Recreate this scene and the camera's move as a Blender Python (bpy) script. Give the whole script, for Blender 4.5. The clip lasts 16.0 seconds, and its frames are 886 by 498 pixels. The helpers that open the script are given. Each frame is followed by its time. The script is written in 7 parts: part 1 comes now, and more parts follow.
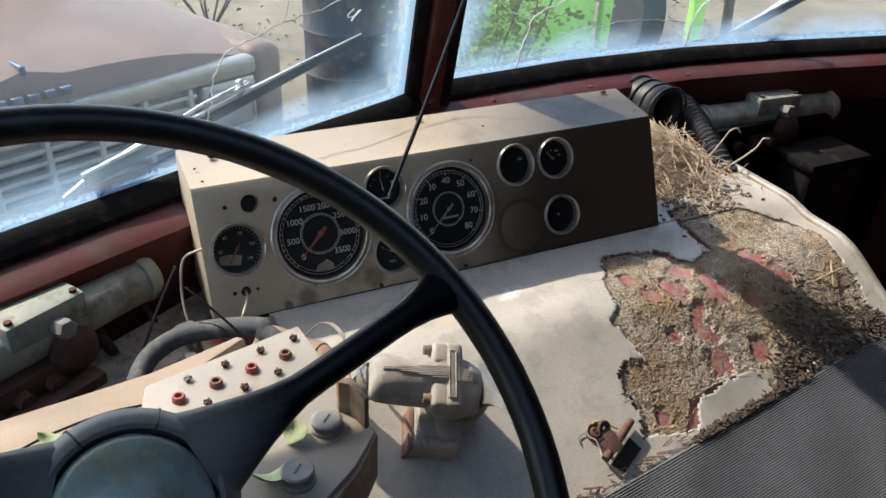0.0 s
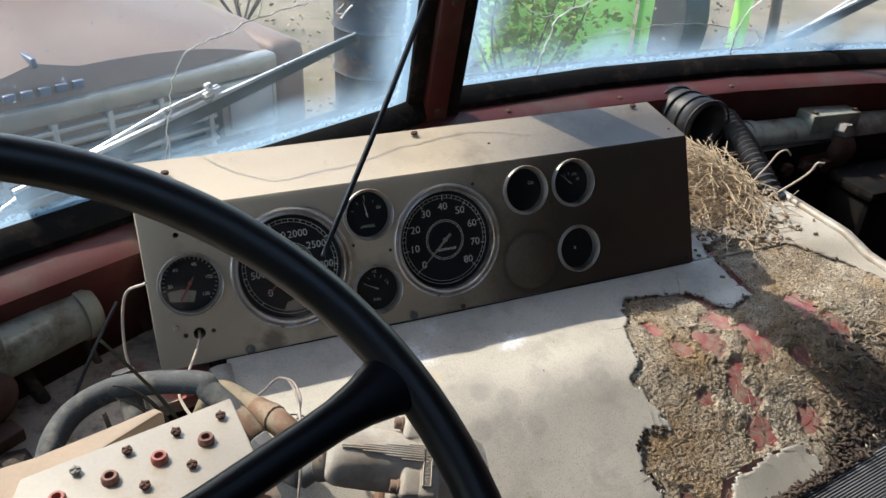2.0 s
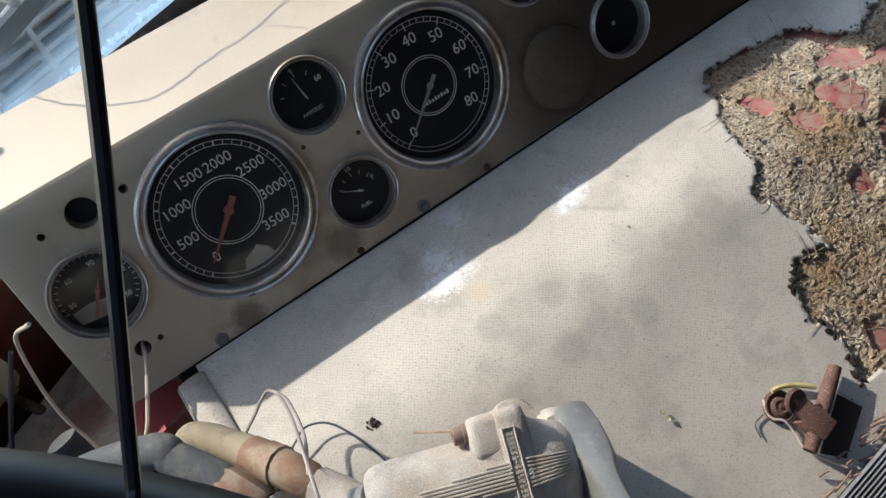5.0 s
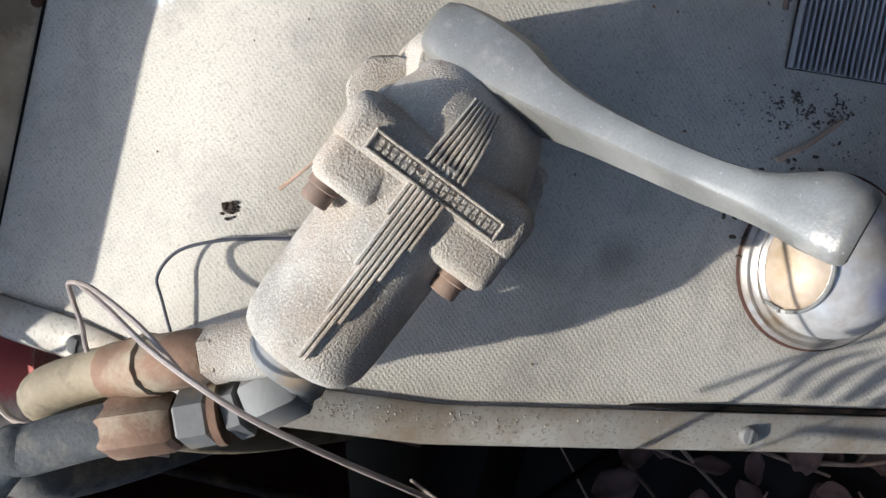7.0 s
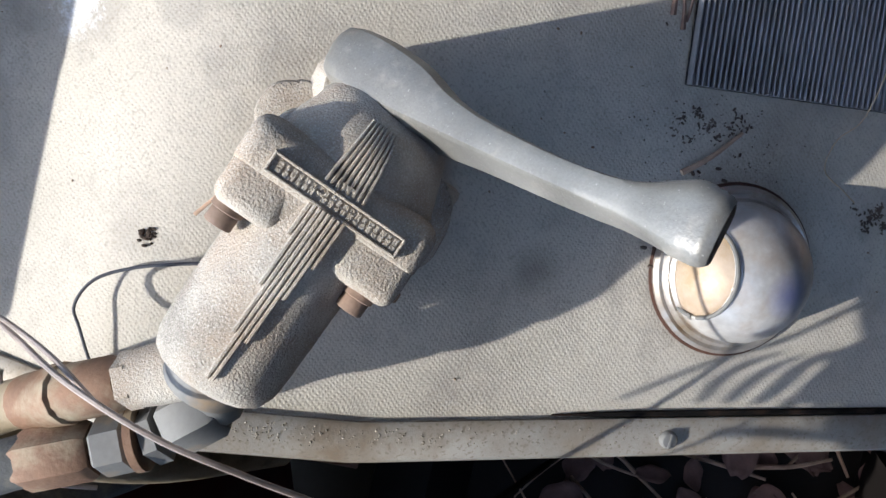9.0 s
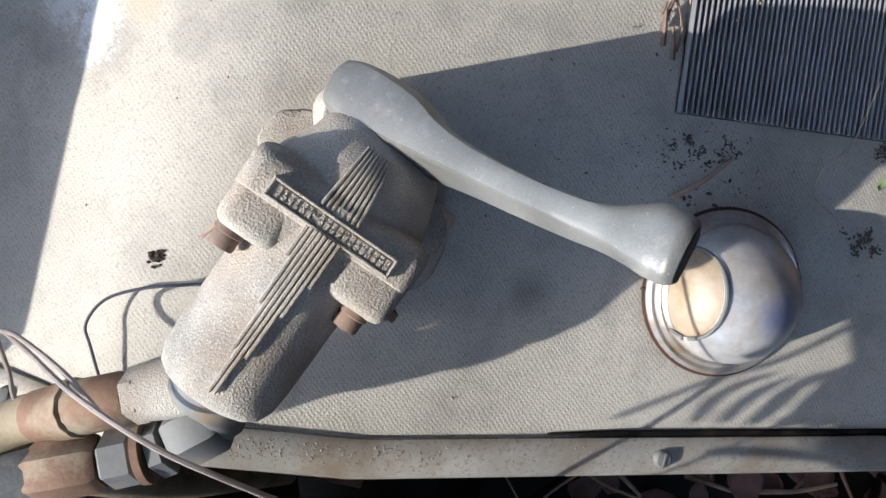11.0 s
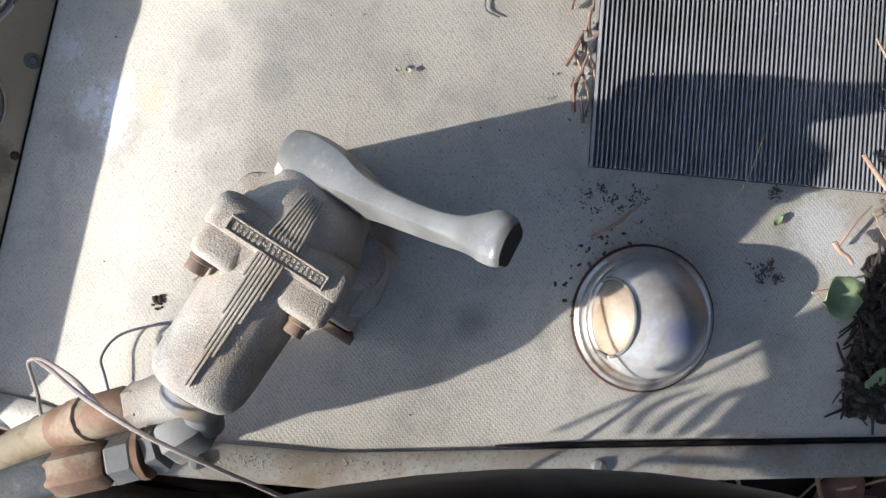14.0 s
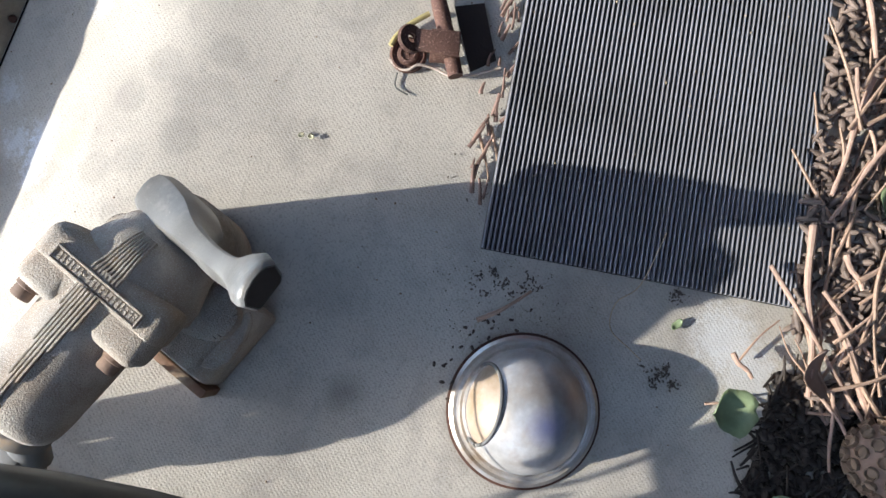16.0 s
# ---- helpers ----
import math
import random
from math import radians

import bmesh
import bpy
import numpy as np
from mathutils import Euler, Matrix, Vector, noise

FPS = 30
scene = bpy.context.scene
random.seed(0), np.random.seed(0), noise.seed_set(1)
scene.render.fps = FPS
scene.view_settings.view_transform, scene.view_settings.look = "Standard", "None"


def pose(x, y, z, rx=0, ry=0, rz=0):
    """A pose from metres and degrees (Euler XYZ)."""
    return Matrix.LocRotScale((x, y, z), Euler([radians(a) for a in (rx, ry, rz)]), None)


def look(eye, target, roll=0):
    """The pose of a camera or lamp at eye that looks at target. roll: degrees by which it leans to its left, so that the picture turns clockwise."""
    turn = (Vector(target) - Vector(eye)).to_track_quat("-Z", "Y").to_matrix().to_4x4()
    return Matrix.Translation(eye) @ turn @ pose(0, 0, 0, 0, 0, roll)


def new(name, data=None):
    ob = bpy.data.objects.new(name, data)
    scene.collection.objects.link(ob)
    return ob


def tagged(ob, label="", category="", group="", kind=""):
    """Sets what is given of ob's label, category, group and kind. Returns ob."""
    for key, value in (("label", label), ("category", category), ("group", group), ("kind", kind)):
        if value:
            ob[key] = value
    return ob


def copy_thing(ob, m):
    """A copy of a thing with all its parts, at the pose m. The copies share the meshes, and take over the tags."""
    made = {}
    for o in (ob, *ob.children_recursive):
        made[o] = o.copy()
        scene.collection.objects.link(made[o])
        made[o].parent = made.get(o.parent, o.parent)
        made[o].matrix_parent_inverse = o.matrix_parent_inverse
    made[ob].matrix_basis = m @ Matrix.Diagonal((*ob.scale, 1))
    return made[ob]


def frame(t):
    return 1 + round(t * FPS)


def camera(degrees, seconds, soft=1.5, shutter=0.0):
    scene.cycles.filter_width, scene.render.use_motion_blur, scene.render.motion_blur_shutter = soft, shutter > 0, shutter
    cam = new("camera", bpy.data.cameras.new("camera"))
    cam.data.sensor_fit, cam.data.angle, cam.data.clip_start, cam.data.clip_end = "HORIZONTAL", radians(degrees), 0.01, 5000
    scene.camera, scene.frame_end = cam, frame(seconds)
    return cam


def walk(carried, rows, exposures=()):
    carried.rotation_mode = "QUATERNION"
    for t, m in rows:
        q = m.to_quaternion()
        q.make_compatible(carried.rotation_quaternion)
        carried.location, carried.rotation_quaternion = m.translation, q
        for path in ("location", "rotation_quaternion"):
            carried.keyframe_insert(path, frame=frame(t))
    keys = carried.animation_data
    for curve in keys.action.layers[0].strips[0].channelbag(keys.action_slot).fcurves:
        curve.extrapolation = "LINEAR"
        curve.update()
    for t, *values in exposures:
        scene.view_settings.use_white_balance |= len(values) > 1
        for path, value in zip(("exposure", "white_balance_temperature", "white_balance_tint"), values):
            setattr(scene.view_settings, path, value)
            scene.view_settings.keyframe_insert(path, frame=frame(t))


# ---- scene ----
cam = camera(57.5, 16.0)
# the dashboard's gauge face is the plane y = 0 of BASE, its lower left corner the origin
BASE = pose(0, 0, 1.6, -23, 0, 0)
PATH = [
    (0, (-0.111, -0.968, 0.226), (0.665, 0.841, -0.128), -7.7),
    (0.5, (-0.127, -0.957, 0.234), (0.631, 0.859, -0.126), -5.9),
    (1, (-0.119, -0.94, 0.241), (0.609, 0.892, -0.095), -4.8),
    (1.5, (-0.076, -0.899, 0.234), (0.627, 0.94, -0.121), -4.8),
    (2, (-0.004, -0.841, 0.236), (0.698, 0.999, -0.11), -6.3),
    (2.5, (0.031, -0.772, 0.231), (0.749, 1.061, -0.121), -8.7),
    (3, (0.048, -0.722, 0.222), (0.763, 1.12, -0.088), -11.5),
    (3.5, (0.056, -0.657, 0.225), (0.736, 1.181, -0.174), -12.0),
    (3.7, (0.064, -0.653, 0.232), (0.686, 1.176, -0.287), -12.7),
    (5.8, (0.179, -0.492, 0.216), (0.534, 1.185, -0.815), -47.0),
    (6, (0.192, -0.47, 0.195), (0.514, 1.172, -0.902), -53.9),
    (6.2, (0.202, -0.455, 0.181), (0.457, 1.135, -1.005), -61.3),
    (6.5, (0.204, -0.439, 0.156), (0.214, 1.075, -1.152), -71.2),
    (7, (0.204, -0.435, 0.134), (-0.069, 0.952, -1.28), -82.2),
    (7.5, (0.208, -0.441, 0.131), (-0.057, 0.898, -1.331), -83.2),
    (8, (0.207, -0.443, 0.128), (-0.051, 0.877, -1.353), -83.3),
    (8.5, (0.209, -0.449, 0.128), (-0.01, 0.87, -1.359), -82.6),
    (9, (0.207, -0.452, 0.128), (0.018, 0.871, -1.36), -81.9),
    (11.5, (0.21, -0.471, 0.132), (0.081, 0.897, -1.321), -79.9),
    (12, (0.212, -0.473, 0.13), (0.087, 0.905, -1.314), -81.7),
    (12.5, (0.21, -0.469, 0.123), (0.075, 0.914, -1.315), -84.9),
    (13, (0.208, -0.471, 0.126), (0.066, 0.925, -1.299), -85.0),
    (13.5, (0.201, -0.509, 0.136), (0.11, 0.904, -1.277), -82.4),
    (14, (0.192, -0.563, 0.148), (0.262, 0.908, -1.204), -76.3),
    (14.5, (0.195, -0.58, 0.134), (0.319, 0.93, -1.172), -73.3),
    (15, (0.191, -0.593, 0.114), (0.322, 0.935, -1.169), -72.0),
    (15.5, (0.197, -0.61, 0.101), (0.377, 0.951, -1.136), -70.0),
    (16, (0.201, -0.629, 0.062), (0.481, 0.966, -1.112), -65.7),
]
walk(cam, [(t, BASE @ look(eye, target, roll)) for t, eye, target, roll in PATH],
     [(0.0, 2.00, 7350, 9), (3.7, 1.93, 7150, 7), (6.0, 1.92, 6800, 8), (7.0, 2.13, 6720, 8), (9.0, 2.22, 6680, 9), (12.5, 2.24, 6720, 9), (14.0, 2.32, 6780, 9), (16.0, 2.48, 6820, 9)])

# ---- light ----
TO_SUN = Vector((-0.403, 0.552, 0.730)).normalized()
world = bpy.data.worlds.new("world")
scene.world = world
world.use_nodes = True
wn = world.node_tree.nodes
sky = wn.new("ShaderNodeTexSky")
sky.sky_type, sky.sun_disc = "NISHITA", False
sky.sun_elevation = math.asin(TO_SUN.z)
sky.sun_rotation = math.atan2(TO_SUN.x, TO_SUN.y)
world.node_tree.links.new(sky.outputs[0], wn["Background"].inputs[0])
wn["Background"].inputs[1].default_value = 0.15
sun = new("sun", bpy.data.lights.new("sun", "SUN"))
sun.data.energy, sun.data.angle, sun.data.color = 1.36, radians(0.55), (1.0, 0.975, 0.935)
sun.matrix_world = look((0, 0, 0), tuple(-TO_SUN))


# ---- materials ----
def nodes_of(name):
    m = bpy.data.materials.new(name)
    m.use_nodes = True
    t = m.node_tree
    return m, t, t.nodes["Principled BSDF"], t.nodes, t.links


def surf(name, base, rough=0.6, metal=0.0, vary=0.25, big=6.0, fine=180.0, bump=0.15, depth=0.001,
         stain=None, stain_scale=12.0, stain_at=0.55, stain_soft=0.1, grain="noise", spec=0.5, coat=0.0, hue=None, speck=None):
    """A procedural surface: base colour varied at two scales, stains of a second colour, fine relief."""
    m, t, b, n, l = nodes_of(name)
    co = n.new("ShaderNodeTexCoord")
    n1 = n.new("ShaderNodeTexNoise")
    n1.inputs["Scale"].default_value, n1.inputs["Detail"].default_value = big, 6
    n2 = n.new("ShaderNodeTexNoise")
    n2.inputs["Scale"].default_value, n2.inputs["Detail"].default_value = fine, 3
    for x in (n1, n2):
        l.new(co.outputs["Object"], x.inputs["Vector"])
    mix = n.new("ShaderNodeMix")
    mix.data_type = "RGBA"
    lo = tuple(c * (1 - vary) for c in base)
    hi = tuple(min(1, c * (1 + vary)) for c in (hue or base))
    mix.inputs["A"].default_value, mix.inputs["B"].default_value = (*lo, 1), (*hi, 1)
    add = n.new("ShaderNodeMath")
    add.operation = "MULTIPLY_ADD"
    l.new(n2.outputs["Fac"], add.inputs[0])
    add.inputs[1].default_value = 0.5
    sub = n.new("ShaderNodeMapRange")
    sub.inputs["From Min"].default_value, sub.inputs["From Max"].default_value = 0.3, 0.7
    sub.inputs["To Min"].default_value, sub.inputs["To Max"].default_value = -0.1, 0.6
    l.new(n1.outputs["Fac"], sub.inputs["Value"])
    l.new(sub.outputs[0], add.inputs[2])
    l.new(add.outputs[0], mix.inputs["Factor"])
    colour = mix.outputs["Result"]
    if stain:
        n3 = n.new("ShaderNodeTexNoise")
        n3.inputs["Scale"].default_value, n3.inputs["Detail"].default_value, n3.inputs["Roughness"].default_value = stain_scale, 8, 0.65
        l.new(co.outputs["Object"], n3.inputs["Vector"])
        r = n.new("ShaderNodeMapRange")
        r.inputs["From Min"].default_value, r.inputs["From Max"].default_value = stain_at - stain_soft, stain_at + stain_soft
        l.new(n3.outputs["Fac"], r.inputs["Value"])
        mx = n.new("ShaderNodeMix")
        mx.data_type = "RGBA"
        l.new(r.outputs[0], mx.inputs["Factor"])
        l.new(colour, mx.inputs["A"])
        mx.inputs["B"].default_value = (*stain, 1)
        colour = mx.outputs["Result"]
    if speck:
        speck_colour, speck_scale, speck_at, amount = speck
        n4 = n.new("ShaderNodeTexNoise")
        n4.inputs["Scale"].default_value, n4.inputs["Detail"].default_value = speck_scale, 2
        l.new(co.outputs["Object"], n4.inputs["Vector"])
        r4 = n.new("ShaderNodeMapRange")
        r4.inputs["From Min"].default_value, r4.inputs["From Max"].default_value, r4.inputs["To Max"].default_value = speck_at, speck_at + 0.07, amount
        l.new(n4.outputs["Fac"], r4.inputs["Value"])
        m4 = n.new("ShaderNodeMix")
        m4.data_type = "RGBA"
        l.new(r4.outputs[0], m4.inputs["Factor"])
        l.new(colour, m4.inputs["A"])
        m4.inputs["B"].default_value = (*speck_colour, 1)
        colour = m4.outputs["Result"]
    l.new(colour, b.inputs["Base Color"])
    rr = n.new("ShaderNodeMapRange")
    rr.inputs["To Min"].default_value, rr.inputs["To Max"].default_value = max(0.02, rough - 0.12), min(1, rough + 0.12)
    l.new(n1.outputs["Fac"], rr.inputs["Value"])
    l.new(rr.outputs[0], b.inputs["Roughness"])
    b.inputs["Metallic"].default_value = metal
    b.inputs["Specular IOR Level"].default_value = spec
    b.inputs["Coat Weight"].default_value = coat
    if bump:
        bp = n.new("ShaderNodeBump")
        bp.inputs["Strength"].default_value, bp.inputs["Distance"].default_value = bump, depth
        h = n2.outputs["Fac"]
        if grain == "pebble":
            v = n.new("ShaderNodeTexVoronoi")
            v.inputs["Scale"].default_value, v.inputs["Randomness"].default_value = fine, 0.6
            l.new(co.outputs["Object"], v.inputs["Vector"])
            h = v.outputs["Distance"]
        if grain == "weave":
            both = []
            for turn in (40, -50):
                mp, wv = n.new("ShaderNodeMapping"), n.new("ShaderNodeTexWave")
                mp.inputs["Rotation"].default_value = (radians(-31), 0, radians(turn))
                wv.inputs["Scale"].default_value, wv.inputs["Distortion"].default_value = 150, 9.0
                wv.inputs["Detail"].default_value, wv.inputs["Detail Scale"].default_value = 2, 0.35
                l.new(co.outputs["Object"], mp.inputs["Vector"])
                l.new(mp.outputs[0], wv.inputs["Vector"])
                both.append(wv.outputs["Fac"])
            ml, sm = n.new("ShaderNodeMath"), n.new("ShaderNodeMath")
            ml.operation, sm.operation = "MULTIPLY", "MULTIPLY_ADD"
            l.new(both[0], ml.inputs[0]); l.new(both[1], ml.inputs[1])
            l.new(n2.outputs["Fac"], sm.inputs[0]); sm.inputs[1].default_value = 1.7
            l.new(ml.outputs[0], sm.inputs[2])
            h = sm.outputs[0]
        l.new(h, bp.inputs["Height"])
        l.new(bp.outputs[0], b.inputs["Normal"])
    return m


PANEL = surf("grey_beige_paint", (0.45, 0.375, 0.28), 0.5, vary=0.14, big=7, fine=500, bump=0.1, depth=0.0004,
             stain=(0.16, 0.12, 0.08), stain_scale=9, stain_at=0.66, stain_soft=0.12)
ALLOY = surf("dusty_cast_alloy", (0.38, 0.355, 0.315), 0.9, 0.0, vary=0.8, big=26, fine=1100, bump=1.0, depth=0.0006, spec=0.3, speck=((0.62, 0.59, 0.54), 1900, 0.55, 0.5),
             stain=(0.36, 0.285, 0.22), stain_scale=30, stain_at=0.56, stain_soft=0.14)
LEVER = surf("worn_alloy", (0.20, 0.198, 0.188), 0.42, 0.2, speck=((0.45, 0.44, 0.41), 1000, 0.68, 0.6), vary=0.35, big=35, fine=1100, bump=0.3, depth=0.0004,
             stain=(0.28, 0.265, 0.24), stain_scale=90, stain_at=0.64)
CHROME = surf("tarnished_chrome", (0.60, 0.575, 0.545), 0.32, 0.65, vary=0.2, big=30, fine=300, bump=0.05, depth=0.0003,
              stain=(0.36, 0.27, 0.18), stain_scale=28, stain_at=0.58)
TRIM = surf("aluminium_trim", (0.36, 0.345, 0.315), 0.55, 0.2, speck=((0.22, 0.19, 0.15), 500, 0.58, 0.7), vary=0.25, big=20, fine=900, bump=0.3, depth=0.0004,
            stain=(0.24, 0.19, 0.14), stain_scale=22, stain_at=0.54, stain_soft=0.14)
BLACK = surf("black_plastic", (0.012, 0.013, 0.016), 0.32, vary=0.3, big=20, fine=300, bump=0.06, depth=0.0003, spec=0.5,
             stain=(0.06, 0.065, 0.065), stain_scale=25, stain_at=0.68)
MATRUB = surf("dusty_mat_rubber", (0.185, 0.19, 0.21), 0.5, spec=0.4, vary=0.35, big=9, fine=260, bump=0.15, depth=0.0005,
              stain=(0.12, 0.12, 0.12), stain_scale=14, stain_at=0.64)
RUBBER = surf("dusty_black_rubber", (0.022, 0.023, 0.026), 0.5, vary=0.35, big=9, fine=260, bump=0.15, depth=0.0005,
              stain=(0.07, 0.068, 0.06), stain_scale=16, stain_at=0.66)
FACE = surf("black_dial", (0.008, 0.008, 0.009), 0.5, vary=0.3, big=20, fine=200, bump=0)
WHITE = surf("white_print", (0.80, 0.78, 0.70), 0.6, vary=0.1, big=40, bump=0)
RED = surf("red_paint", (0.36, 0.10, 0.10), 0.5, vary=0.3, big=18, fine=300, bump=0.2, depth=0.0005,
           stain=(0.36, 0.27, 0.21), stain_scale=70, stain_at=0.52, stain_soft=0.14)
MAROON = surf("maroon_cab_paint", (0.085, 0.020, 0.0185), 0.5, spec=0.3, vary=0.35, big=10, fine=300, bump=0.15, depth=0.0005,
              stain=(0.085, 0.055, 0.045), stain_scale=14, stain_at=0.6, stain_soft=0.12)
DARK = surf("dark_cab_metal", (0.010, 0.008, 0.0075), 0.7, spec=0.2, vary=0.4, big=8, fine=200, bump=0.2)
SEAL = surf("black_window_rubber", (0.008, 0.0075, 0.0075), 0.75, spec=0.12, vary=0.4, big=20, fine=250, bump=0.4, depth=0.001,
            stain=(0.05, 0.03, 0.022), stain_scale=40, stain_at=0.63)
GREEN_GREY = surf("grey_green_paint", (0.29, 0.30, 0.25), 0.6, vary=0.25, big=15, fine=250, bump=0.25, depth=0.0006,
                  stain=(0.10, 0.065, 0.04), stain_scale=25, stain_at=0.6)
HUB = surf("worn_teal_hub", (0.18, 0.27, 0.245), 0.28, vary=0.45, big=22, fine=200, bump=0.08, depth=0.0004,
           stain=(0.19, 0.165, 0.105), stain_scale=14, stain_at=0.5, stain_soft=0.1, coat=0.2)
SWITCHBOX = surf("cream_paint", (0.31, 0.27, 0.22), 0.5, vary=0.2, big=9, fine=400, bump=0.12, depth=0.0004,
                 stain=(0.22, 0.15, 0.09), stain_scale=20, stain_at=0.66)
WOOD = surf("bare_plank", (0.33, 0.245, 0.175), 0.75, vary=0.2, big=12, fine=300, bump=0.25, depth=0.0006)
RUST = surf("rusty_brass", (0.22, 0.13, 0.085), 0.75, 0.2, vary=0.35, big=40, fine=500, bump=0.4, depth=0.0006,
            stain=(0.33, 0.28, 0.2), stain_scale=45, stain_at=0.58)
STEEL = surf("zinc_fitting", (0.17, 0.173, 0.172), 0.7, 0.1, vary=0.25, big=40, fine=400, bump=0.2, depth=0.0004,
             stain=(0.30, 0.22, 0.14), stain_scale=40, stain_at=0.6)
RUSTY = surf("brown_rust", (0.085, 0.04, 0.028), 0.8, 0.2, vary=0.4, big=50, fine=500, bump=0.5, depth=0.0008)
GREYHOSE = surf("weathered_grey_hose", (0.07, 0.074, 0.076), 0.85, vary=0.5, big=26, fine=500, bump=0.5, depth=0.0008,
                stain=(0.16, 0.15, 0.13), stain_scale=60, stain_at=0.58, stain_soft=0.08)
FELT = surf("matted_brown_felt", (0.56, 0.49, 0.39), 0.95, vary=0.5, big=60, fine=900, bump=1.0, depth=0.003, speck=((0.17, 0.13, 0.095), 420, 0.53, 0.75), spec=0.1,
            stain=(0.42, 0.285, 0.165), stain_scale=9, stain_at=0.57, stain_soft=0.12, hue=(0.53, 0.46, 0.37))
STRAW = surf("dry_straw", (0.45, 0.35, 0.24), 0.8, vary=0.35, big=60, fine=300, bump=0.1)
DEBRIS = surf("dark_seed_pods", (0.06, 0.042, 0.032), 0.8, vary=0.5, big=60, fine=300, bump=0.3)
LEAF = surf("green_leaf", (0.24, 0.31, 0.17), 0.5, vary=0.3, big=60, fine=300, bump=0.2)
COPPER = surf("dull_wire", (0.30, 0.25, 0.225), 0.5, 0.2, vary=0.25, big=60, fine=300, bump=0.1)
GROUND = surf("dry_dirt", (0.20, 0.16, 0.11), 0.95, vary=0.35, big=1.2, fine=30, bump=0.6, depth=0.02,
              stain=(0.12, 0.11, 0.05), stain_scale=1.6, stain_at=0.58)
TRUCK = surf("faded_brown_paint", (0.18, 0.12, 0.09), 0.5, spec=0.2, vary=0.2, big=2.5, fine=60, bump=0.05, depth=0.001,
             stain=(0.22, 0.16, 0.125), stain_scale=3, stain_at=0.55, stain_soft=0.2)
GRILLE = surf("dull_grille", (0.30, 0.29, 0.27), 0.5, 0.2, vary=0.3, big=6, fine=80)
LIME = surf("lime_green_paint", (0.38, 0.74, 0.18), 0.45, vary=0.15, big=3, fine=60, bump=0.05)
FOLIAGE = surf("bush_leaves", (0.10, 0.14, 0.045), 0.6, vary=0.45, big=8, fine=60, bump=0)
tn, tl_ = FOLIAGE.node_tree.nodes, FOLIAGE.node_tree.links
tb_, tm_ = tn.new("ShaderNodeBsdfTranslucent"), tn.new("ShaderNodeMixShader")
tb_.inputs[0].default_value, tm_.inputs[0].default_value = (0.26, 0.36, 0.09, 1), 0.7
tl_.new(tn["Principled BSDF"].outputs[0], tm_.inputs[1])
tl_.new(tb_.outputs[0], tm_.inputs[2])
tl_.new(tm_.outputs[0], tn["Material Output"].inputs[0])
BARK = surf("bark", (0.12, 0.09, 0.065), 0.9, vary=0.4, big=10, fine=60, bump=0.5, depth=0.01)


def spots(material, marks):
    """Stains, and shade painted in, of their own shape: (centre, radius, softness, ragged, colour, amount, ring width
    or 0).
    """
    t = material.node_tree
    n, l = t.nodes, t.links
    b = n["Principled BSDF"]
    co, no = n.new("ShaderNodeTexCoord"), n.new("ShaderNodeTexNoise")
    no.inputs["Scale"].default_value, no.inputs["Detail"].default_value, no.inputs["Roughness"].default_value = 190, 9, 0.9
    l.new(co.outputs["Object"], no.inputs["Vector"])
    for centre, radius, soft, ragged, colour, amount, ringw in marks:
        di = n.new("ShaderNodeVectorMath")
        di.operation = "DISTANCE"
        l.new(co.outputs["Object"], di.inputs[0])
        di.inputs[1].default_value = centre
        ad = n.new("ShaderNodeMath")
        ad.operation = "MULTIPLY_ADD"
        l.new(no.outputs["Fac"], ad.inputs[0])
        ad.inputs[1].default_value = ragged
        l.new(di.outputs["Value"], ad.inputs[2])
        last = ad.outputs[0]
        mid = radius + ragged * 0.5
        if ringw:
            s = n.new("ShaderNodeMath"); s.operation = "SUBTRACT"; s.inputs[1].default_value = mid
            l.new(last, s.inputs[0])
            ab = n.new("ShaderNodeMath"); ab.operation = "ABSOLUTE"
            l.new(s.outputs[0], ab.inputs[0])
            last, mid = ab.outputs[0], ringw
        r = n.new("ShaderNodeMapRange")
        r.inputs["From Min"].default_value, r.inputs["From Max"].default_value = mid + soft, mid - soft
        r.inputs["To Max"].default_value = amount
        l.new(last, r.inputs["Value"])
        mx = n.new("ShaderNodeMix")
        mx.data_type = "RGBA"
        l.new(r.outputs[0], mx.inputs["Factor"])
        l.new(b.inputs["Base Color"].links[0].from_socket, mx.inputs["A"])
        mx.inputs["B"].default_value = (*colour, 1)
        l.new(mx.outputs["Result"], b.inputs["Base Color"])


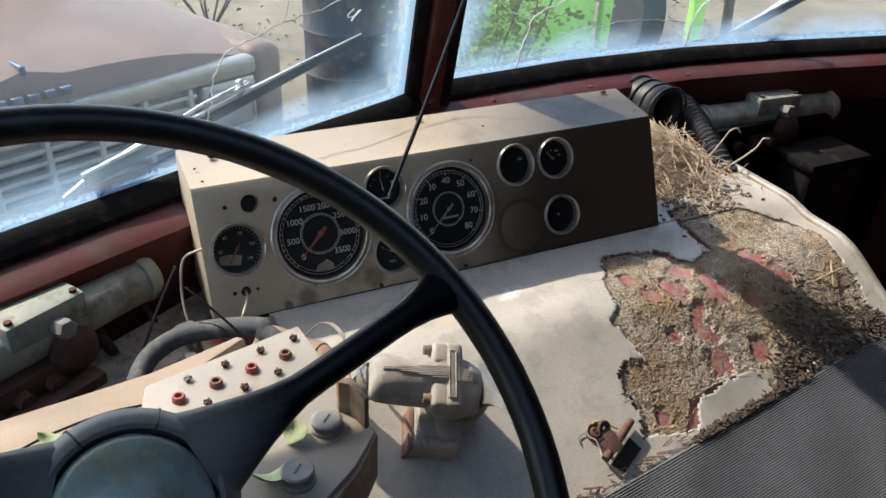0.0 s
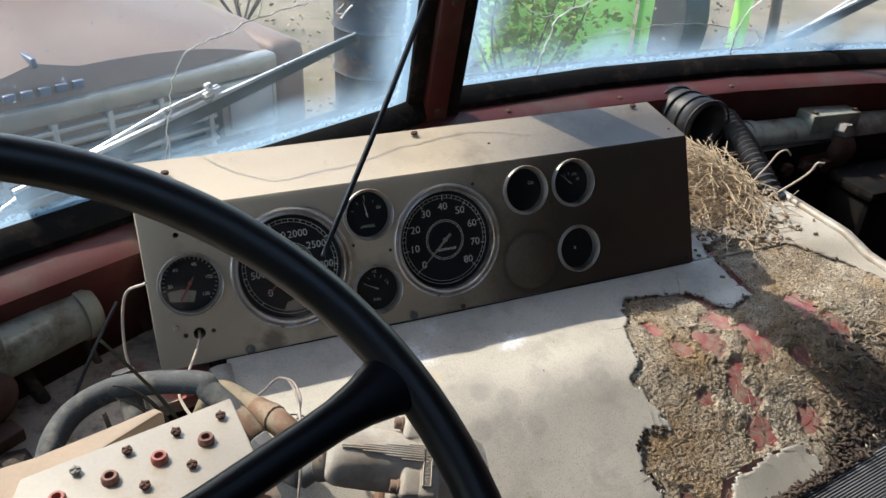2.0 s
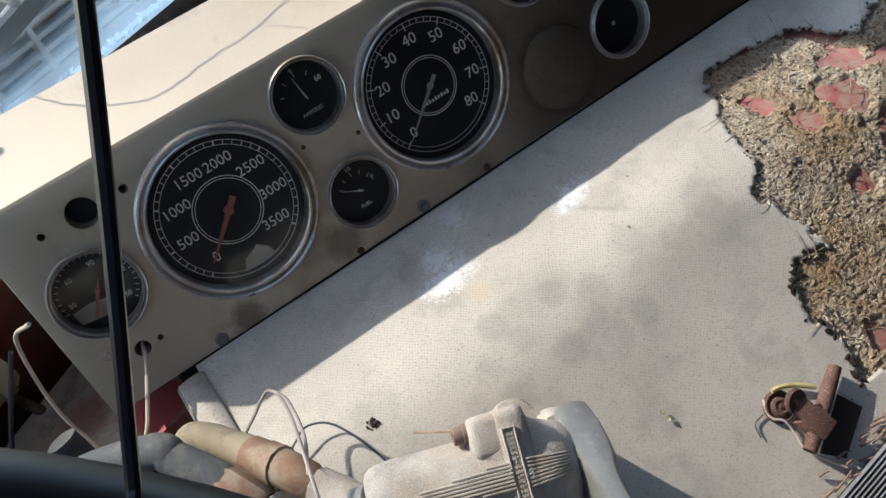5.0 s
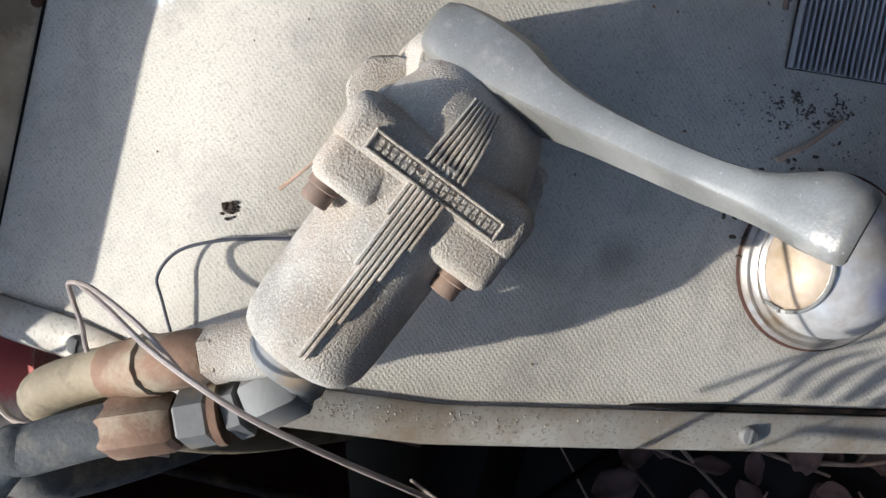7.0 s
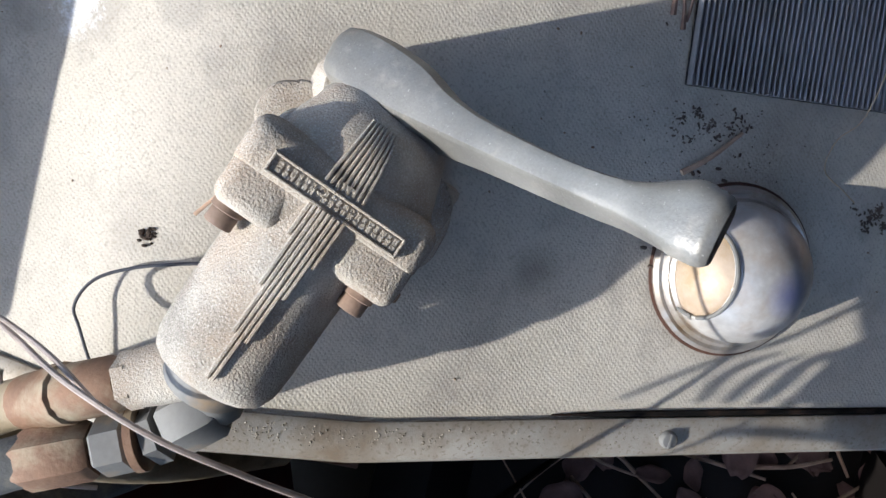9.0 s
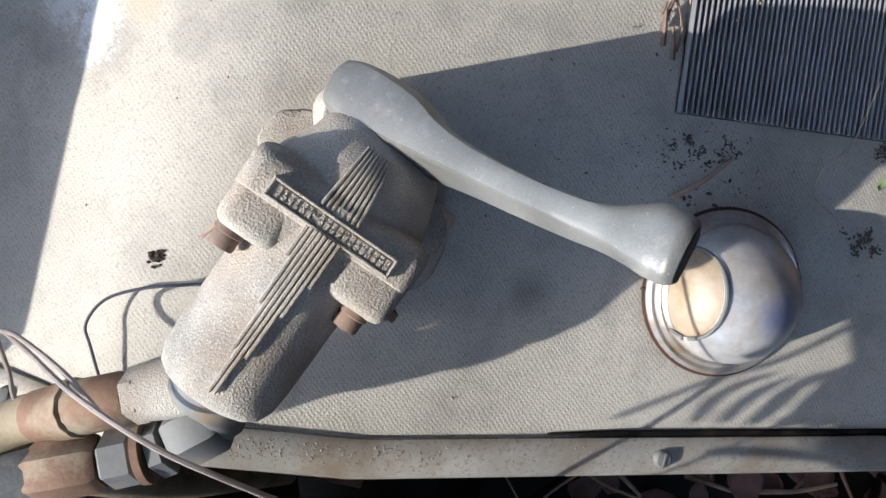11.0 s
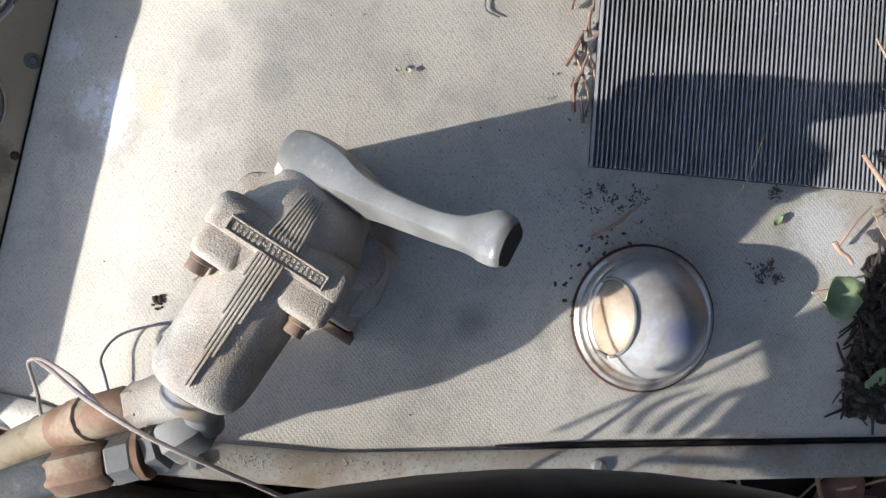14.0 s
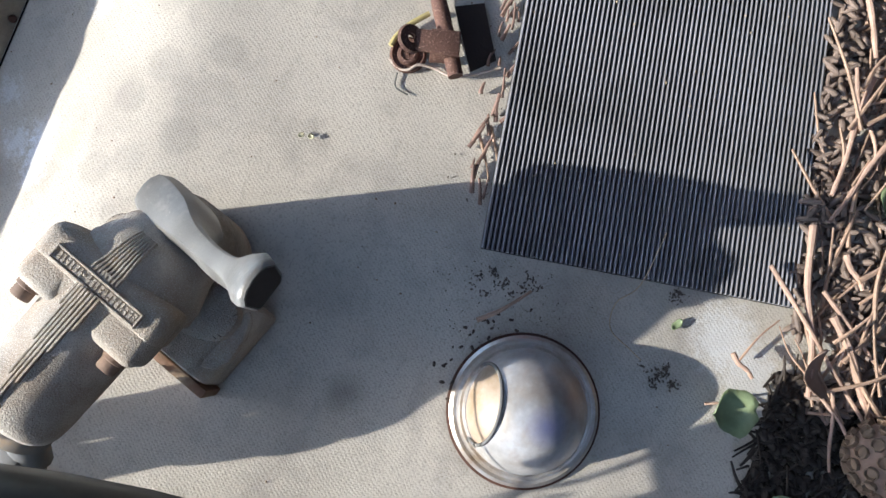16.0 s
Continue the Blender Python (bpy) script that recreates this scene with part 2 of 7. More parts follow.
def glass(name, clear, tint=(1, 1, 1), dust=None):
    """Clear thin glass; dust: (colour, low x fade lengths) gives a dried film with worn patches."""
    m, t, b, n, l = nodes_of(name)
    n.remove(b)
    out = n["Material Output"]
    tr, gl, mx = n.new("ShaderNodeBsdfTransparent"), n.new("ShaderNodeBsdfGlossy"), n.new("ShaderNodeMixShader")
    tr.inputs[0].default_value = (*tint, 1)
    gl.inputs["Roughness"].default_value = 0.06
    lw = n.new("ShaderNodeLayerWeight")
    lw.inputs["Blend"].default_value = 0.5
    pw = n.new("ShaderNodeMath")
    pw.operation = "POWER"
    pw.inputs[1].default_value = 5
    l.new(lw.outputs["Facing"], pw.inputs[0])
    fr = n.new("ShaderNodeMath")
    fr.operation = "MULTIPLY_ADD"
    fr.inputs[1].default_value, fr.inputs[2].default_value = 0.6, 0.018
    l.new(pw.outputs[0], fr.inputs[0])
    l.new(fr.outputs[0], mx.inputs[0])
    l.new(tr.outputs[0], mx.inputs[1])
    l.new(gl.outputs[0], mx.inputs[2])
    last = mx.outputs[0]
    if dust:
        co, no = n.new("ShaderNodeUVMap"), n.new("ShaderNodeTexNoise")
        tc = n.new("ShaderNodeTexCoord")
        no.inputs["Scale"].default_value, no.inputs["Detail"].default_value = 9, 8
        l.new(tc.outputs["Object"], no.inputs["Vector"])
        sep = n.new("ShaderNodeSeparateXYZ")
        l.new(co.outputs[0], sep.inputs[0])
        ad = n.new("ShaderNodeMath")
        ad.operation = "MULTIPLY_ADD"
        ad.inputs[1].default_value = 0.12
        l.new(no.outputs["Fac"], ad.inputs[0])
        l.new(sep.outputs[1], ad.inputs[2])
        r = n.new("ShaderNodeMapRange")
        r.inputs["From Min"].default_value, r.inputs["From Max"].default_value = 0.045, 0.15
        r.inputs["To Min"].default_value, r.inputs["To Max"].default_value = dust[1], dust[2]
        r.interpolation_type = "SMOOTHERSTEP"
        l.new(ad.outputs[0], r.inputs["Value"])
        # dust specks and a ragged white line where the film dries at the edge
        sp_ = n.new("ShaderNodeTexNoise")
        sp_.inputs["Scale"].default_value, sp_.inputs["Detail"].default_value = 190, 2
        l.new(tc.outputs["Object"], sp_.inputs["Vector"])
        sr = n.new("ShaderNodeMapRange")
        sr.inputs["From Min"].default_value, sr.inputs["From Max"].default_value, sr.inputs["To Max"].default_value = 0.70, 0.74, 0.4
        l.new(sp_.outputs["Fac"], sr.inputs["Value"])
        ln = n.new("ShaderNodeMath"); ln.operation = "MULTIPLY_ADD"; ln.inputs[1].default_value = 0.018
        l.new(sp_.outputs["Fac"], ln.inputs[0]); l.new(sep.outputs[1], ln.inputs[2])
        lr = n.new("ShaderNodeMapRange")
        lr.inputs["From Min"].default_value, lr.inputs["From Max"].default_value = 0.0275, 0.0255
        lr.inputs["To Max"].default_value = 0.55
        l.new(ln.outputs[0], lr.inputs["Value"])
        a1 = n.new("ShaderNodeMath"); a1.operation = "MAXIMUM"
        l.new(r.outputs[0], a1.inputs[0]); l.new(sr.outputs[0], a1.inputs[1])
        r = n.new("ShaderNodeMath"); r.operation = "ADD"; r.use_clamp = True
        l.new(a1.outputs[0], r.inputs[0]); l.new(lr.outputs[0], r.inputs[1])
        di, tl, ads, m2 = n.new("ShaderNodeBsdfDiffuse"), n.new("ShaderNodeBsdfTranslucent"), n.new("ShaderNodeMixShader"), n.new("ShaderNodeMixShader")
        di.inputs[0].default_value = tl.inputs[0].default_value = (*dust[0], 1)
        ads.inputs[0].default_value = 0.75
        l.new(di.outputs[0], ads.inputs[1])
        l.new(tl.outputs[0], ads.inputs[2])
        l.new(r.outputs[0], m2.inputs[0])
        l.new(last, m2.inputs[1])
        l.new(ads.outputs[0], m2.inputs[2])
        last = m2.outputs[0]
    l.new(last, out.inputs["Surface"])
    return m


LENS = glass("gauge_glass", 1.0, (0.93, 0.94, 0.95))
PANE = glass("windscreen_glass", 1.0, (0.97, 0.98, 0.985), ((0.26, 0.38, 0.50), 0.56, 0.03))


# ---- mesh helpers ----
def part(name, bm, material, parent=None, label="", m=None, smooth=True):
    """Links a bmesh as one mesh object under a thing or a part."""
    me = bpy.data.meshes.new(name)
    bmesh.ops.recalc_face_normals(bm, faces=bm.faces)
    bm.to_mesh(me)
    bm.free()
    me.materials.append(material)
    if smooth:
        me.polygons.foreach_set("use_smooth", [True] * len(me.polygons))
        me.set_sharp_from_angle(angle=radians(38))
    ob = new(name, me)
    if parent:
        ob.parent = parent
    if m is not None:
        ob.matrix_basis = m
    if label:
        ob["label"] = label
    return ob


def thing(name, m, label, category, group="", kind=""):
    ob = new(name)
    ob.matrix_basis = m
    ob.empty_display_size = 0.02
    return tagged(ob, label, category, group, kind)


def again(ob, parent, m):
    """The same piece once more, on the same mesh."""
    o = ob.copy()
    scene.collection.objects.link(o)
    o.parent, o.matrix_basis = parent, m
    return o


def box(bm, x0, x1, y0, y1, z0, z1, bevel=0.0, m=None, seg=2):
    r = bmesh.ops.create_cube(bm, size=1.0)
    vs = r["verts"]
    for v in vs:
        v.co = Vector(((x0 + x1) / 2 + v.co.x * (x1 - x0), (y0 + y1) / 2 + v.co.y * (y1 - y0), (z0 + z1) / 2 + v.co.z * (z1 - z0)))
    if bevel:
        es = list({e for v in vs for e in v.link_edges})
        vs = list({v for f in bmesh.ops.bevel(bm, geom=es, offset=bevel, segments=seg, profile=0.5, affect="EDGES")["faces"] for v in f.verts} | {v for v in vs if v.is_valid})
    if m is not None:
        bmesh.ops.transform(bm, matrix=m, verts=[v for v in vs if v.is_valid])
    return bm


def ring(bm, m, pts):
    return [bm.verts.new(m @ Vector(p)) for p in pts]


def skin(bm, rings, closed=True, caps=True):
    for a, b in zip(rings, rings[1:]):
        n = len(a)
        for i in range(n if closed else n - 1):
            bm.faces.new((a[i], a[(i + 1) % n], b[(i + 1) % n], b[i]))
    if caps and closed:
        bm.faces.new(rings[0])
        bm.faces.new(rings[-1])
    return bm


def lathe(bm, profile, n=32, m=Matrix(), caps=True):
    """profile: (radius, height) from one end to the other, turned about local z."""
    rings = [ring(bm, m, [(max(r, 1e-5) * math.cos(2 * math.pi * i / n), max(r, 1e-5) * math.sin(2 * math.pi * i / n), z) for i in range(n)]) for r, z in profile]
    return skin(bm, rings, True, caps)


def tube(bm, pts, r, n=10, caps=True):
    """A round bar along points; r: one radius or one for each point."""
    pts = [Vector(p) for p in pts]
    rs = r if isinstance(r, (list, tuple)) else [r] * len(pts)
    side, rings = None, []
    for i, p in enumerate(pts):
        d = (pts[min(i + 1, len(pts) - 1)] - pts[max(i - 1, 0)]).normalized()
        side = (side - d * side.dot(d)).normalized() if side else d.orthogonal().normalized()
        up = d.cross(side)
        rings.append([bm.verts.new(p + (side * math.cos(2 * math.pi * k / n) + up * math.sin(2 * math.pi * k / n)) * rs[i]) for k in range(n)])
    return skin(bm, rings, True, caps)


def smooth_path(pts, n=8):
    """Points along a curve through the given ones."""
    P = [Vector(p) for p in pts]
    P = [2 * P[0] - P[1]] + P + [2 * P[-1] - P[-2]]
    out = []
    for i in range(1, len(P) - 2):
        for k in range(n):
            t = k / n
            a, b, c, d = P[i - 1:i + 3]
            out.append(0.5 * (2 * b + (c - a) * t + (2 * a - 5 * b + 4 * c - d) * t * t + (3 * b - a - 3 * c + d) * t ** 3))
    return out + [P[-2]]


def prism(bm, pts, z0, z1, m=Matrix(), bevel=0.0):
    a, b = ring(bm, m, [(x, y, z0) for x, y in pts]), ring(bm, m, [(x, y, z1) for x, y in pts])
    skin(bm, [a, b])
    if bevel:
        es = list({e for v in a + b for e in v.link_edges})
        bmesh.ops.bevel(bm, geom=es, offset=bevel, segments=2, profile=0.5, affect="EDGES")
    return bm


def loft(bm, sections):
    """sections: lists of points of one length, skinned and capped."""
    return skin(bm, [[bm.verts.new(p) for p in s] for s in sections])


def B():
    return bmesh.new()


def lettering(words, size, m, material, parent, depth=0.0003, name="lettering"):
    c = bpy.data.curves.new("words", "FONT")
    c.body, c.size, c.align_x, c.align_y, c.extrude, c.resolution_u = words, size, "CENTER", "CENTER", depth, 3
    o = bpy.data.objects.new("words", c)
    scene.collection.objects.link(o)
    me = bpy.data.meshes.new_from_object(o.evaluated_get(bpy.context.evaluated_depsgraph_get()))
    bpy.data.objects.remove(o)
    me.materials.clear()
    me.materials.append(material)
    ob = new(name, me)
    ob.parent, ob.matrix_basis = parent, m
    return ob


def screw(parent, m, r=0.004, material=None, name="screw"):
    bm = B()
    lathe(bm, [(r, 0), (r, r * 0.35), (r * 0.8, r * 0.6), (r * 0.3, r * 0.7)], 14)
    box(bm, -r * 0.75, r * 0.75, -r * 0.12, r * 0.12, r * 0.5, r * 0.78)
    return part(name, bm, material or RUSTY, parent, m=m)


FACE_M = BASE                                   # gauge face: x right, z up the face, y into the dashboard


def on_slope(x, d, h=0.0):
    """World place of a spot on the sloping cover: x, distance down the slope, height over it."""
    return Vector((x, -0.11 - math.cos(radians(31)) * d - math.sin(radians(31)) * h, 1.602 - math.sin(radians(31)) * d + math.cos(radians(31)) * h))


# right-handed frame on the slope: x right, y up the slope, z out of it
SLOPE_M = Matrix.Translation((0, -0.11, 1.602)) @ Matrix.Rotation(radians(31), 4, "X")

# ---- cab ----
bm = B(); box(bm, -0.8, 1.65, -1.6, 0.3, 0.0, 0.93)
tagged(part("chassis", bm, DARK), "plain dark truck frame under the cab", "chassis", kind="structure")
bm = B(); box(bm, -0.9, 1.75, -1.7, 0.5, 0.93, 0.97)
tagged(part("floor", bm, DARK), "dark dirty metal cab floor", "floor", kind="structure")
CEIL = surf("pale_ceiling_paint", (0.22, 0.22, 0.215), 0.6, vary=0.1, big=3)
# unseen roof; its opening is added and sized to let in fill light
bm = B(); box(bm, -0.9, 1.75, -0.6, 0.3, 2.62, 2.66); box(bm, -0.9, 1.75, -1.7, -1.3, 2.62, 2.66); box(bm, -0.9, -0.70, -1.3, -0.6, 2.62, 2.66); box(bm, 0.38, 1.75, -1.3, -0.6, 2.62, 2.66)
tagged(part("ceiling", bm, CEIL), "pale painted metal cab roof, unseen, with an opening added for fill light", "ceiling", kind="structure")
bm = B(); box(bm, -0.9, 1.75, -1.74, -1.7, 0.93, 2.66)
tagged(part("wall_back", bm, DARK), "dark painted rear wall of the cab", "wall", kind="structure")
bm = B(); box(bm, 1.75, 1.79, -1.7, 0.35, 0.93, 2.66)
tagged(part("wall_right", bm, MAROON), "maroon painted metal side wall of the cab", "wall", kind="structure")
# unseen wall; the gap in it is added to bring light from the left
bm = B(); box(bm, -0.94, -0.9, -1.7, -0.1, 0.93, 1.75); box(bm, -0.94, -0.9, -1.7, -0.1, 2.3, 2.66); box(bm, -0.94, -0.9, -1.7, -0.85, 1.75, 2.3); box(bm, -0.94, -0.9, -0.3, -0.1, 1.75, 2.3)
tagged(part("wall_left", bm, MAROON), "maroon metal side wall of the cab, unseen, with an opening added for side light", "wall", kind="structure")

# line of the windscreen's foot, seen from above
FOOT = [(-0.75, -0.13), (-0.205, 0.097), (0.0, 0.187), (0.357, 0.333), (0.425, 0.37), (0.474, 0.385), (0.738, 0.408), (1.0, 0.402), (1.26, 0.37), (1.51, 0.325), (1.75, 0.22)]
LEAN_BACK = math.tan(radians(14))


def strip(pts, prof, mat, name, parent=None, label=""):
    """A profile (back from the line, height) drawn along the windscreen's foot."""
    bm = B()
    rings = []
    for i, p in enumerate(pts):
        a, b = Vector(pts[max(i - 1, 0)]), Vector(pts[min(i + 1, len(pts) - 1)])
        nrm = Vector(((b - a).y, -(b - a).x)).normalized()
        rings.append([bm.verts.new((p[0] + nrm.x * u, p[1] + nrm.y * u, z)) for u, z in prof])
    skin(bm, rings)
    return part(name, bm, mat, parent, label)


bm_sill = strip(FOOT, [(-0.05, 1.0), (0.035, 1.0), (0.035, 1.55), (0.07, 1.63), (0.075, 1.685), (0.06, 1.695), (-0.05, 1.70)], MAROON, "sill")
tagged(bm_sill, "maroon painted metal ledge under the windscreen, chipped", "windscreen ledge", kind="structure")
seal = strip(FOOT, [(-0.03, 1.696), (0.03, 1.696), (0.032, 1.706), (0.02, 1.722), (0.0, 1.728), (-0.03, 1.726)], SEAL, "seal")
tagged(seal, "perished black rubber windscreen seal", "window seal", kind="structure")
head = strip([(x, y - 0.82 * LEAN_BACK) for x, y in FOOT], [(-0.06, 2.5), (0.06, 2.5), (0.06, 2.66), (-0.06, 2.66)], MAROON, "header")
tagged(head, "maroon metal header over the windscreen", "header", kind="structure")


def pane(name, pts, label):
    fine = [pts[0]]
    for p, q in zip(pts, pts[1:]):
        k = max(1, round(math.dist(p, q) / 0.02))
        fine += [(p[0] + (q[0] - p[0]) * i / k, p[1] + (q[1] - p[1]) * i / k) for i in range(1, k + 1)]
    pts = fine
    bm = B()
    uv = bm.loops.layers.uv.new("UVMap")
    n = 40
    grid = []
    length = [0]
    for a, b in zip(pts, pts[1:]):
        length.append(length[-1] + math.dist(a, b))
    for j in range(n + 1):
        h = 0.80 * j / n
        grid.append([(bm.verts.new((p[0], p[1] - h * LEAN_BACK, 1.715 + h)), s, h) for p, s in zip(pts, length)])
    for j in range(n):
        for i in range(len(pts) - 1):
            q = [grid[j][i], grid[j][i + 1], grid[j + 1][i + 1], grid[j + 1][i]]
            f = bm.faces.new([v for v, _, _ in q])
            for lp, (_, s, h) in zip(f.loops, q):
                lp[uv].uv = (s, min(h, length[-1] - s if name == "window_1" else s, 9))
    ob = part(name, bm, PANE)
    so = ob.modifiers.new("thick", "SOLIDIFY")
    so.thickness = 0.005
    ob.visible_shadow = False
    return tagged(ob, label, "windscreen", kind="structure")


pane("window_1", FOOT[:4] + [(0.385, 0.348)], "dusty cracked windscreen pane with pale film at its edge")
pane("window_2", [(0.47, 0.384)] + FOOT[6:], "dusty windscreen pane with pale film at its edge")

pillar = thing("pillar", Matrix.Translation((0.428, 0.362, 1.69)) @ Matrix.Rotation(radians(14), 4, "X"), "rusty maroon windscreen centre post with rubber edges", "post", kind="structure")
bm = B(); box(bm, -0.016, 0.018, -0.03, 0.02, 0, 0.9, 0.003)
part("post", bm, MAROON, pillar)
bm = B(); box(bm, 0.019, 0.042, -0.02, 0.012, 0.0, 0.9, 0.004); part("rubber_edge", bm, SEAL, pillar)
bm = B(); box(bm, -0.042, -0.017, -0.02, 0.012, 0.0, 0.9, 0.004); part("rubber_edge", bm, SEAL, pillar)
for z in (0.03, 0.2, 0.5):
    screw(pillar, Matrix.Translation((0.002, -0.03, z)) @ Matrix.Rotation(radians(90), 4, "X"), 0.005)


# ---- engine cover ----
def left_edge(s):
    return 0.064 + max(0, s - 0.12) * 0.09 + max(0, s - 0.24) * 0.11


def profile(s):
    """Cover's section: s metres back from the dashboard, gives (y, z)."""
    a = radians(31)
    s0, R = 0.0933, 0.12
    k = min(1.0, max(0.0, s / 0.06))
    z0 = 1.592 + 0.012 * (1 - k * k * (3 - 2 * k))
    if s < s0:
        return -s, z0
    if s < s0 + R * a:
        t = (s - s0) / R
        return -s0 - R * math.sin(t), z0 - R * (1 - math.cos(t))
    e = s - s0 - R * a
    return -s0 - R * math.sin(a) - e * math.cos(a), z0 - R * (1 - math.cos(a)) - e * math.sin(a)


def cover_at(x, s, h=0.0):
    y, z = profile(s)
    y2, z2 = profile(s + 0.001)
    d = Vector((0, y2 - y, z2 - z)).normalized()
    return Vector((x, y, z)) + Vector((0, d.z, -d.y)) * h


RIGHT = 0.915
TEAR = [(0.523, 0.040), (0.547, 0.033), (0.578, 0.038), (0.613, 0.042), (0.635, 0.056), (0.638, 0.078), (0.661, 0.083), (0.696, 0.063), (0.691, 0.03), (0.686, -0.008), (0.702, -0.03), (0.734, -0.038),
        (0.79, -0.016), (0.838, 0.018), (0.876, 0.054), (0.889, 0.09), (0.882, 0.135), (0.886, 0.18), (0.885, 0.222), (0.859, 0.243), (0.830, 0.246), (0.811, 0.261), (0.652, 0.302), (0.649, 0.281), (0.634, 0.263), (0.583, 0.267), (0.538, 0.274), (0.513, 0.309),
        (0.440, 0.299), (0.446, 0.27), (0.447, 0.253), (0.437, 0.243), (0.439, 0.226), (0.460, 0.203), (0.490, 0.208), (0.479, 0.172), (0.469, 0.15), (0.488, 0.13), (0.493, 0.10), (0.516, 0.064)]
# bare red metal showing through the felt: across, down, radius
BARE = ((0.54, 0.09, 0.011), (0.555, 0.125, 0.012), (0.592, 0.125, 0.019), (0.548, 0.19, 0.011), (0.606, 0.164, 0.013), (0.601, 0.199, 0.017), (0.60, 0.24, 0.018), (0.748, 0.102, 0.018), (0.771, 0.15, 0.020), (0.668, 0.246, 0.016), (0.48, 0.284, 0.01), (0.655, 0.147, 0.02), (0.596, 0.183, 0.012), (0.65, 0.122, 0.016), (0.824, 0.247, 0.012), (0.625, 0.10, 0.016), (0.70, 0.17, 0.016))


def inside(x, y, poly):
    c = False
    for (x0, y0), (x1, y1) in zip(poly, poly[1:] + poly[:1]):
        if (y0 > y) != (y1 > y) and x < (x1 - x0) * (y - y0) / (y1 - y0) + x0:
            c = not c
    return c


def rough_inside(x, s):
    j = noise.noise_vector(Vector((x * 60, s * 60, 3))) * 0.007 + noise.noise_vector(Vector((x * 190, s * 190, 9))) * 0.003
    return inside(x + j.x, s + j.y, TEAR)


VINYL = surf("grey_vinyl", (0.50, 0.468, 0.41), 0.68, speck=((0.30, 0.275, 0.235), 650, 0.56, 0.5), vary=0.14, big=14, fine=800, bump=0.36, depth=0.0004, grain="weave",
             stain=(0.36, 0.335, 0.30), stain_scale=24, stain_at=0.60, stain_soft=0.1)
spots(VINYL, [(tuple(cover_at(x, s)), r, soft, rag, col, am, rw) for x, s, r, soft, rag, col, am, rw in (
    (0.356, 0.064, 0.005, 0.006, 0.06, (0.80, 0.84, 0.89), 0.7, 0), (0.369, 0.060, 0.009, 0.004, 0.075, (0.80, 0.84, 0.89), 0.6, 0), (0.381, 0.054, 0.006, 0.004, 0.075, (0.80, 0.84, 0.89), 0.4, 0), (0.236, 0.060, 0.006, 0.006, 0.07, (0.80, 0.84, 0.89), 0.75, 0), (0.250, 0.058, 0.010, 0.004, 0.075, (0.80, 0.84, 0.89), 0.75, 0), (0.266, 0.055, 0.008, 0.004, 0.075, (0.80, 0.84, 0.89), 0.5, 0), (0.254, 0.040, 0.010, 0.004, 0.085, (0.80, 0.84, 0.89), 0.5, 0), (0.285, 0.018, 0.008, 0.004, 0.085, (0.80, 0.84, 0.89), 0.35, 0),
    (0.272, 0.515, 0.018, 0.006, 0.08, (0.70, 0.72, 0.73), 0.6, 0), (0.255, 0.535, 0.018, 0.006, 0.08, (0.70, 0.72, 0.73), 0.5, 0),
    (0.262, 0.085, 0.010, 0.003, 0.006, (0.52, 0.42, 0.30), 0.5, 0),
    (0.3, 0.12, 0.011, 0.0025, 0.006, (0.21, 0.20, 0.185), 0.30, 0), (0.325, 0.135, 0.012, 0.0025, 0.006, (0.21, 0.20, 0.185), 0.24, 0), (0.25, 0.115, 0.011, 0.0025, 0.006, (0.21, 0.20, 0.185), 0.32, 0), (0.285, 0.16, 0.012, 0.0025, 0.006, (0.21, 0.20, 0.185), 0.26, 0), (0.345, 0.17, 0.011, 0.0025, 0.006, (0.21, 0.20, 0.185), 0.26, 0), (0.37, 0.12, 0.013, 0.0025, 0.006, (0.21, 0.20, 0.185), 0.20, 0), (0.235, 0.165, 0.012, 0.0025, 0.006, (0.21, 0.20, 0.185), 0.22, 0), (0.262, 0.135, 0.01, 0.0025, 0.006, (0.21, 0.20, 0.185), 0.20, 0), (0.4, 0.14, 0.012, 0.0025, 0.006, (0.21, 0.20, 0.185), 0.19, 0), (0.42, 0.16, 0.03, 0.03, 0.03, (0.24, 0.22, 0.19), 0.3, 0), (0.33, 0.2, 0.03, 0.03, 0.03, (0.24, 0.22, 0.19), 0.2, 0),
    (0.83, 0.02, 0.07, 0.05, 0.08, (0.27, 0.22, 0.16), 0.6, 0), (0.89, 0.10, 0.04, 0.03, 0.06, (0.27, 0.23, 0.18), 0.55, 0), (0.76, -0.02, 0.05, 0.03, 0.08, (0.16, 0.12, 0.09), 0.5, 0),
    (0.585, 0.292, 0.05, 0.02, 0.05, (0.27, 0.255, 0.22), 0.6, 0),
    (0.193, 0.412, 0.048, 0.004, 0.02, (0.20, 0.17, 0.14), 0.22, 0.003), (0.225, 0.385, 0.02, 0.012, 0.03, (0.16, 0.14, 0.12), 0.3, 0),
    (0.170, 0.307, 0.008, 0.008, 0.01, (0.13, 0.11, 0.09), 0.6, 0), (0.30, 0.33, 0.02, 0.02, 0.04, (0.24, 0.22, 0.19), 0.4, 0), (0.245, 0.42, 0.02, 0.02, 0.05, (0.13, 0.11, 0.09), 0.4, 0))])
cover = thing("engine_cover", Matrix(), "sloping engine cover with worn grey vinyl torn open over red metal", "engine cover")
S1 = 0.66


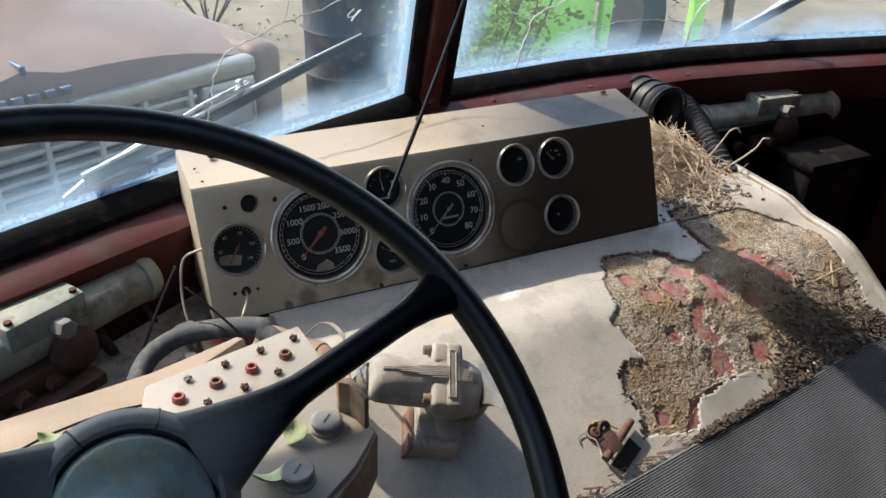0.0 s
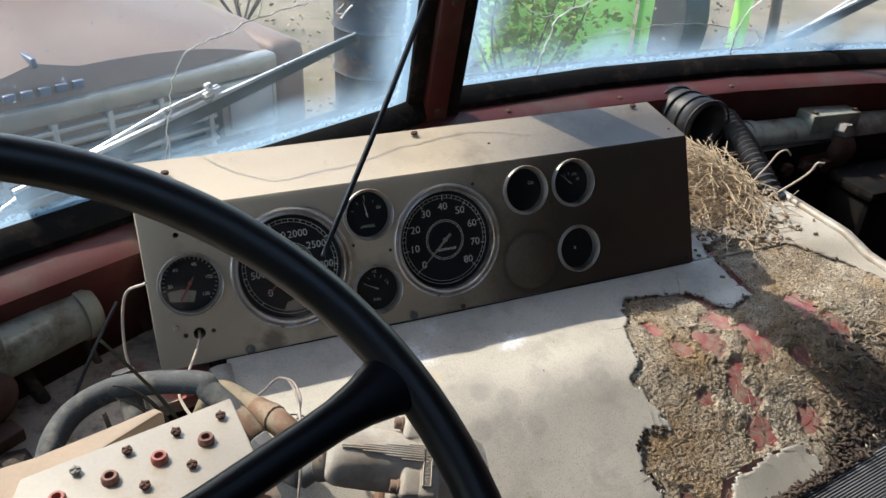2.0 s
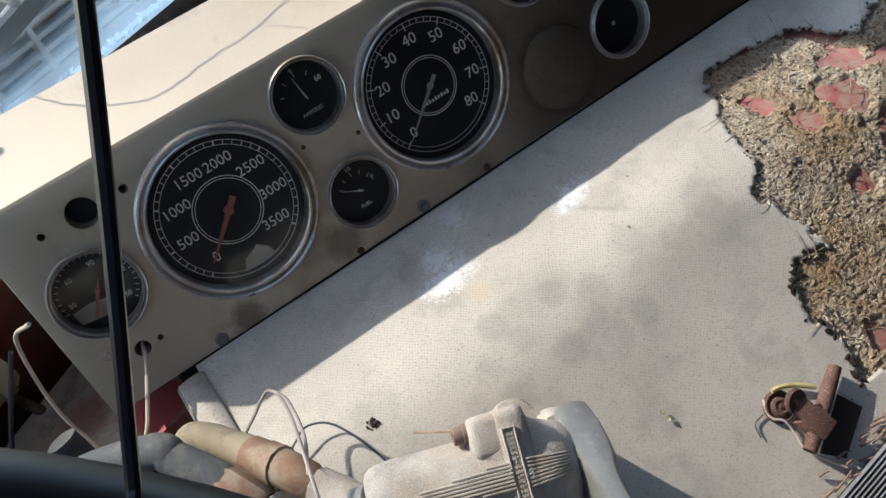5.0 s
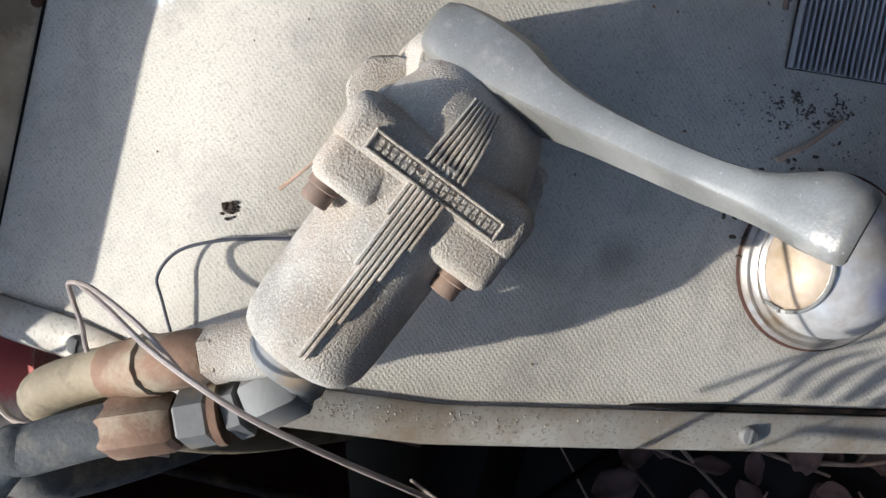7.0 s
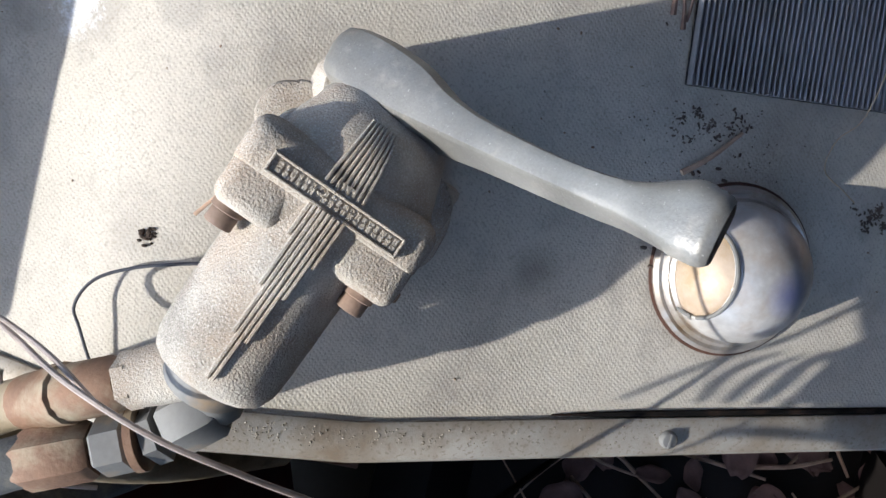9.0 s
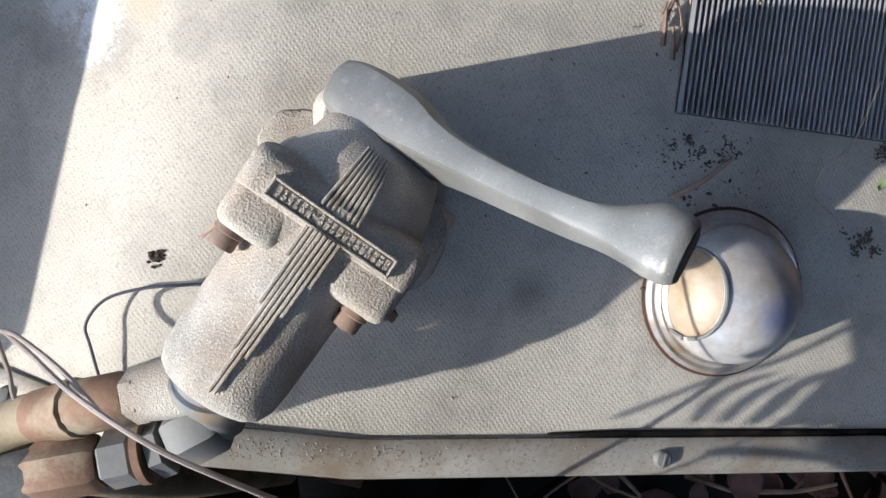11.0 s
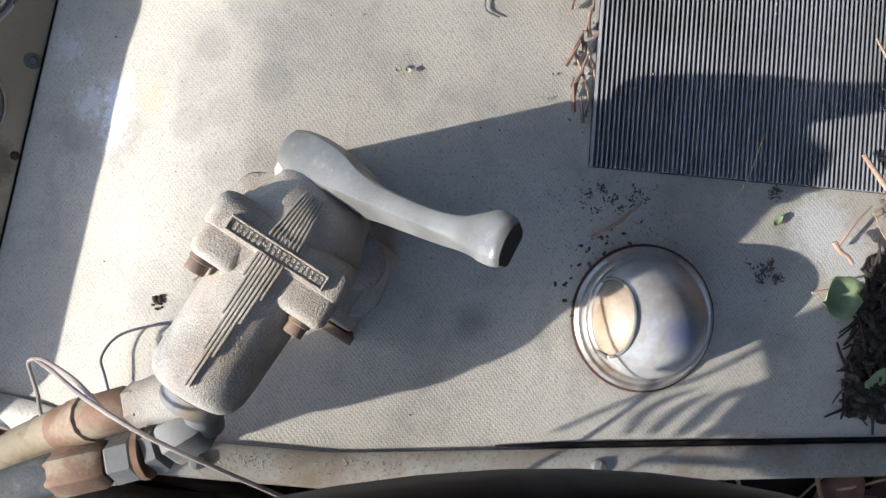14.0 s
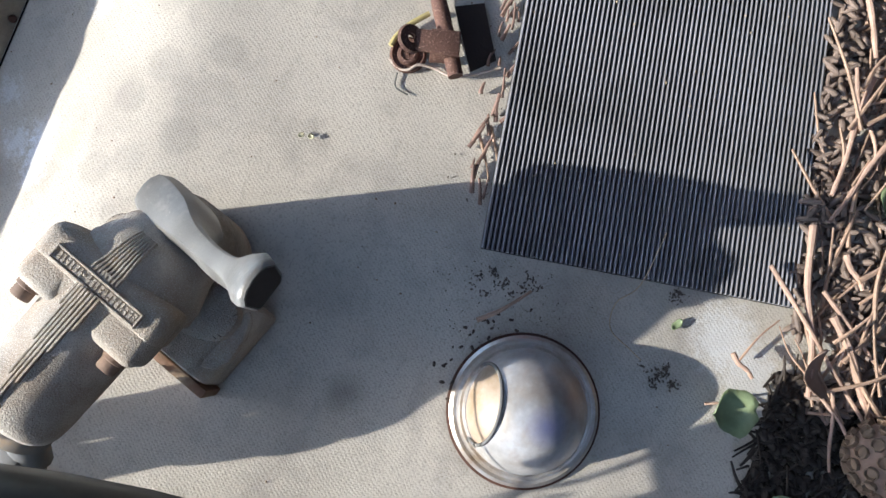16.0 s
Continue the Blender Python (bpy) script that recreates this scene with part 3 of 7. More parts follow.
def sheet(h, nx, ns, hole, x0=None, x1=RIGHT, s_from=-0.24, s_to=S1):
    bm = B()
    g = []
    for j in range(ns + 1):
        s = s_from + (s_to - s_from) * j / ns
        a = left_edge(s) if x0 is None else x0
        if s < 0:
            a = 0.665
        row = []
        for i in range(nx + 1):
            x = a + (x1 - a) * i / nx
            row.append((bm.verts.new(cover_at(x, s, h + 0.0005 * noise.noise(Vector((x * 5, s * 5, 0))))), x, s))
        g.append(row)
    for j in range(ns):
        for i in range(nx):
            q = (g[j][i], g[j][i + 1], g[j + 1][i + 1], g[j + 1][i])
            if hole and any(True for v, x, s in q[:1] if rough_inside(x, s)):
                continue
            bm.faces.new([v for v, _, _ in q])
    bmesh.ops.delete(bm, geom=[v for v in bm.verts if not v.link_faces], context="VERTS")
    return bm


vinyl = part("vinyl_covering", sheet(0.0, 300, 300, True), VINYL, cover, "grainy grey vinyl, torn and stained")
so = vinyl.modifiers.new("thick", "SOLIDIFY")
so.thickness, so.offset = 0.003, -1
metal = part("metal_shell", sheet(-0.007, 30, 60, False), RED, cover, "red painted metal under the vinyl")
so = metal.modifiers.new("thick", "SOLIDIFY")
so.thickness, so.offset = 0.003, -1
# felt left in the tear
bm = B()
g = {}
NX, NS = 440, 350
for j in range(NS + 1):
    for i in range(NX + 1):
        x, s = 0.42 + 0.48 * i / NX, -0.06 + 0.38 * j / NS
        if inside(x, s, [(a + (0.012 if a > .66 else -0.012), b) for a, b in TEAR]):
            p = Vector((x * 1, s * 1, 0))
            h = -0.0032 + 0.0010 * noise.fractal(Vector((x * 260, s * 330, 0)), 0.35, 2.2, 6) + 0.0016 * noise.noise(p * 18) + 0.0016 * max(0.0, noise.noise(p * 75) - 0.1)
            red = max(1.5 - math.hypot((x - a) * 1.15, b - s) / r for a, b, r in BARE) + 0.8 * noise.noise(p * 60) + 0.45 * noise.noise(p * 170)
            h -= 0.0075 * min(1.0, max(0.0, red))
            g[i, j] = bm.verts.new(cover_at(x, s, min(h, 0.004)))
for (i, j), v in list(g.items()):
    if all(k in g for k in ((i + 1, j), (i + 1, j + 1), (i, j + 1))):
        bm.faces.new((v, g[i + 1, j], g[i + 1, j + 1], g[i, j + 1]))
part("felt_padding", bm, FELT, cover, "matted brown felt padding, crumbling")
# curled, blackened rim of the tear
CHAR = surf("blackened_felt", (0.035, 0.026, 0.02), 0.95, vary=0.6, big=120, fine=900, bump=0.8, depth=0.002, spec=0.1)
bm = B()
for k, (a, b) in enumerate(zip(TEAR, TEAR[1:] + TEAR[:1])):
    thick = 0.0055 if 27 < k < 34 else 0.0024 if k < 10 or 33 < k else 0.0016 if k < 19 else 0.0
    n_ = int(math.dist(a, b) / 0.0022) if thick else 0
    for q in range(n_):
        j_ = noise.noise_vector(Vector((k * 3.1, q * 0.37, 1)))
        if j_.z < 0.08:
            continue
        f_ = q / n_
        c = cover_at(a[0] + (b[0] - a[0]) * f_ + j_.x * 0.006, a[1] + (b[1] - a[1]) * f_ + j_.y * 0.006, -0.001 + 0.002 * j_.z)
        w_ = thick * (0.35 + 0.9 * abs(noise.noise(Vector((q * 0.9, k * 7.0, 5)))))
        bmesh.ops.create_icosphere(bm, subdivisions=1, radius=1.0, matrix=Matrix.Translation(c) @ Euler((q, k, q * 2)).to_matrix().to_4x4() @ Matrix.Diagonal((w_ * 1.5, w_ * 0.8, w_ * 0.6, 1)))
tagged(part("torn_rim", bm, CHAR, cover, "blackened crumbling rim of the tear"), kind="stuff")

# edging strips
bm = B()
rings = []
for k in range(61):
    s = 0.01 + 0.65 * k / 60
    x = left_edge(s)
    rings.append([bm.verts.new(cover_at(x + u, s, h)) for u, h in ((0.003, 0.0005), (0.003, 0.0028), (0.001, 0.0042), (-0.010, 0.0045), (-0.017, 0.0025), (-0.020, -0.002), (-0.020, -0.012), (-0.017, -0.012), (-0.015, -0.003), (-0.002, 0.0))])
skin(bm, rings)
edge = part("edge_strip", bm, TRIM, cover, "dull aluminium edging")
for s in (0.058, 0.165, 0.40, 0.6):
    screw(edge, Matrix.Translation(cover_at(left_edge(s) - 0.008, s, 0.0045)) @ Matrix.Rotation(radians(31), 4, "X"), 0.005, STEEL)
bm = B()
tube(bm, [cover_at(RIGHT, s, 0.0) for s in [-0.18 + 0.84 * k / 40 for k in range(41)]], 0.008, 10)
part("edge_strip", bm, TRIM, cover, "dull aluminium edging")
# black bead drawn in for the shade where the vinyl lifts off
bm = B()
tube(bm, [cover_at(left_edge(q) + 0.0050, q, 0.0008) for q in [0.335 + 0.3 * k / 30 for k in range(31)]], [0.0004 + 0.0014 * min(1, k / 4) for k in range(31)], 6)
part("gap_shade", bm, SEAL, cover, "dark strip for the shaded gap where the vinyl lifts off")
# side skirt
bm = B()
a = [bm.verts.new(cover_at(left_edge(s) - 0.016, s, -0.008)) for s in [0.01 + 0.65 * k / 20 for k in range(21)]]
b = [bm.verts.new((v.co.x, v.co.y, 0.97)) for v in a]
for i in range(20):
    bm.faces.new((a[i], a[i + 1], b[i + 1], b[i]))
part("side_skirt", bm, DARK, cover)
bm = B()
a = [bm.verts.new(cover_at(RIGHT, s, -0.004)) for s in [-0.2 + 0.86 * k / 20 for k in range(21)]]
b = [bm.verts.new((v.co.x, v.co.y, 0.97)) for v in a]
for i in range(20):
    bm.faces.new((a[i], a[i + 1], b[i + 1], b[i]))
part("side_skirt", bm, DARK, cover)

# ---- rubber mat ----
MAT_M = SLOPE_M @ Matrix.Translation((0.276, -0.25, 0.0025)) @ Matrix.Rotation(radians(7.6), 4, "Z")
mat = thing("rubber_mat", MAT_M, "ribbed black rubber mat lying on the engine cover", "mat")
bm = B(); box(bm, 0.0008, 0.6292, -0.1953, -0.0008, 0, 0.0024, 0.0008)
# black rubber, with the shade of the grooves put into its colour
part("sheet", bm, surf("shaded_mat_sheet", (0.010, 0.011, 0.013), 0.6, spec=0.2, vary=0.3, big=9, fine=260, bump=0.1), mat)
bm = B()
for k in range(65):
    y = -0.002 - 0.0030 * k
    prof = ((-0.0010, 0.0002), (-0.0009, 0.0046), (-0.0005, 0.0056), (0.0, 0.0059), (0.0005, 0.0056), (0.0009, 0.0046), (0.0010, 0.0002))
    a, b = (ring(bm, Matrix(), [(x, y + u, z) for u, z in prof]) for x in (0.001, 0.629))
    skin(bm, [a, b])
tagged(part("ribs", bm, MATRUB, mat), kind="stuff")

# ---- gauge panel ----
def bored(bm, cutters):
    """The mesh with the cutters taken away from it."""
    a, b = bpy.data.meshes.new("a"), bpy.data.meshes.new("b")
    bmesh.ops.recalc_face_normals(bm, faces=bm.faces)
    bmesh.ops.recalc_face_normals(cutters, faces=cutters.faces)
    bm.to_mesh(a)
    cutters.to_mesh(b)
    oa, ob = new("a", a), new("b", b)
    mod = oa.modifiers.new("cut", "BOOLEAN")
    mod.operation, mod.object, mod.solver = "DIFFERENCE", ob, "EXACT"
    me = bpy.data.meshes.new_from_object(oa.evaluated_get(bpy.context.evaluated_depsgraph_get()))
    for o in (oa, ob):
        bpy.data.objects.remove(o)
    out = B()
    out.from_mesh(me)
    return out


# grime brown; the large right-hand spot also paints in that end's shade
GRIME_SHADE = (0.036, 0.025, 0.017)
spots(PANEL, [((0.62, -0.03, 0.05), 0.25, 0.09, 0.09, GRIME_SHADE, 0.93, 0), ((0.427, 0, 0.0455), 0.036, 0.003, 0.006, GRIME_SHADE, 0.6, 0.0025), ((0.45, -0.02, 0.05), 0.07, 0.05, 0.07, GRIME_SHADE, 0.6, 0), ((0.27, 0.0, 0.0), 0.05, 0.03, 0.06, GRIME_SHADE, 0.3, 0), ((0.55, 0, 0.02), 0.05, 0.04, 0.05, GRIME_SHADE, 0.5, 0), ((0.53, 0, 0.07), 0.02, 0.012, 0.03, GRIME_SHADE, 0.5, 0), ((0.40, 0, 0.02), 0.02, 0.015, 0.03, GRIME_SHADE, 0.5, 0), ((0.44, 0, 0.008), 0.02, 0.012, 0.03, GRIME_SHADE, 0.5, 0),
              ((0.33, 0, 0.012), 0.012, 0.01, 0.03, GRIME_SHADE, 0.4, 0), ((0.115, 0, 0.012), 0.012, 0.004, 0.03, GRIME_SHADE, 0.65, 0), ((0.205, 0, 0.02), 0.014, 0.004, 0.03, GRIME_SHADE, 0.6, 0), ((0.31, 0.06, 0.175), 0.035, 0.02, 0.05, (0.22, 0.17, 0.11), 0.5, 0.002), ((0.27, 0.07, 0.18), 0.05, 0.02, 0.06, (0.24, 0.18, 0.11), 0.3, 0)])
panel = thing("gauge_panel", FACE_M, "grey-beige sheet metal dashboard box with round gauges", "dashboard")
W, H = 0.66, 0.168
INV = BASE.inverted().to_3x3()
UP = Matrix.Rotation(radians(90), 4, "X")          # local z comes out of the face
BIG = [(0.3235, 0.0868), (0.1455, 0.0868)]
SMALL = [(0.235, 0.1295, 0.0283), (0.2355, 0.0463, 0.0283), (0.427, 0.130, 0.0285), (0.491, 0.130, 0.0285), (0.4918, 0.0497, 0.0283), (0.0415, 0.0875, 0.0325)]
HOLES = [(0.0645, 0.139, 0.011), (0.035, 0.139, 0.0027), (0.095, 0.139, 0.0032), (0.0425, 0.036, 0.006), (0.029, 0.036, 0.0025), (0.0565, 0.036, 0.0022)]
bm = B()
tb, fb = INV @ Vector((0, 0.152, 0.166)), INV @ Vector((0, 0.152, 0.004))
sec = [(0, 0.004), (0.0, H - 0.004), (0.0012, H - 0.001), (0.004, H), (tb.y, tb.z), (fb.y, fb.z)]
skin(bm, [ring(bm, Matrix(), [(x, y, z) for y, z in sec]) for x in (0, W)])
bmesh.ops.bevel(bm, geom=[e for e in bm.edges if abs(e.verts[0].co.x - e.verts[1].co.x) < 1e-6], offset=0.0012, segments=2, affect="EDGES", profile=0.5)
cut = B()
for x, z, r in HOLES:
    lathe(cut, [(r, -0.02), (r, 0.01)], 24, Matrix.Translation((x, 0, z)) @ UP)
for x, z in BIG:
    lathe(cut, [(0.058, -0.015), (0.058, 0.01)], 48, Matrix.Translation((x, 0, z)) @ UP)
for x, z, r in SMALL:
    lathe(cut, [(r * 0.9, -0.012), (r * 0.9, 0.01)], 40, Matrix.Translation((x, 0, z)) @ UP)
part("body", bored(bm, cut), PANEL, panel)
bm = B()
for x, z, r in HOLES:
    lathe(bm, [(r * 0.98, -0.0195), (r * 0.98, -0.018)], 20, Matrix.Translation((x, 0, z)) @ UP)
tagged(part("hole_bottoms", bm, FACE, panel, "black open switch holes"), kind="stuff")


def stroke(bm, ang, r0, r1, w, z=0.0):
    """A printed bar along a dial's radius; ang in degrees clockwise from the top."""
    m = Matrix.Rotation(radians(-ang), 4, "Z")
    box(bm, -w / 2, w / 2, r0, r1, z, z + 0.0002, m=m)


def circle_line(bm, r, w, z=0.0):
    lathe(bm, [(r - w, z), (r - w, z + 0.0002), (r, z + 0.0002), (r, z)], 56, caps=False)


def gauge(x, z, r, name, numbers=(), radius=0.6, size=0.2, ticks=(), needle=None, words=(), ring_at=None, deep=0.008, lens=True):
    """A round gauge let into the face: dial, bezel, printed scale, needle, glass."""
    g = part(name, lathe(B(), [(r * 0.9, -0.001), (r * 0.9, 0.0)], 48), FACE, panel, m=Matrix.Translation((x, deep, z)) @ UP)
    bm = B()
    lathe(bm, [(r * 0.985, -deep - 0.0003), (r * 1.01, deep + 0.0012), (r * 1.005, deep + 0.0034), (r * 0.985, deep + 0.0044), (r * 0.962, deep + 0.0038), (r * 0.950, deep + 0.0012), (r * 0.945, deep + 0.0006)], 72, caps=False)
    part("bezel", bm, CHROME, g, "tarnished chrome bezel")
    bm = B()
    lathe(bm, [(r * 0.948, deep + 0.0004), (r * 0.925, deep + 0.0006), (r * 0.918, deep + 0.0030), (r * 0.900, deep + 0.0034), (r * 0.885, deep + 0.0024), (r * 0.875, deep + 0.001), (r * 0.872, 0.0003)], 72, caps=False)
    part("inner_ring", bm, CHROME, g, "thin bright ring holding the glass")
    bm = B()
    for a, r0, r1, w in ticks:
        stroke(bm, a, r * r0, r * r1, w, 0.0002)
    if ring_at:
        circle_line(bm, r * ring_at, 0.0007, 0.0002)
        circle_line(bm, r * ring_at * 0.92, 0.0005, 0.0002)
        circle_line(bm, r * 0.80, 0.0005, 0.0002)
        circle_line(bm, r * 0.745, 0.0004, 0.0002)
    if len(bm.verts):
        part("scale", bm, WHITE, g, "white printed scale", smooth=False)
    else:
        bm.free()
    for text, a in numbers:
        q = radians(a)
        lettering(text, size * r, Matrix.Translation((math.sin(q) * radius * r, math.cos(q) * radius * r, 0.0003)), WHITE, g, name="numeral")
    for text, px_, py_, sz in words:
        lettering(text, sz * r, Matrix.Translation((px_ * r, py_ * r, 0.0003)), WHITE, g)
    if needle:
        a, tail, tip, w, mat = needle
        bm = B()
        m = Matrix.Rotation(radians(-a), 4, "Z")
        prism(bm, [(-w, -tail * r), (w, -tail * r), (w * 0.9, 0), (w * 0.2, tip * r), (-w * 0.2, tip * r), (-w * 0.9, 0)], 0.0022, 0.0028, m)
        lathe(bm, [(w * 1.5, 0.0), (w * 1.5, 0.003), (w, 0.0036)], 16)
        part("needle", bm, mat, g)
    if lens:
        bm = B()
        lathe(bm, [(r * 0.885, 0.0095), (r * 0.885, 0.0103)], 48)
        gl = part("glass", bm, LENS, g)
        gl.visible_shadow = False
    return g


RED_NEEDLE = surf("faded_red_needle", (0.40, 0.12, 0.09), 0.5, vary=0.1, bump=0)
NEEDLE = surf("pale_needle", (0.42, 0.36, 0.30), 0.5, vary=0.1, bump=0)
deg = lambda v, lo, hi: -132 + 268 * (v - lo) / (hi - lo)
sp = gauge(*BIG[0], 0.064, "speedometer", [(str(v), deg(v, 0, 80)) for v in range(0, 90, 10)], 0.59, 0.185,
           [(deg(v, 0, 80), 0.745 if v % 10 else 0.70, 0.80, 0.0005 if v % 10 else 0.0009) for v in range(0, 81, 2)], (-132, 0.14, 0.70, 0.0016, NEEDLE), (), 0.36)
bm = B()
for k in range(9):
    box(bm, -0.012 + k * 0.0028, -0.0102 + k * 0.0028, -0.0125, -0.0095 - 0.0006 * (k % 2), 0.0002, 0.0004)
part("maker_mark", bm, WHITE, sp, "small white mark in bars", smooth=False)
deg2 = lambda v: -135 + 270 * v / 3500
tc = gauge(*BIG[1], 0.064, "tachometer", [(str(v), deg2(v)) for v in range(0, 4000, 500)], 0.555, 0.17,
           [(deg2(v), 0.745, 0.80, 0.0006 if v % 500 else 0.0012) for v in range(0, 3501, 100)], (-133, 0.17, 0.62, 0.0024, RED_NEEDLE), (), 0.40)
bm = B()
prism(bm, [(-0.014, -0.047), (0.012, -0.046), (0.010, -0.039), (0.003, -0.033), (-0.002, -0.036), (-0.009, -0.038)], 0.0003, 0.0008)
part("nest_scrap", bm, surf("dried_mud", (0.42, 0.37, 0.29), 0.9, vary=0.3, big=60), tc, "dried mud under the glass")
gauge(*SMALL[0], "ammeter", [], 0.6, 0.2, [(a, 0.5, 0.62, 0.0005) for a in (-70, -35, 0, 35, 70)], (-10, 0.12, 0.55, 0.0006, WHITE), [("AMPERES", 0, -0.48, 0.15), ("0", -0.02, 0.68, 0.17), ("60", 0.52, 0.2, 0.2)])
gauge(*SMALL[1], "fuel_gauge", [], 0.6, 0.2, [(a, 0.42, 0.55, 0.0005) for a in (-60, -30, 0, 30, 60)], (-62, 0.1, 0.5, 0.0006, WHITE), [("FUEL", 0, -0.46, 0.15), ("F", 0.5, 0.12, 0.19), ("1/2", 0, 0.66, 0.14)])
gauge(*SMALL[2], "temperature_gauge", [], 0.6, 0.2, [], None, [("220", 0.42, 0.22, 0.19)])
gauge(*SMALL[3], "oil_gauge", [], 0.6, 0.2, [(a, 0.3, 0.42, 0.0007) for a in (-30, 0, 30)], (-48, 0.1, 0.55, 0.0006, WHITE), [("OIL", 0.3, 0.32, 0.15), ("40", 0.42, 0.1, 0.16)])
gauge(*SMALL[4], "warning_gauge", [], 0.6, 0.2, [(0, -0.06, 0.06, 0.003)], None, [])
ag = gauge(*SMALL[5], "air_gauge", [("30", -92), ("60", -38), ("90", 20), ("120", 80), ("150", 135)], 0.60, 0.16,
           [(-100 + 235 * k / 24, 0.76, 0.84, 0.0005) for k in range(25)], (35, 0.62, 0.25, 0.0013, RED_NEEDLE), ())
bm = B()
prism(bm, [(-0.022, -0.016), (0.001, -0.02), (0.005, -0.009), (-0.009, -0.005), (-0.023, -0.006)], 0.0003, 0.0009)
part("nest_scrap", bm, bpy.data.materials["dried_mud"], ag, "dried mud under the glass")

bm = B()
lathe(bm, [(0.0335, 0.0), (0.0335, 0.0012), (0.032, 0.0018), (0.0, 0.0018)], 48, Matrix.Translation((0.427, 0, 0.0455)) @ UP)
part("blanking_plate", bm, PANEL, panel, "round painted blanking plate")
for x, z in ((0.212, 0.007), (0.334, 0.0075), (0.65, 0.011), (0.458, 0.111), (0.361, 0.146), (0.255, 0.087), (0.214, 0.099), (0.577, 0.153)):
    screw(panel, Matrix.Translation((x, 0, z)) @ UP @ Matrix.Rotation(x * 50, 4, "Z"), 0.0028 if z < 0.05 else 0.0017, RUSTY)
for x, z in ((0.09, 0.0085), (0.273, 0.009), (0.021, 0.046)):
    bm = B()
    lathe(bm, [(0.0052, 0.0), (0.0052, 0.0009), (0.0036, 0.0011), (0.0036, 0.0004), (0.0026, 0.0006), (0.002, 0.002), (0.0, 0.002)], 20, Matrix.Translation((x, 0, z)) @ UP)
    part("rivet", bm, STEEL if z < 0.02 else PANEL, panel)
TOPM = BASE.inverted()
for x, y in ((0.037, 0.122), (0.321, 0.140), (0.629, 0.142)):
    screw(panel, TOPM @ Matrix.Translation((x, y, 1.757 + (y - 0.066) * 0.128)), 0.0042, RUSTY)
for x, y in ((0.013, 0.101), (0.016, 0.072), (0.643, 0.08), (0.40, 0.10)):
    screw(panel, TOPM @ Matrix.Translation((x, y, 1.7565 + (y - 0.066) * 0.128)), 0.0018, RUSTY, "rivet")
# dark gap along the foot of the box
bm = B(); box(bm, 0.05, 0.655, -0.0024, 0.012, -0.003, 0.0042, 0.0008)
part("foot_gasket", bm, SEAL, panel, "black crumbling gasket")

# ---- steering wheel ----
HUBGREY = surf("faded_hub_plastic", (0.11, 0.115, 0.11), 0.5, vary=0.35, big=14, fine=250, bump=0.12, depth=0.0004, stain=(0.13, 0.12, 0.09), stain_scale=16, stain_at=0.56, stain_soft=0.15)
wheel = thing("steering_wheel", Matrix.Translation((-0.1297, -0.4721, 1.7969)) @ Matrix.Rotation(radians(39.86), 4, "X") @ Matrix.Rotation(radians(6.81), 4, "Y"), "large black worn steering wheel with faded greenish hub", "steering wheel")
bm = B()
n, WR = 112, 0.2812
rings = []
for i in range(n):
    a = 2 * math.pi * i / n
    rings.append([bm.verts.new(((WR + 0.0122 * math.cos(q)) * math.cos(a), (WR + 0.0122 * math.cos(q)) * math.sin(a), (0.0134 if math.sin(q) > 0 else 0.0115 - 0.0012 * (i % 4 == 0)) * math.sin(q))) for q in [2 * math.pi * k / 16 for k in range(16)]])
skin(bm, rings + [rings[0]], caps=False)
RIM = surf("faded_black_rim", (0.0035, 0.0037, 0.004), 0.42, spec=0.42, vary=0.35, big=20, fine=300, bump=0.1, depth=0.0003, stain=(0.035, 0.04, 0.037), stain_scale=18, stain_at=0.66, stain_soft=0.1)
part("rim", bm, RIM, wheel, "black hard plastic rim, faded on top")
HC = Vector((0.0117, 0.0293, -0.0249))
SPOKE = surf("spoke_plastic", (0.003, 0.0034, 0.005), 0.4, spec=0.16, vary=0.3, big=20, fine=300, bump=0.08, depth=0.0003)
spots(SPOKE, [(tuple(HC), 0.082, 0.03, 0.06, (0.12, 0.12, 0.115), 0.95, 0)])
for a in (25.9, 153, 271.5):
    d = Vector((math.cos(radians(a)), math.sin(radians(a)), 0))
    end = d * (WR + 0.001)
    start = HC + d * 0.046 + Vector((0, 0, -0.006))
    axis = (end - start).normalized()
    side = Vector((0, 0, 1)).cross(axis).normalized()
    secs = []
    for k in range(15):
        t = k / 14
        p = start.lerp(end, t) + Vector((0, 0, 0.006 * math.sin(math.pi * t)))
        w = 0.026 * max(0, 1 - t * 2.6) ** 1.4 + 0.0106 + 0.013 * (max(0, t - 0.72) / 0.28) ** 2.2
        h = 0.0115 + 0.006 * (1 - t) ** 2
        secs.append([p + side * w * math.copysign(abs(math.cos(q)) ** 0.8, math.cos(q)) + Vector((0, 0, h * math.copysign(abs(math.sin(q)) ** 0.8, math.sin(q)))) for q in [2 * math.pi * j / 18 for j in range(18)]])
    bm = B()
    loft(bm, secs)
    part("spoke", bm, SPOKE, wheel, "black spoke, dusty grey at the hub")
bm = B()
lathe(bm, [(0.038, -0.05), (0.058, -0.03), (0.0655, -0.012), (0.0635, 0.003), (0.057, 0.0095), (0.0525, 0.0115), (0.0495, 0.0105), (0.0485, 0.002)], 64, Matrix.Translation(HC), caps=False)
part("hub_shroud", bm, HUBGREY, wheel, "faded grey hub shroud")
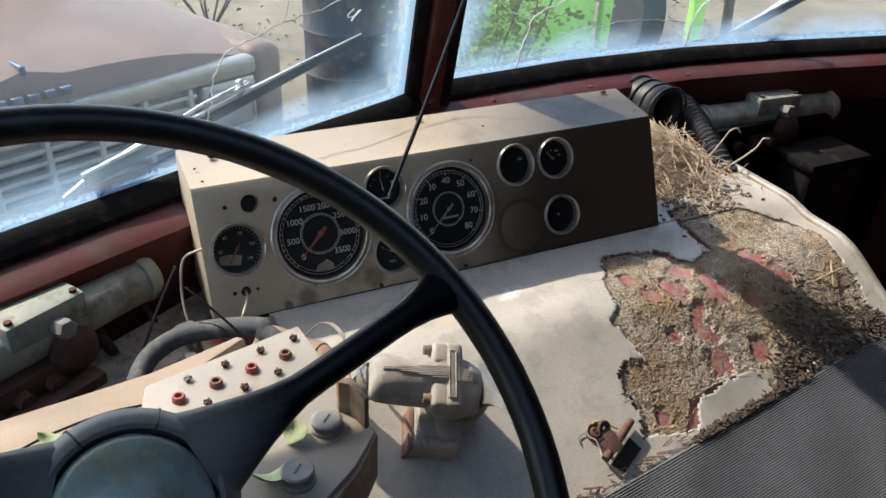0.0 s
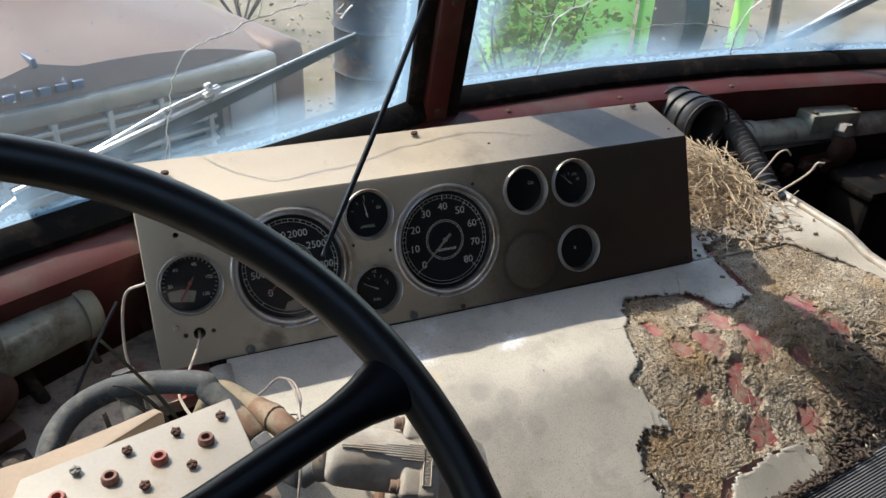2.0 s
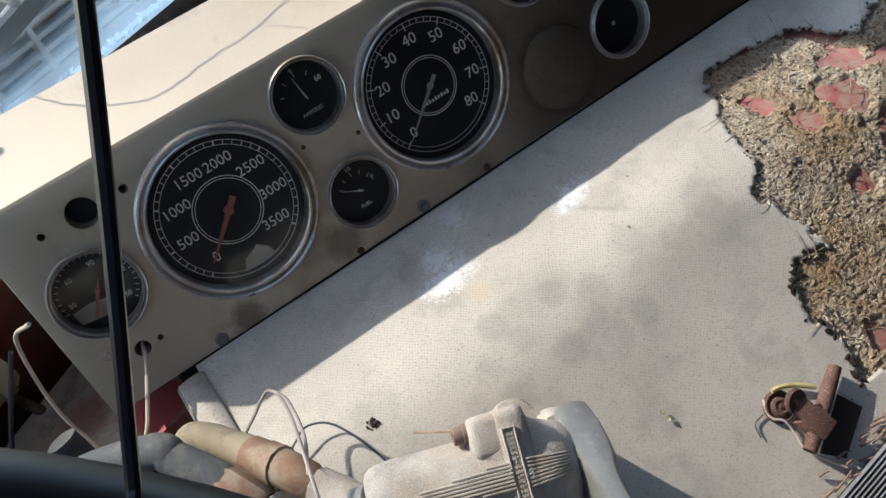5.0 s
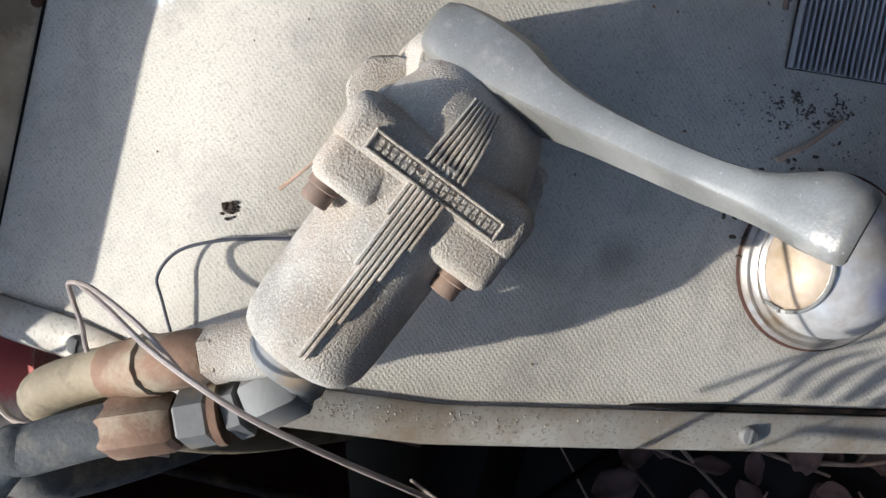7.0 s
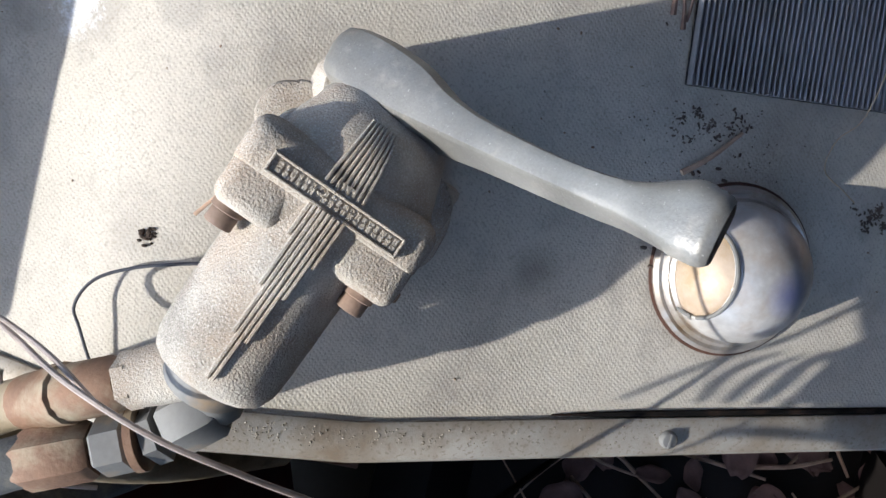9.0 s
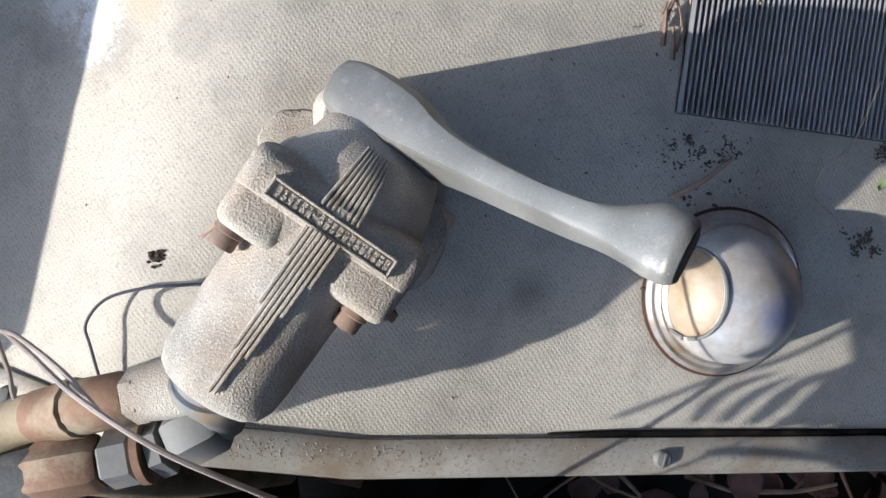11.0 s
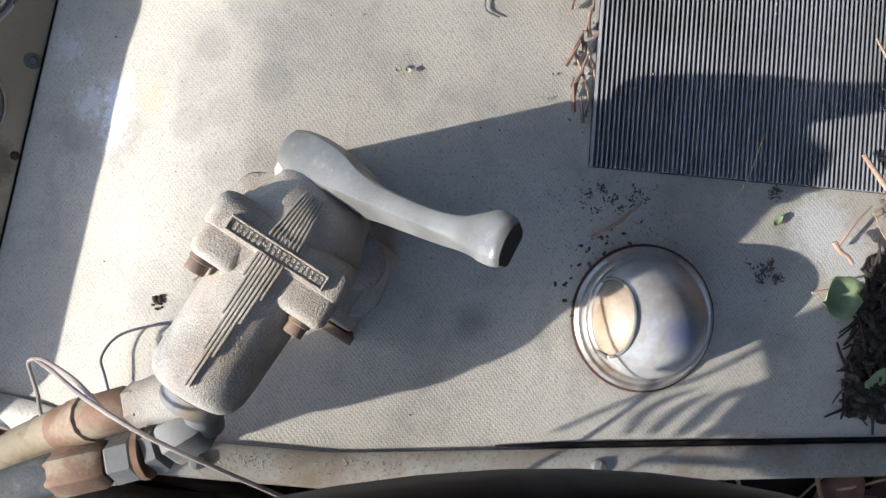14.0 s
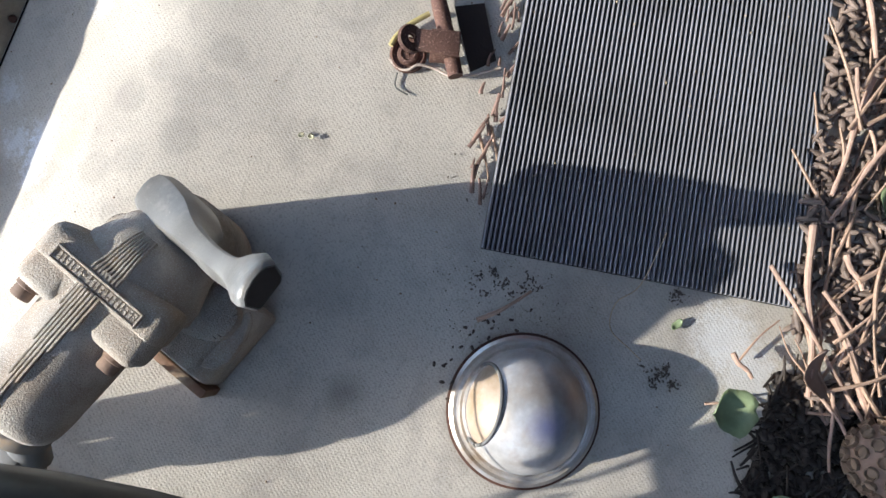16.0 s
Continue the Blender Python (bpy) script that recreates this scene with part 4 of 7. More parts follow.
for a in (65, 115):
    d = Vector((math.cos(radians(a)), math.sin(radians(a)), 0))
    bm = B()
    tube(bm, [HC + d * r_ + Vector((0, 0, z_)) for r_, z_ in ((0.0497, 0.0105), (0.0525, 0.0118), (0.057, 0.0099), (0.0637, 0.0032), (0.0655, -0.012))], 0.0008, 6)
    part("seam", bm, FACE, wheel)
bm = B()
lathe(bm, [(0.0472, 0.002), (0.0468, 0.0085), (0.0452, 0.0118), (0.042, 0.0143), (0.0365, 0.0168), (0.029, 0.0192), (0.02, 0.0214), (0.01, 0.0228), (0.0, 0.0233)], 64, Matrix.Translation(HC))
part("horn_button", bm, HUB, wheel, "worn turquoise horn button, rubbed brown in patches")
bm = B()
lathe(bm, [(0.028, -0.5), (0.028, -0.06), (0.038, -0.045)], 32, Matrix.Translation(HC))
part("column", bm, SEAL, wheel)

# ---- hand brake valve ----
VALVE_M = SLOPE_M @ Matrix.Translation((0.1895, -0.0905, 0.0)) @ Matrix.Rotation(radians(-21.4), 4, "Z")
valve = thing("brake_valve", VALVE_M, "dusty cast alloy hand brake valve on a bracket", "air valve")
ALONG = Matrix.Rotation(radians(90), 4, "Y")        # local z runs along the barrel


def blob(bm, c, r, n=3):
    res = bmesh.ops.create_icosphere(bm, subdivisions=n, radius=1.0)
    for v in res["verts"]:
        v.co = Vector((c[0] + v.co.x * r[0], c[1] + v.co.y * r[1], c[2] + v.co.z * r[2]))
    return bm


def oval(x, yc, hy, low, top, p=1.0, n=44):
    """A section across the barrel: a rounded oval in the plane x, p below 1 squarer."""
    zc, hz_ = (top + low) / 2, (top - low) / 2
    return [Vector((x, yc + hy * math.copysign(abs(math.cos(q)) ** p, math.cos(q)), zc + hz_ * math.copysign(abs(math.sin(q)) ** p, math.sin(q)))) for q in [2 * math.pi * k / n for k in range(n)]]


def rough_cast(bm, amount=0.0003, scale=260):
    """Uneven skin of a sand casting."""
    bmesh.ops.recalc_face_normals(bm, faces=bm.faces)
    bm.normal_update()
    for v in bm.verts:
        v.co += v.normal * amount * (noise.noise(v.co * scale) + 0.7 * noise.noise(v.co * scale * 0.3))
    return bm


def barrel_top(u):
    """Height of the barrel's upper line at u."""
    for (a, za), (b, zb) in zip(BARREL_LINE, BARREL_LINE[1:]):
        if a <= u <= b:
            return za + (zb - za) * (u - a) / (b - a)
    return BARREL_LINE[-1][1]


BARREL_LINE = ((-0.0815, 0.1060), (-0.0805, 0.1105), (-0.078, 0.1145), (-0.073, 0.1175), (-0.064, 0.1195), (-0.05, 0.1212), (-0.03, 0.1228), (0.0, 0.1240), (0.005, 0.1240))
bm = B()
loft(bm, [oval(u, 0.0012, w, low, z) for (u, z), w, low in zip(BARREL_LINE, (0.0150, 0.0190, 0.0220, 0.0240, 0.0246, 0.0248, 0.0250, 0.0252, 0.0252), (0.0800, 0.0740, 0.0690, 0.0660, 0.0640, 0.0625, 0.0615, 0.0600, 0.0600))])
bmesh.ops.subdivide_edges(bm, edges=bm.edges[:], cuts=1, smooth=0.0)
part("barrel", rough_cast(bm, 0.00018), ALLOY, valve)


def slab_section(x, half, top, low, r, yc=0.0015):
    """Outline across the head: rounded shoulders above, drawn in towards the foot."""
    pts = []
    for sy in (1, -1):
        arc = [(yc + sy * (half - r + r * math.sin(q)), top - r + r * math.cos(q)) for q in [math.pi / 2 * k / 7 for k in range(8)]]
        foot = [(yc + sy * half, 0.098), (yc + sy * half * 0.93, 0.085), (yc + sy * half * 0.78, 0.070), (yc + sy * half * 0.55, low)]
        side = arc + foot
        pts += side if sy > 0 else side[::-1]
    return [Vector((x, y, z)) for y, z in pts]


# clamped head: rear flange with the plate, two bolt lobes before it
bm = B()
loft(bm, [slab_section(x, h, z, 0.060, r) for x, h, z, r in ((-0.0082, 0.0348, 0.1208, 0.006), (-0.0076, 0.0354, 0.1220, 0.006), (-0.0066, 0.0356, 0.1225, 0.006), (0.0036, 0.0356, 0.1225, 0.006), (0.0064, 0.0352, 0.1218, 0.0065), (0.0086, 0.0342, 0.1198, 0.0075), (0.0100, 0.0322, 0.1165, 0.009), (0.0108, 0.0295, 0.1115, 0.01))])
part("head_flange", rough_cast(bm), ALLOY, valve)
for y, r in ((0.0243, 0.0120), (-0.0200, 0.0138)):
    bm = box(B(), -0.0228, 0.0020, y - r, y + r, 0.0960, 0.1216, 0.0055, seg=4)
    bmesh.ops.subdivide_edges(bm, edges=bm.edges[:], cuts=1)
    part("bolt_lobe", rough_cast(bm, 0.0002), ALLOY, valve)
bm = B()
loft(bm, [slab_section(x, h, z, 0.066, 0.007) for x, h, z in ((-0.0195, 0.0200, 0.1130), (-0.0180, 0.0270, 0.1175), (-0.0160, 0.0310, 0.1200), (-0.0074, 0.0335, 0.1215))])
part("head", rough_cast(bm), ALLOY, valve)
bm = B()
loft(bm, [[Vector((x, y, z)) for x, y in ((x0, y0), (x1, y0), (x1, y1), (x0, y1))] for x0, x1, y0, y1, z in ((-0.014, 0.016, -0.030, 0.033, 0.098), (-0.014, 0.020, -0.029, 0.031, 0.075), (-0.011, 0.024, -0.024, 0.026, 0.058), (-0.006, 0.026, -0.020, 0.022, 0.046))])
bmesh.ops.bevel(bm, geom=list(bm.edges), offset=0.007, segments=3, affect="EDGES", profile=0.5)
part("body", rough_cast(bm), ALLOY, valve)
BOLT = surf("pinkish_rust", (0.24, 0.165, 0.125), 0.8, 0.1, vary=0.35, big=60, fine=600, bump=0.3, depth=0.0005)
for y in (0.0285, -0.0232):
    bm = B()
    lathe(bm, [(0.0020, -0.0275), (0.0022, -0.0302), (0.0046, -0.0302), (0.0050, -0.0296), (0.0050, -0.0250), (0.0058, -0.0246), (0.0058, -0.0215)], 18, Matrix.Translation((0, y, 0.1120)) @ ALONG)
    part("bolt", bm, BOLT, valve, "rusty hollow-headed bolt")
# cast ribs, stepped along the barrel and over the neck
def fin(pts, w=0.00078, up=0.0013, low=0.0015):
    """A narrow upright rib with a rounded crest along points."""
    return loft(B(), [[Vector(p) + Vector((0, a * w, b)) for a, b in ((-1.0, -low), (-0.9, up * 0.6), (-0.5, up * 0.95), (0.5, up * 0.95), (0.9, up * 0.6), (1.0, -low))] for p in pts])


for y, u1 in ((0.0086, -0.0184), (0.0069, -0.037), (0.0051, -0.0546), (0.0034, -0.0726), (0.0016, -0.0722), (-0.0003, -0.0557), (-0.0021, -0.0372), (-0.0040, -0.0237)):
    pts = []
    for q in range(13):
        u = -0.006 + (u1 + 0.006) * q / 12
        fall = 0.024 * (1 - math.sqrt(max(0.0, 1 - ((y - 0.0012) / 0.025) ** 2)))
        pts.append((u, y, barrel_top(u) - fall + 0.0007))
    part("rib", fin(pts), ALLOY, valve)


def neck_shape(u):
    """Half width and top of the round neck behind the head."""
    for a, b in zip(NECK, NECK[1:]):
        if a[0] <= u <= b[0]:
            k = (u - a[0]) / (b[0] - a[0])
            return a[1] + (b[1] - a[1]) * k, a[2] + (b[2] - a[2]) * k
    return NECK[-1][1:]


NECK = ((0.004, 0.0325, 0.1212), (0.012, 0.0315, 0.1208), (0.019, 0.0290, 0.1190), (0.025, 0.0268, 0.1160), (0.030, 0.0255, 0.1120), (0.0335, 0.0235, 0.1080))
bm = B()
loft(bm, [oval(u, -0.001, w, 0.058, z, 0.95) for u, w, z in NECK])
bmesh.ops.subdivide_edges(bm, edges=bm.edges[:], cuts=1, smooth=0.0)
part("neck", rough_cast(bm), ALLOY, valve)

def flange_top(u):
    return 0.1225 if u < 0.0036 else 0.1225 - 0.0008 * (u - 0.0036) / 0.0028 if u < 0.0064 else 0.1218 - 0.0020 * (u - 0.0064) / 0.0022 if u < 0.0086 else 0.1198 - 0.0024 * (u - 0.0086) / 0.0014


for k in range(8):
    y0, y1 = 0.0088 - 0.00205 * k, 0.0060 - 0.00130 * k
    run = []
    for q in range(12):
        u = 0.0025 + 0.0250 * q / 11
        y = y0 + (y1 - y0) * q / 11
        w, top = neck_shape(max(u, 0.004))
        run.append((u, y, max((top + 0.058) / 2 + (top - 0.058) / 2 * math.sqrt(max(0.0, 1 - ((y + 0.001) / w) ** 2)) + 0.0009, flange_top(u) + 0.0006)))
    part("rib", fin(run, 0.0007, 0.0013, 0.004), ALLOY, valve)
bm = B()
box(bm, -0.0052, 0.0006, -0.0228, 0.0256, 0.1205, 0.1238, 0.0005)
part("name_plate", bm, ALLOY, valve)
bm = B()
loops = []
for dx, dy, z in ((0.0, 0.0, 0.1212), (0.0, 0.0, 0.1246), (0.0003, 0.0003, 0.1250), (0.0008, 0.0008, 0.1250), (0.0011, 0.0011, 0.1246), (0.0011, 0.0011, 0.1235)):
    loops.append([bm.verts.new(p) for p in ((-0.0062 + dx, -0.0238 + dy, z), (0.0014 - dx, -0.0238 + dy, z), (0.0014 - dx, 0.0266 - dy, z), (-0.0062 + dx, 0.0266 - dy, z))])
skin(bm, loops, True, False)
part("plate_frame", bm, ALLOY, valve)
bm = B()
for k in range(19):
    y = 0.0236 - k * 0.00243
    if k == 6:
        box(bm, -0.0027, -0.0019, y - 0.0014, y, 0.1236, 0.1246)
    else:
        cut = -0.0022 + 0.0006 * (k % 3 - 1)
        box(bm, -0.0042, cut - 0.0002, y - 0.0017, y - 0.0001, 0.1236, 0.1245)
        box(bm, cut + 0.0002, -0.0004, y - 0.0017 + 0.0004 * (k % 2), y - 0.0001, 0.1236, 0.1245)
tagged(part("cast_lettering", bm, ALLOY, valve, "raised cast marks", smooth=False), kind="stuff")
# flange and plate under the neck
bm = B()
prism(bm, [(0.0135 + 0.0182 * math.copysign(abs(math.cos(q)) ** 0.75, math.cos(q)), -0.0015 + 0.0445 * math.copysign(abs(math.sin(q)) ** 0.8, math.sin(q))) for q in [2 * math.pi * k / 40 for k in range(40)]], 0.047, 0.062, bevel=0.0035)
part("mounting_flange", rough_cast(bm, 0.0002), ALLOY, valve)
bm = B()
prism(bm, [(-0.015, -0.040), (-0.010, -0.050), (-0.002, -0.0535), (0.012, -0.052), (0.024, -0.047), (0.0285, -0.040), (0.031, -0.018), (0.031, 0.03), (0.027, 0.037), (0.014, 0.040), (-0.001, 0.037), (-0.008, 0.02)], 0.034, 0.046, bevel=0.003)
part("mounting_plate", bm, ALLOY, valve)
# bracket foot, a folded box with a rusty edge
bm = B()
loft(bm, [[Vector((x, y, z)) for x, y in ((x0, y0), (x1, y0), (x1, y1), (x0, y1))] for x0, x1, y0, y1, z in ((-0.0215, 0.030, -0.052, 0.026, 0.001), (-0.0215, 0.030, -0.050, 0.026, 0.034), (-0.0190, 0.028, -0.040, 0.024, 0.050))])
bmesh.ops.bevel(bm, geom=list(bm.edges), offset=0.003, segments=2, affect="EDGES", profile=0.5)
part("bracket", bm, ALLOY, valve)
bm = B(); box(bm, -0.0275, -0.0222, -0.053, -0.006, 0.0005, 0.036, 0.0008)
part("bracket_edge", bm, RUST, valve, "rusty bracket edge")
# solid foot under the lever's boss
bm = B()
lathe(bm, [(0.021, 0.001), (0.021, 0.06), (0.017, 0.072)], 28, Matrix.Translation((0.036, 0.006, 0)) @ Matrix.Scale(1.25, 4, (0, 1, 0)))
part("pedestal", rough_cast(bm), ALLOY, valve)
# lever: flat-topped bar, deep below its boss, with a flared and hollowed end
STATIONS = ((0.0430, 0.0255, 0.0775, 0.0085, 0.0050, 0.006), (0.0430, 0.0238, 0.0795, 0.0112, 0.0095, 0.010), (0.0430, 0.017, 0.0845, 0.0124, 0.0118, 0.014), (0.0430, 0.008, 0.094, 0.0124, 0.0116, 0.018), (0.0428, -0.003, 0.107, 0.0108, 0.0090, 0.019), (0.0416, -0.012, 0.1185, 0.0076, 0.0064, 0.014),
            (0.0412, -0.023, 0.135, 0.0056, 0.0050, 0.0085), (0.0419, -0.038, 0.158, 0.0048, 0.0042, 0.0050), (0.0432, -0.049, 0.1745, 0.0049, 0.0042, 0.0046), (0.0446, -0.0555, 0.185, 0.0060, 0.0048, 0.0052), (0.0461, -0.0600, 0.192, 0.0084, 0.0062, 0.0066), (0.0470, -0.0640, 0.1982, 0.0106, 0.0074, 0.0078), (0.0470, -0.0680, 0.2040, 0.0104, 0.0072, 0.0076))
# across (part of the half width), up from the middle (part of the height) or down (part of the depth)
SECTION = ((-1.0, -0.90), (-0.85, -1.0), (0.7, -1.0), (0.95, -0.75), (1.0, 0.28), (0.78, 0.80), (0.40, 0.97), (0.0, 1.0), (-0.5, 0.96), (-0.80, 0.88), (-0.90, 0.72), (-1.0, 0.30))
mids = smooth_path([s_[:3] for s_ in STATIONS], 6)
wids = smooth_path([s_[3:] for s_ in STATIONS], 6)

L_END = len(mids) - 1
flare = [p.x for p in smooth_path([(v, 0, 0) for v in (0, 0, 0, 0, 0.0008, 0.0020, 0.0026, 0.0026, 0.0024, 0.0018, 0.0012, 0.0006, 0.0)], 6)]
blend = [p.x for p in smooth_path([(v, 0, 0) for v in (0.6, 0.5, 0.2, 0, 0, 0, 0, 0, 0.1, 0.3, 0.5, 0.7, 0.85)], 6)]


def lever_ring(i, k=1.0, push=0.0):
    turn_ = min(1.0, max(0.0, (i / L_END - 0.62) / 0.36))
    t = Vector((0.03, -0.56, 0.83)).lerp(Vector((0.14, -0.80, 0.58)), turn_ * turn_ * (3 - 2 * turn_)).normalized()
    nn = Vector((1, 0, 0)).cross(t).normalized()
    uu = t.cross(nn).normalized()
    c, w, out = mids[i] + t * push, wids[i], []
    for a, b in SECTION:
        q = math.atan2(b, a)
        b = b * (1 - 0.3 * max(0.0, -a) * turn_)
        e, r_ = (math.cos(q), math.sin(q)), min(1.0, max(0.0, blend[i]))
        x_, y_ = a + (e[0] - a) * r_, b + (e[1] - b) * r_
        low = max(0.0, -y_) * flare[i]
        out.append(c + uu * (w.x * x_ - low) * k - nn * (w.y if y_ > 0 else w.z) * y_ * k)
    return out


bm = B()
loft(bm, [lever_ring(i) for i in range(L_END + 1)] + [lever_ring(L_END, 0.95, 0.0018), lever_ring(L_END, 0.86, 0.0029), lever_ring(L_END, 0.79, 0.0027), lever_ring(L_END, 0.72, -0.002), lever_ring(L_END, 0.50, -0.0062)])
lv = part("lever", bm, LEVER, valve, "worn grey alloy lever with a flared end")
# the hollow's dark colour stands in for the dim cab it reflects
bm = B()
loft(bm, [lever_ring(L_END, 0.80, 0.0031), lever_ring(L_END, 0.76, 0.0012), lever_ring(L_END, 0.70, -0.0018), lever_ring(L_END, 0.48, -0.0055), lever_ring(L_END, 0.2, -0.0062)])
part("end_face", bm, surf("shaded_hollow", (0.10, 0.082, 0.066), 0.6, 0.1, vary=0.3, big=60, fine=500, bump=0.1, depth=0.0003), lv, "dark hollow in the end of the lever")
bm = B()
lathe(bm, [(0.013, 0.0295), (0.013, 0.036)], 24, Matrix.Translation((0, 0.004, 0.09)) @ ALONG)
part("lever_pin", bm, RUSTY, valve)

# ---- air fittings and hoses ----
def pipe(path, r, n=14, steps=6):
    return tube(B(), smooth_path(path, steps), r, n)


def hexnut(bm, a, b, r, n=6):
    a, b = Vector(a), Vector(b)
    d = (b - a).normalized()
    m = Matrix.Translation(a) @ d.to_track_quat("Z", "Y").to_matrix().to_4x4()
    L = (b - a).length
    lathe(bm, [(r * 0.86, 0), (r, L * 0.1), (r, L * 0.9), (r * 0.86, L)], n, m)
    return bm


def along(a, b, t):
    return Vector(a).lerp(Vector(b), t)


coupling = thing("air_line", Matrix(), "rusty brass and zinc air hose fittings with weathered hoses", "air hose")
bm = B()
hexnut(bm, VALVE_M @ Vector((-0.0775, 0.0, 0.0780)), VALVE_M @ Vector((-0.0880, -0.001, 0.0735)), 0.0170, 28)
part("collar", bm, STEEL, coupling, "zinc collar")
A = [on_slope(0.108, 0.0507, 0.064), on_slope(0.098, 0.0317, 0.060), on_slope(0.084, 0.007, 0.049), on_slope(0.066, -0.019, 0.027), on_slope(0.046, -0.0405, 0.012)]
Bq = [on_slope(0.096, 0.0657, 0.062), on_slope(0.076, 0.0447, 0.056), on_slope(0.063, 0.0187, 0.052), on_slope(0.0507, -0.0087, 0.048), on_slope(0.036, -0.0323, 0.044)]
bm = B(); tube(bm, [A[0], along(A[0], A[1], 0.5), A[1]], [0.0125, 0.0125, 0.011], 18); part("elbow", bm, ALLOY, coupling, "dusty alloy elbow")
bm = hexnut(B(), along(A[0], A[1], 0.85), along(A[1], A[2], 0.12), 0.0118); part("nut", bm, ALLOY, coupling)
bm = B(); tube(bm, [along(A[1], A[2], 0.1), along(A[1], A[2], 0.25), A[2], along(A[2], A[3], 0.6)], [0.0095, 0.0115, 0.0118, 0.0118], 16); part("sleeve", bm, RUST, coupling, "rusty sleeve")
bm = hexnut(B(), along(A[2], A[3], -0.1), along(A[2], A[3], 0.25), 0.0128, 12); part("nut", bm, RUST, coupling)
bm = pipe([along(A[2], A[3], 0.5), A[3], A[4], (0.03, -0.078, 1.605), (0.015, -0.082, 1.565), (0.0, -0.10, 1.5), (-0.01, -0.12, 1.4)], 0.0108)
part("hose", bm, surf("cracked_tan_hose", (0.25, 0.205, 0.14), 0.8, vary=0.25, big=40, fine=300, bump=0.5, depth=0.001, stain=(0.12, 0.1, 0.07), stain_scale=60, stain_at=0.62), coupling, "cracked tan hose")
bm = hexnut(B(), Bq[0], along(Bq[0], Bq[1], 0.75), 0.0135); tube(bm, [VALVE_M @ Vector((-0.086, -0.003, 0.072)), Bq[0], along(Bq[0], Bq[1], 0.4)], 0.0105, 14); part("elbow", bm, STEEL, coupling, "zinc hex elbow")
bm = hexnut(B(), along(Bq[0], Bq[1], 0.85), along(Bq[1], Bq[2], 0.1), 0.0125); part("nut", bm, STEEL, coupling, "zinc nut")
bm = hexnut(B(), along(Bq[1], Bq[2], 0.16), along(Bq[1], Bq[2], 0.3), 0.0135, 20); part("washer", bm, RUST, coupling)
bm = hexnut(B(), along(Bq[1], Bq[2], 0.32), along(Bq[1], Bq[2], 0.8), 0.0125); part("nut", bm, STEEL, coupling, "stained zinc nut")
bm = hexnut(B(), along(Bq[1], Bq[2], 0.85), along(Bq[2], Bq[3], 0.85), 0.0128); part("sleeve", bm, RUST, coupling, "rusty hex sleeve")
bm = pipe([along(Bq[2], Bq[3], 0.6), Bq[3], Bq[4], (0.03, -0.096, 1.66), (-0.01, -0.072, 1.652), (-0.05, -0.064, 1.646), (-0.086, -0.08, 1.636), (-0.104, -0.118, 1.615), (-0.10, -0.15, 1.54), (-0.09, -0.16, 1.4)], 0.0108)
part("hose", bm, GREYHOSE, coupling, "weathered blue-grey hose")

# wires
def wire(name, path, r, mat, label):
    return tagged(part(name, tube(B(), smooth_path(path, 10), r, 8), mat), label, "wire")


wire("copper_wire", [on_slope(0.106, -0.031, 0.034), on_slope(0.106, -0.012, 0.06), on_slope(0.102, 0.014, 0.088), on_slope(0.094, 0.048, 0.104), on_slope(0.084, 0.084, 0.102), on_slope(0.068, 0.125, 0.085), on_slope(0.03, 0.16, 0.02), on_slope(0.0, 0.15, -0.08)], 0.0012, COPPER, "dull pinkish wire stretched over the hose fittings")
wire("copper_wire", [on_slope(0.106, -0.031, 0.034), on_slope(0.109, -0.02, 0.05), on_slope(0.107, 0.004, 0.076), on_slope(0.098, 0.024, 0.09)], 0.0011, COPPER, "short bent end of dull wire")
wire("copper_wire", [on_slope(0.106, -0.031, 0.034), (0.101, -0.089, 1.640), (0.094, -0.090, 1.637), (0.085, -0.098, 1.637), (0.077, -0.107, 1.640), (0.070, -0.116, 1.638)], 0.0011, COPPER, "looped end of dull wire at the hose fittings")
PALEWIRE = surf("pale_wire", (0.50, 0.42, 0.36), 0.6, vary=0.15, bump=0)
wire("switch_wire", [BASE @ Vector((0.0425, 0.01, 0.036)), BASE @ Vector((0.040, -0.012, 0.03)), BASE @ Vector((0.022, -0.035, 0.004)), BASE @ Vector((0.012, -0.045, -0.01)), BASE @ Vector((0.022, -0.075, -0.03)), BASE @ Vector((0.045, -0.13, -0.05))], 0.0016, PALEWIRE, "pale wire hanging out of a switch hole")
wire("hanging_cord", [(0.42, -0.24, 2.62), (0.285, -0.262, 2.30), (0.186, -0.280, 2.10), (0.130, -0.302, 1.99), (0.094, -0.318, 1.925), (0.088, -0.322, 1.915)], 0.0016, BLACK, "thin black cord hanging in front of the windscreen")
# cast shadow of the wire loop, modelled as a thin dark line
wire("loop_shadow", [on_slope(0.070, 0.02, -0.001), on_slope(0.077, 0.008, -0.002), on_slope(0.097, -0.003, -0.002), on_slope(0.107, -0.007, -0.0022), on_slope(0.12, -0.001, -0.002), on_slope(0.129, 0.014, -0.001), on_slope(0.136, 0.035, 0.0008), on_slope(0.142, 0.06, 0.0015)], 0.0008, surf("dark_blue_shadow", (0.075, 0.082, 0.105), 0.6, vary=0.2, bump=0), "thin dark curve on the cover in place of the wire loop's shadow")
wire("sill_wire", [(-0.0, 0.02, 1.70), (-0.022, 0.045, 1.672), (-0.03, 0.02, 1.62), (-0.018, -0.02, 1.575), (-0.02, -0.07, 1.52)], 0.0015, PALEWIRE, "grey cable beside the dashboard box")
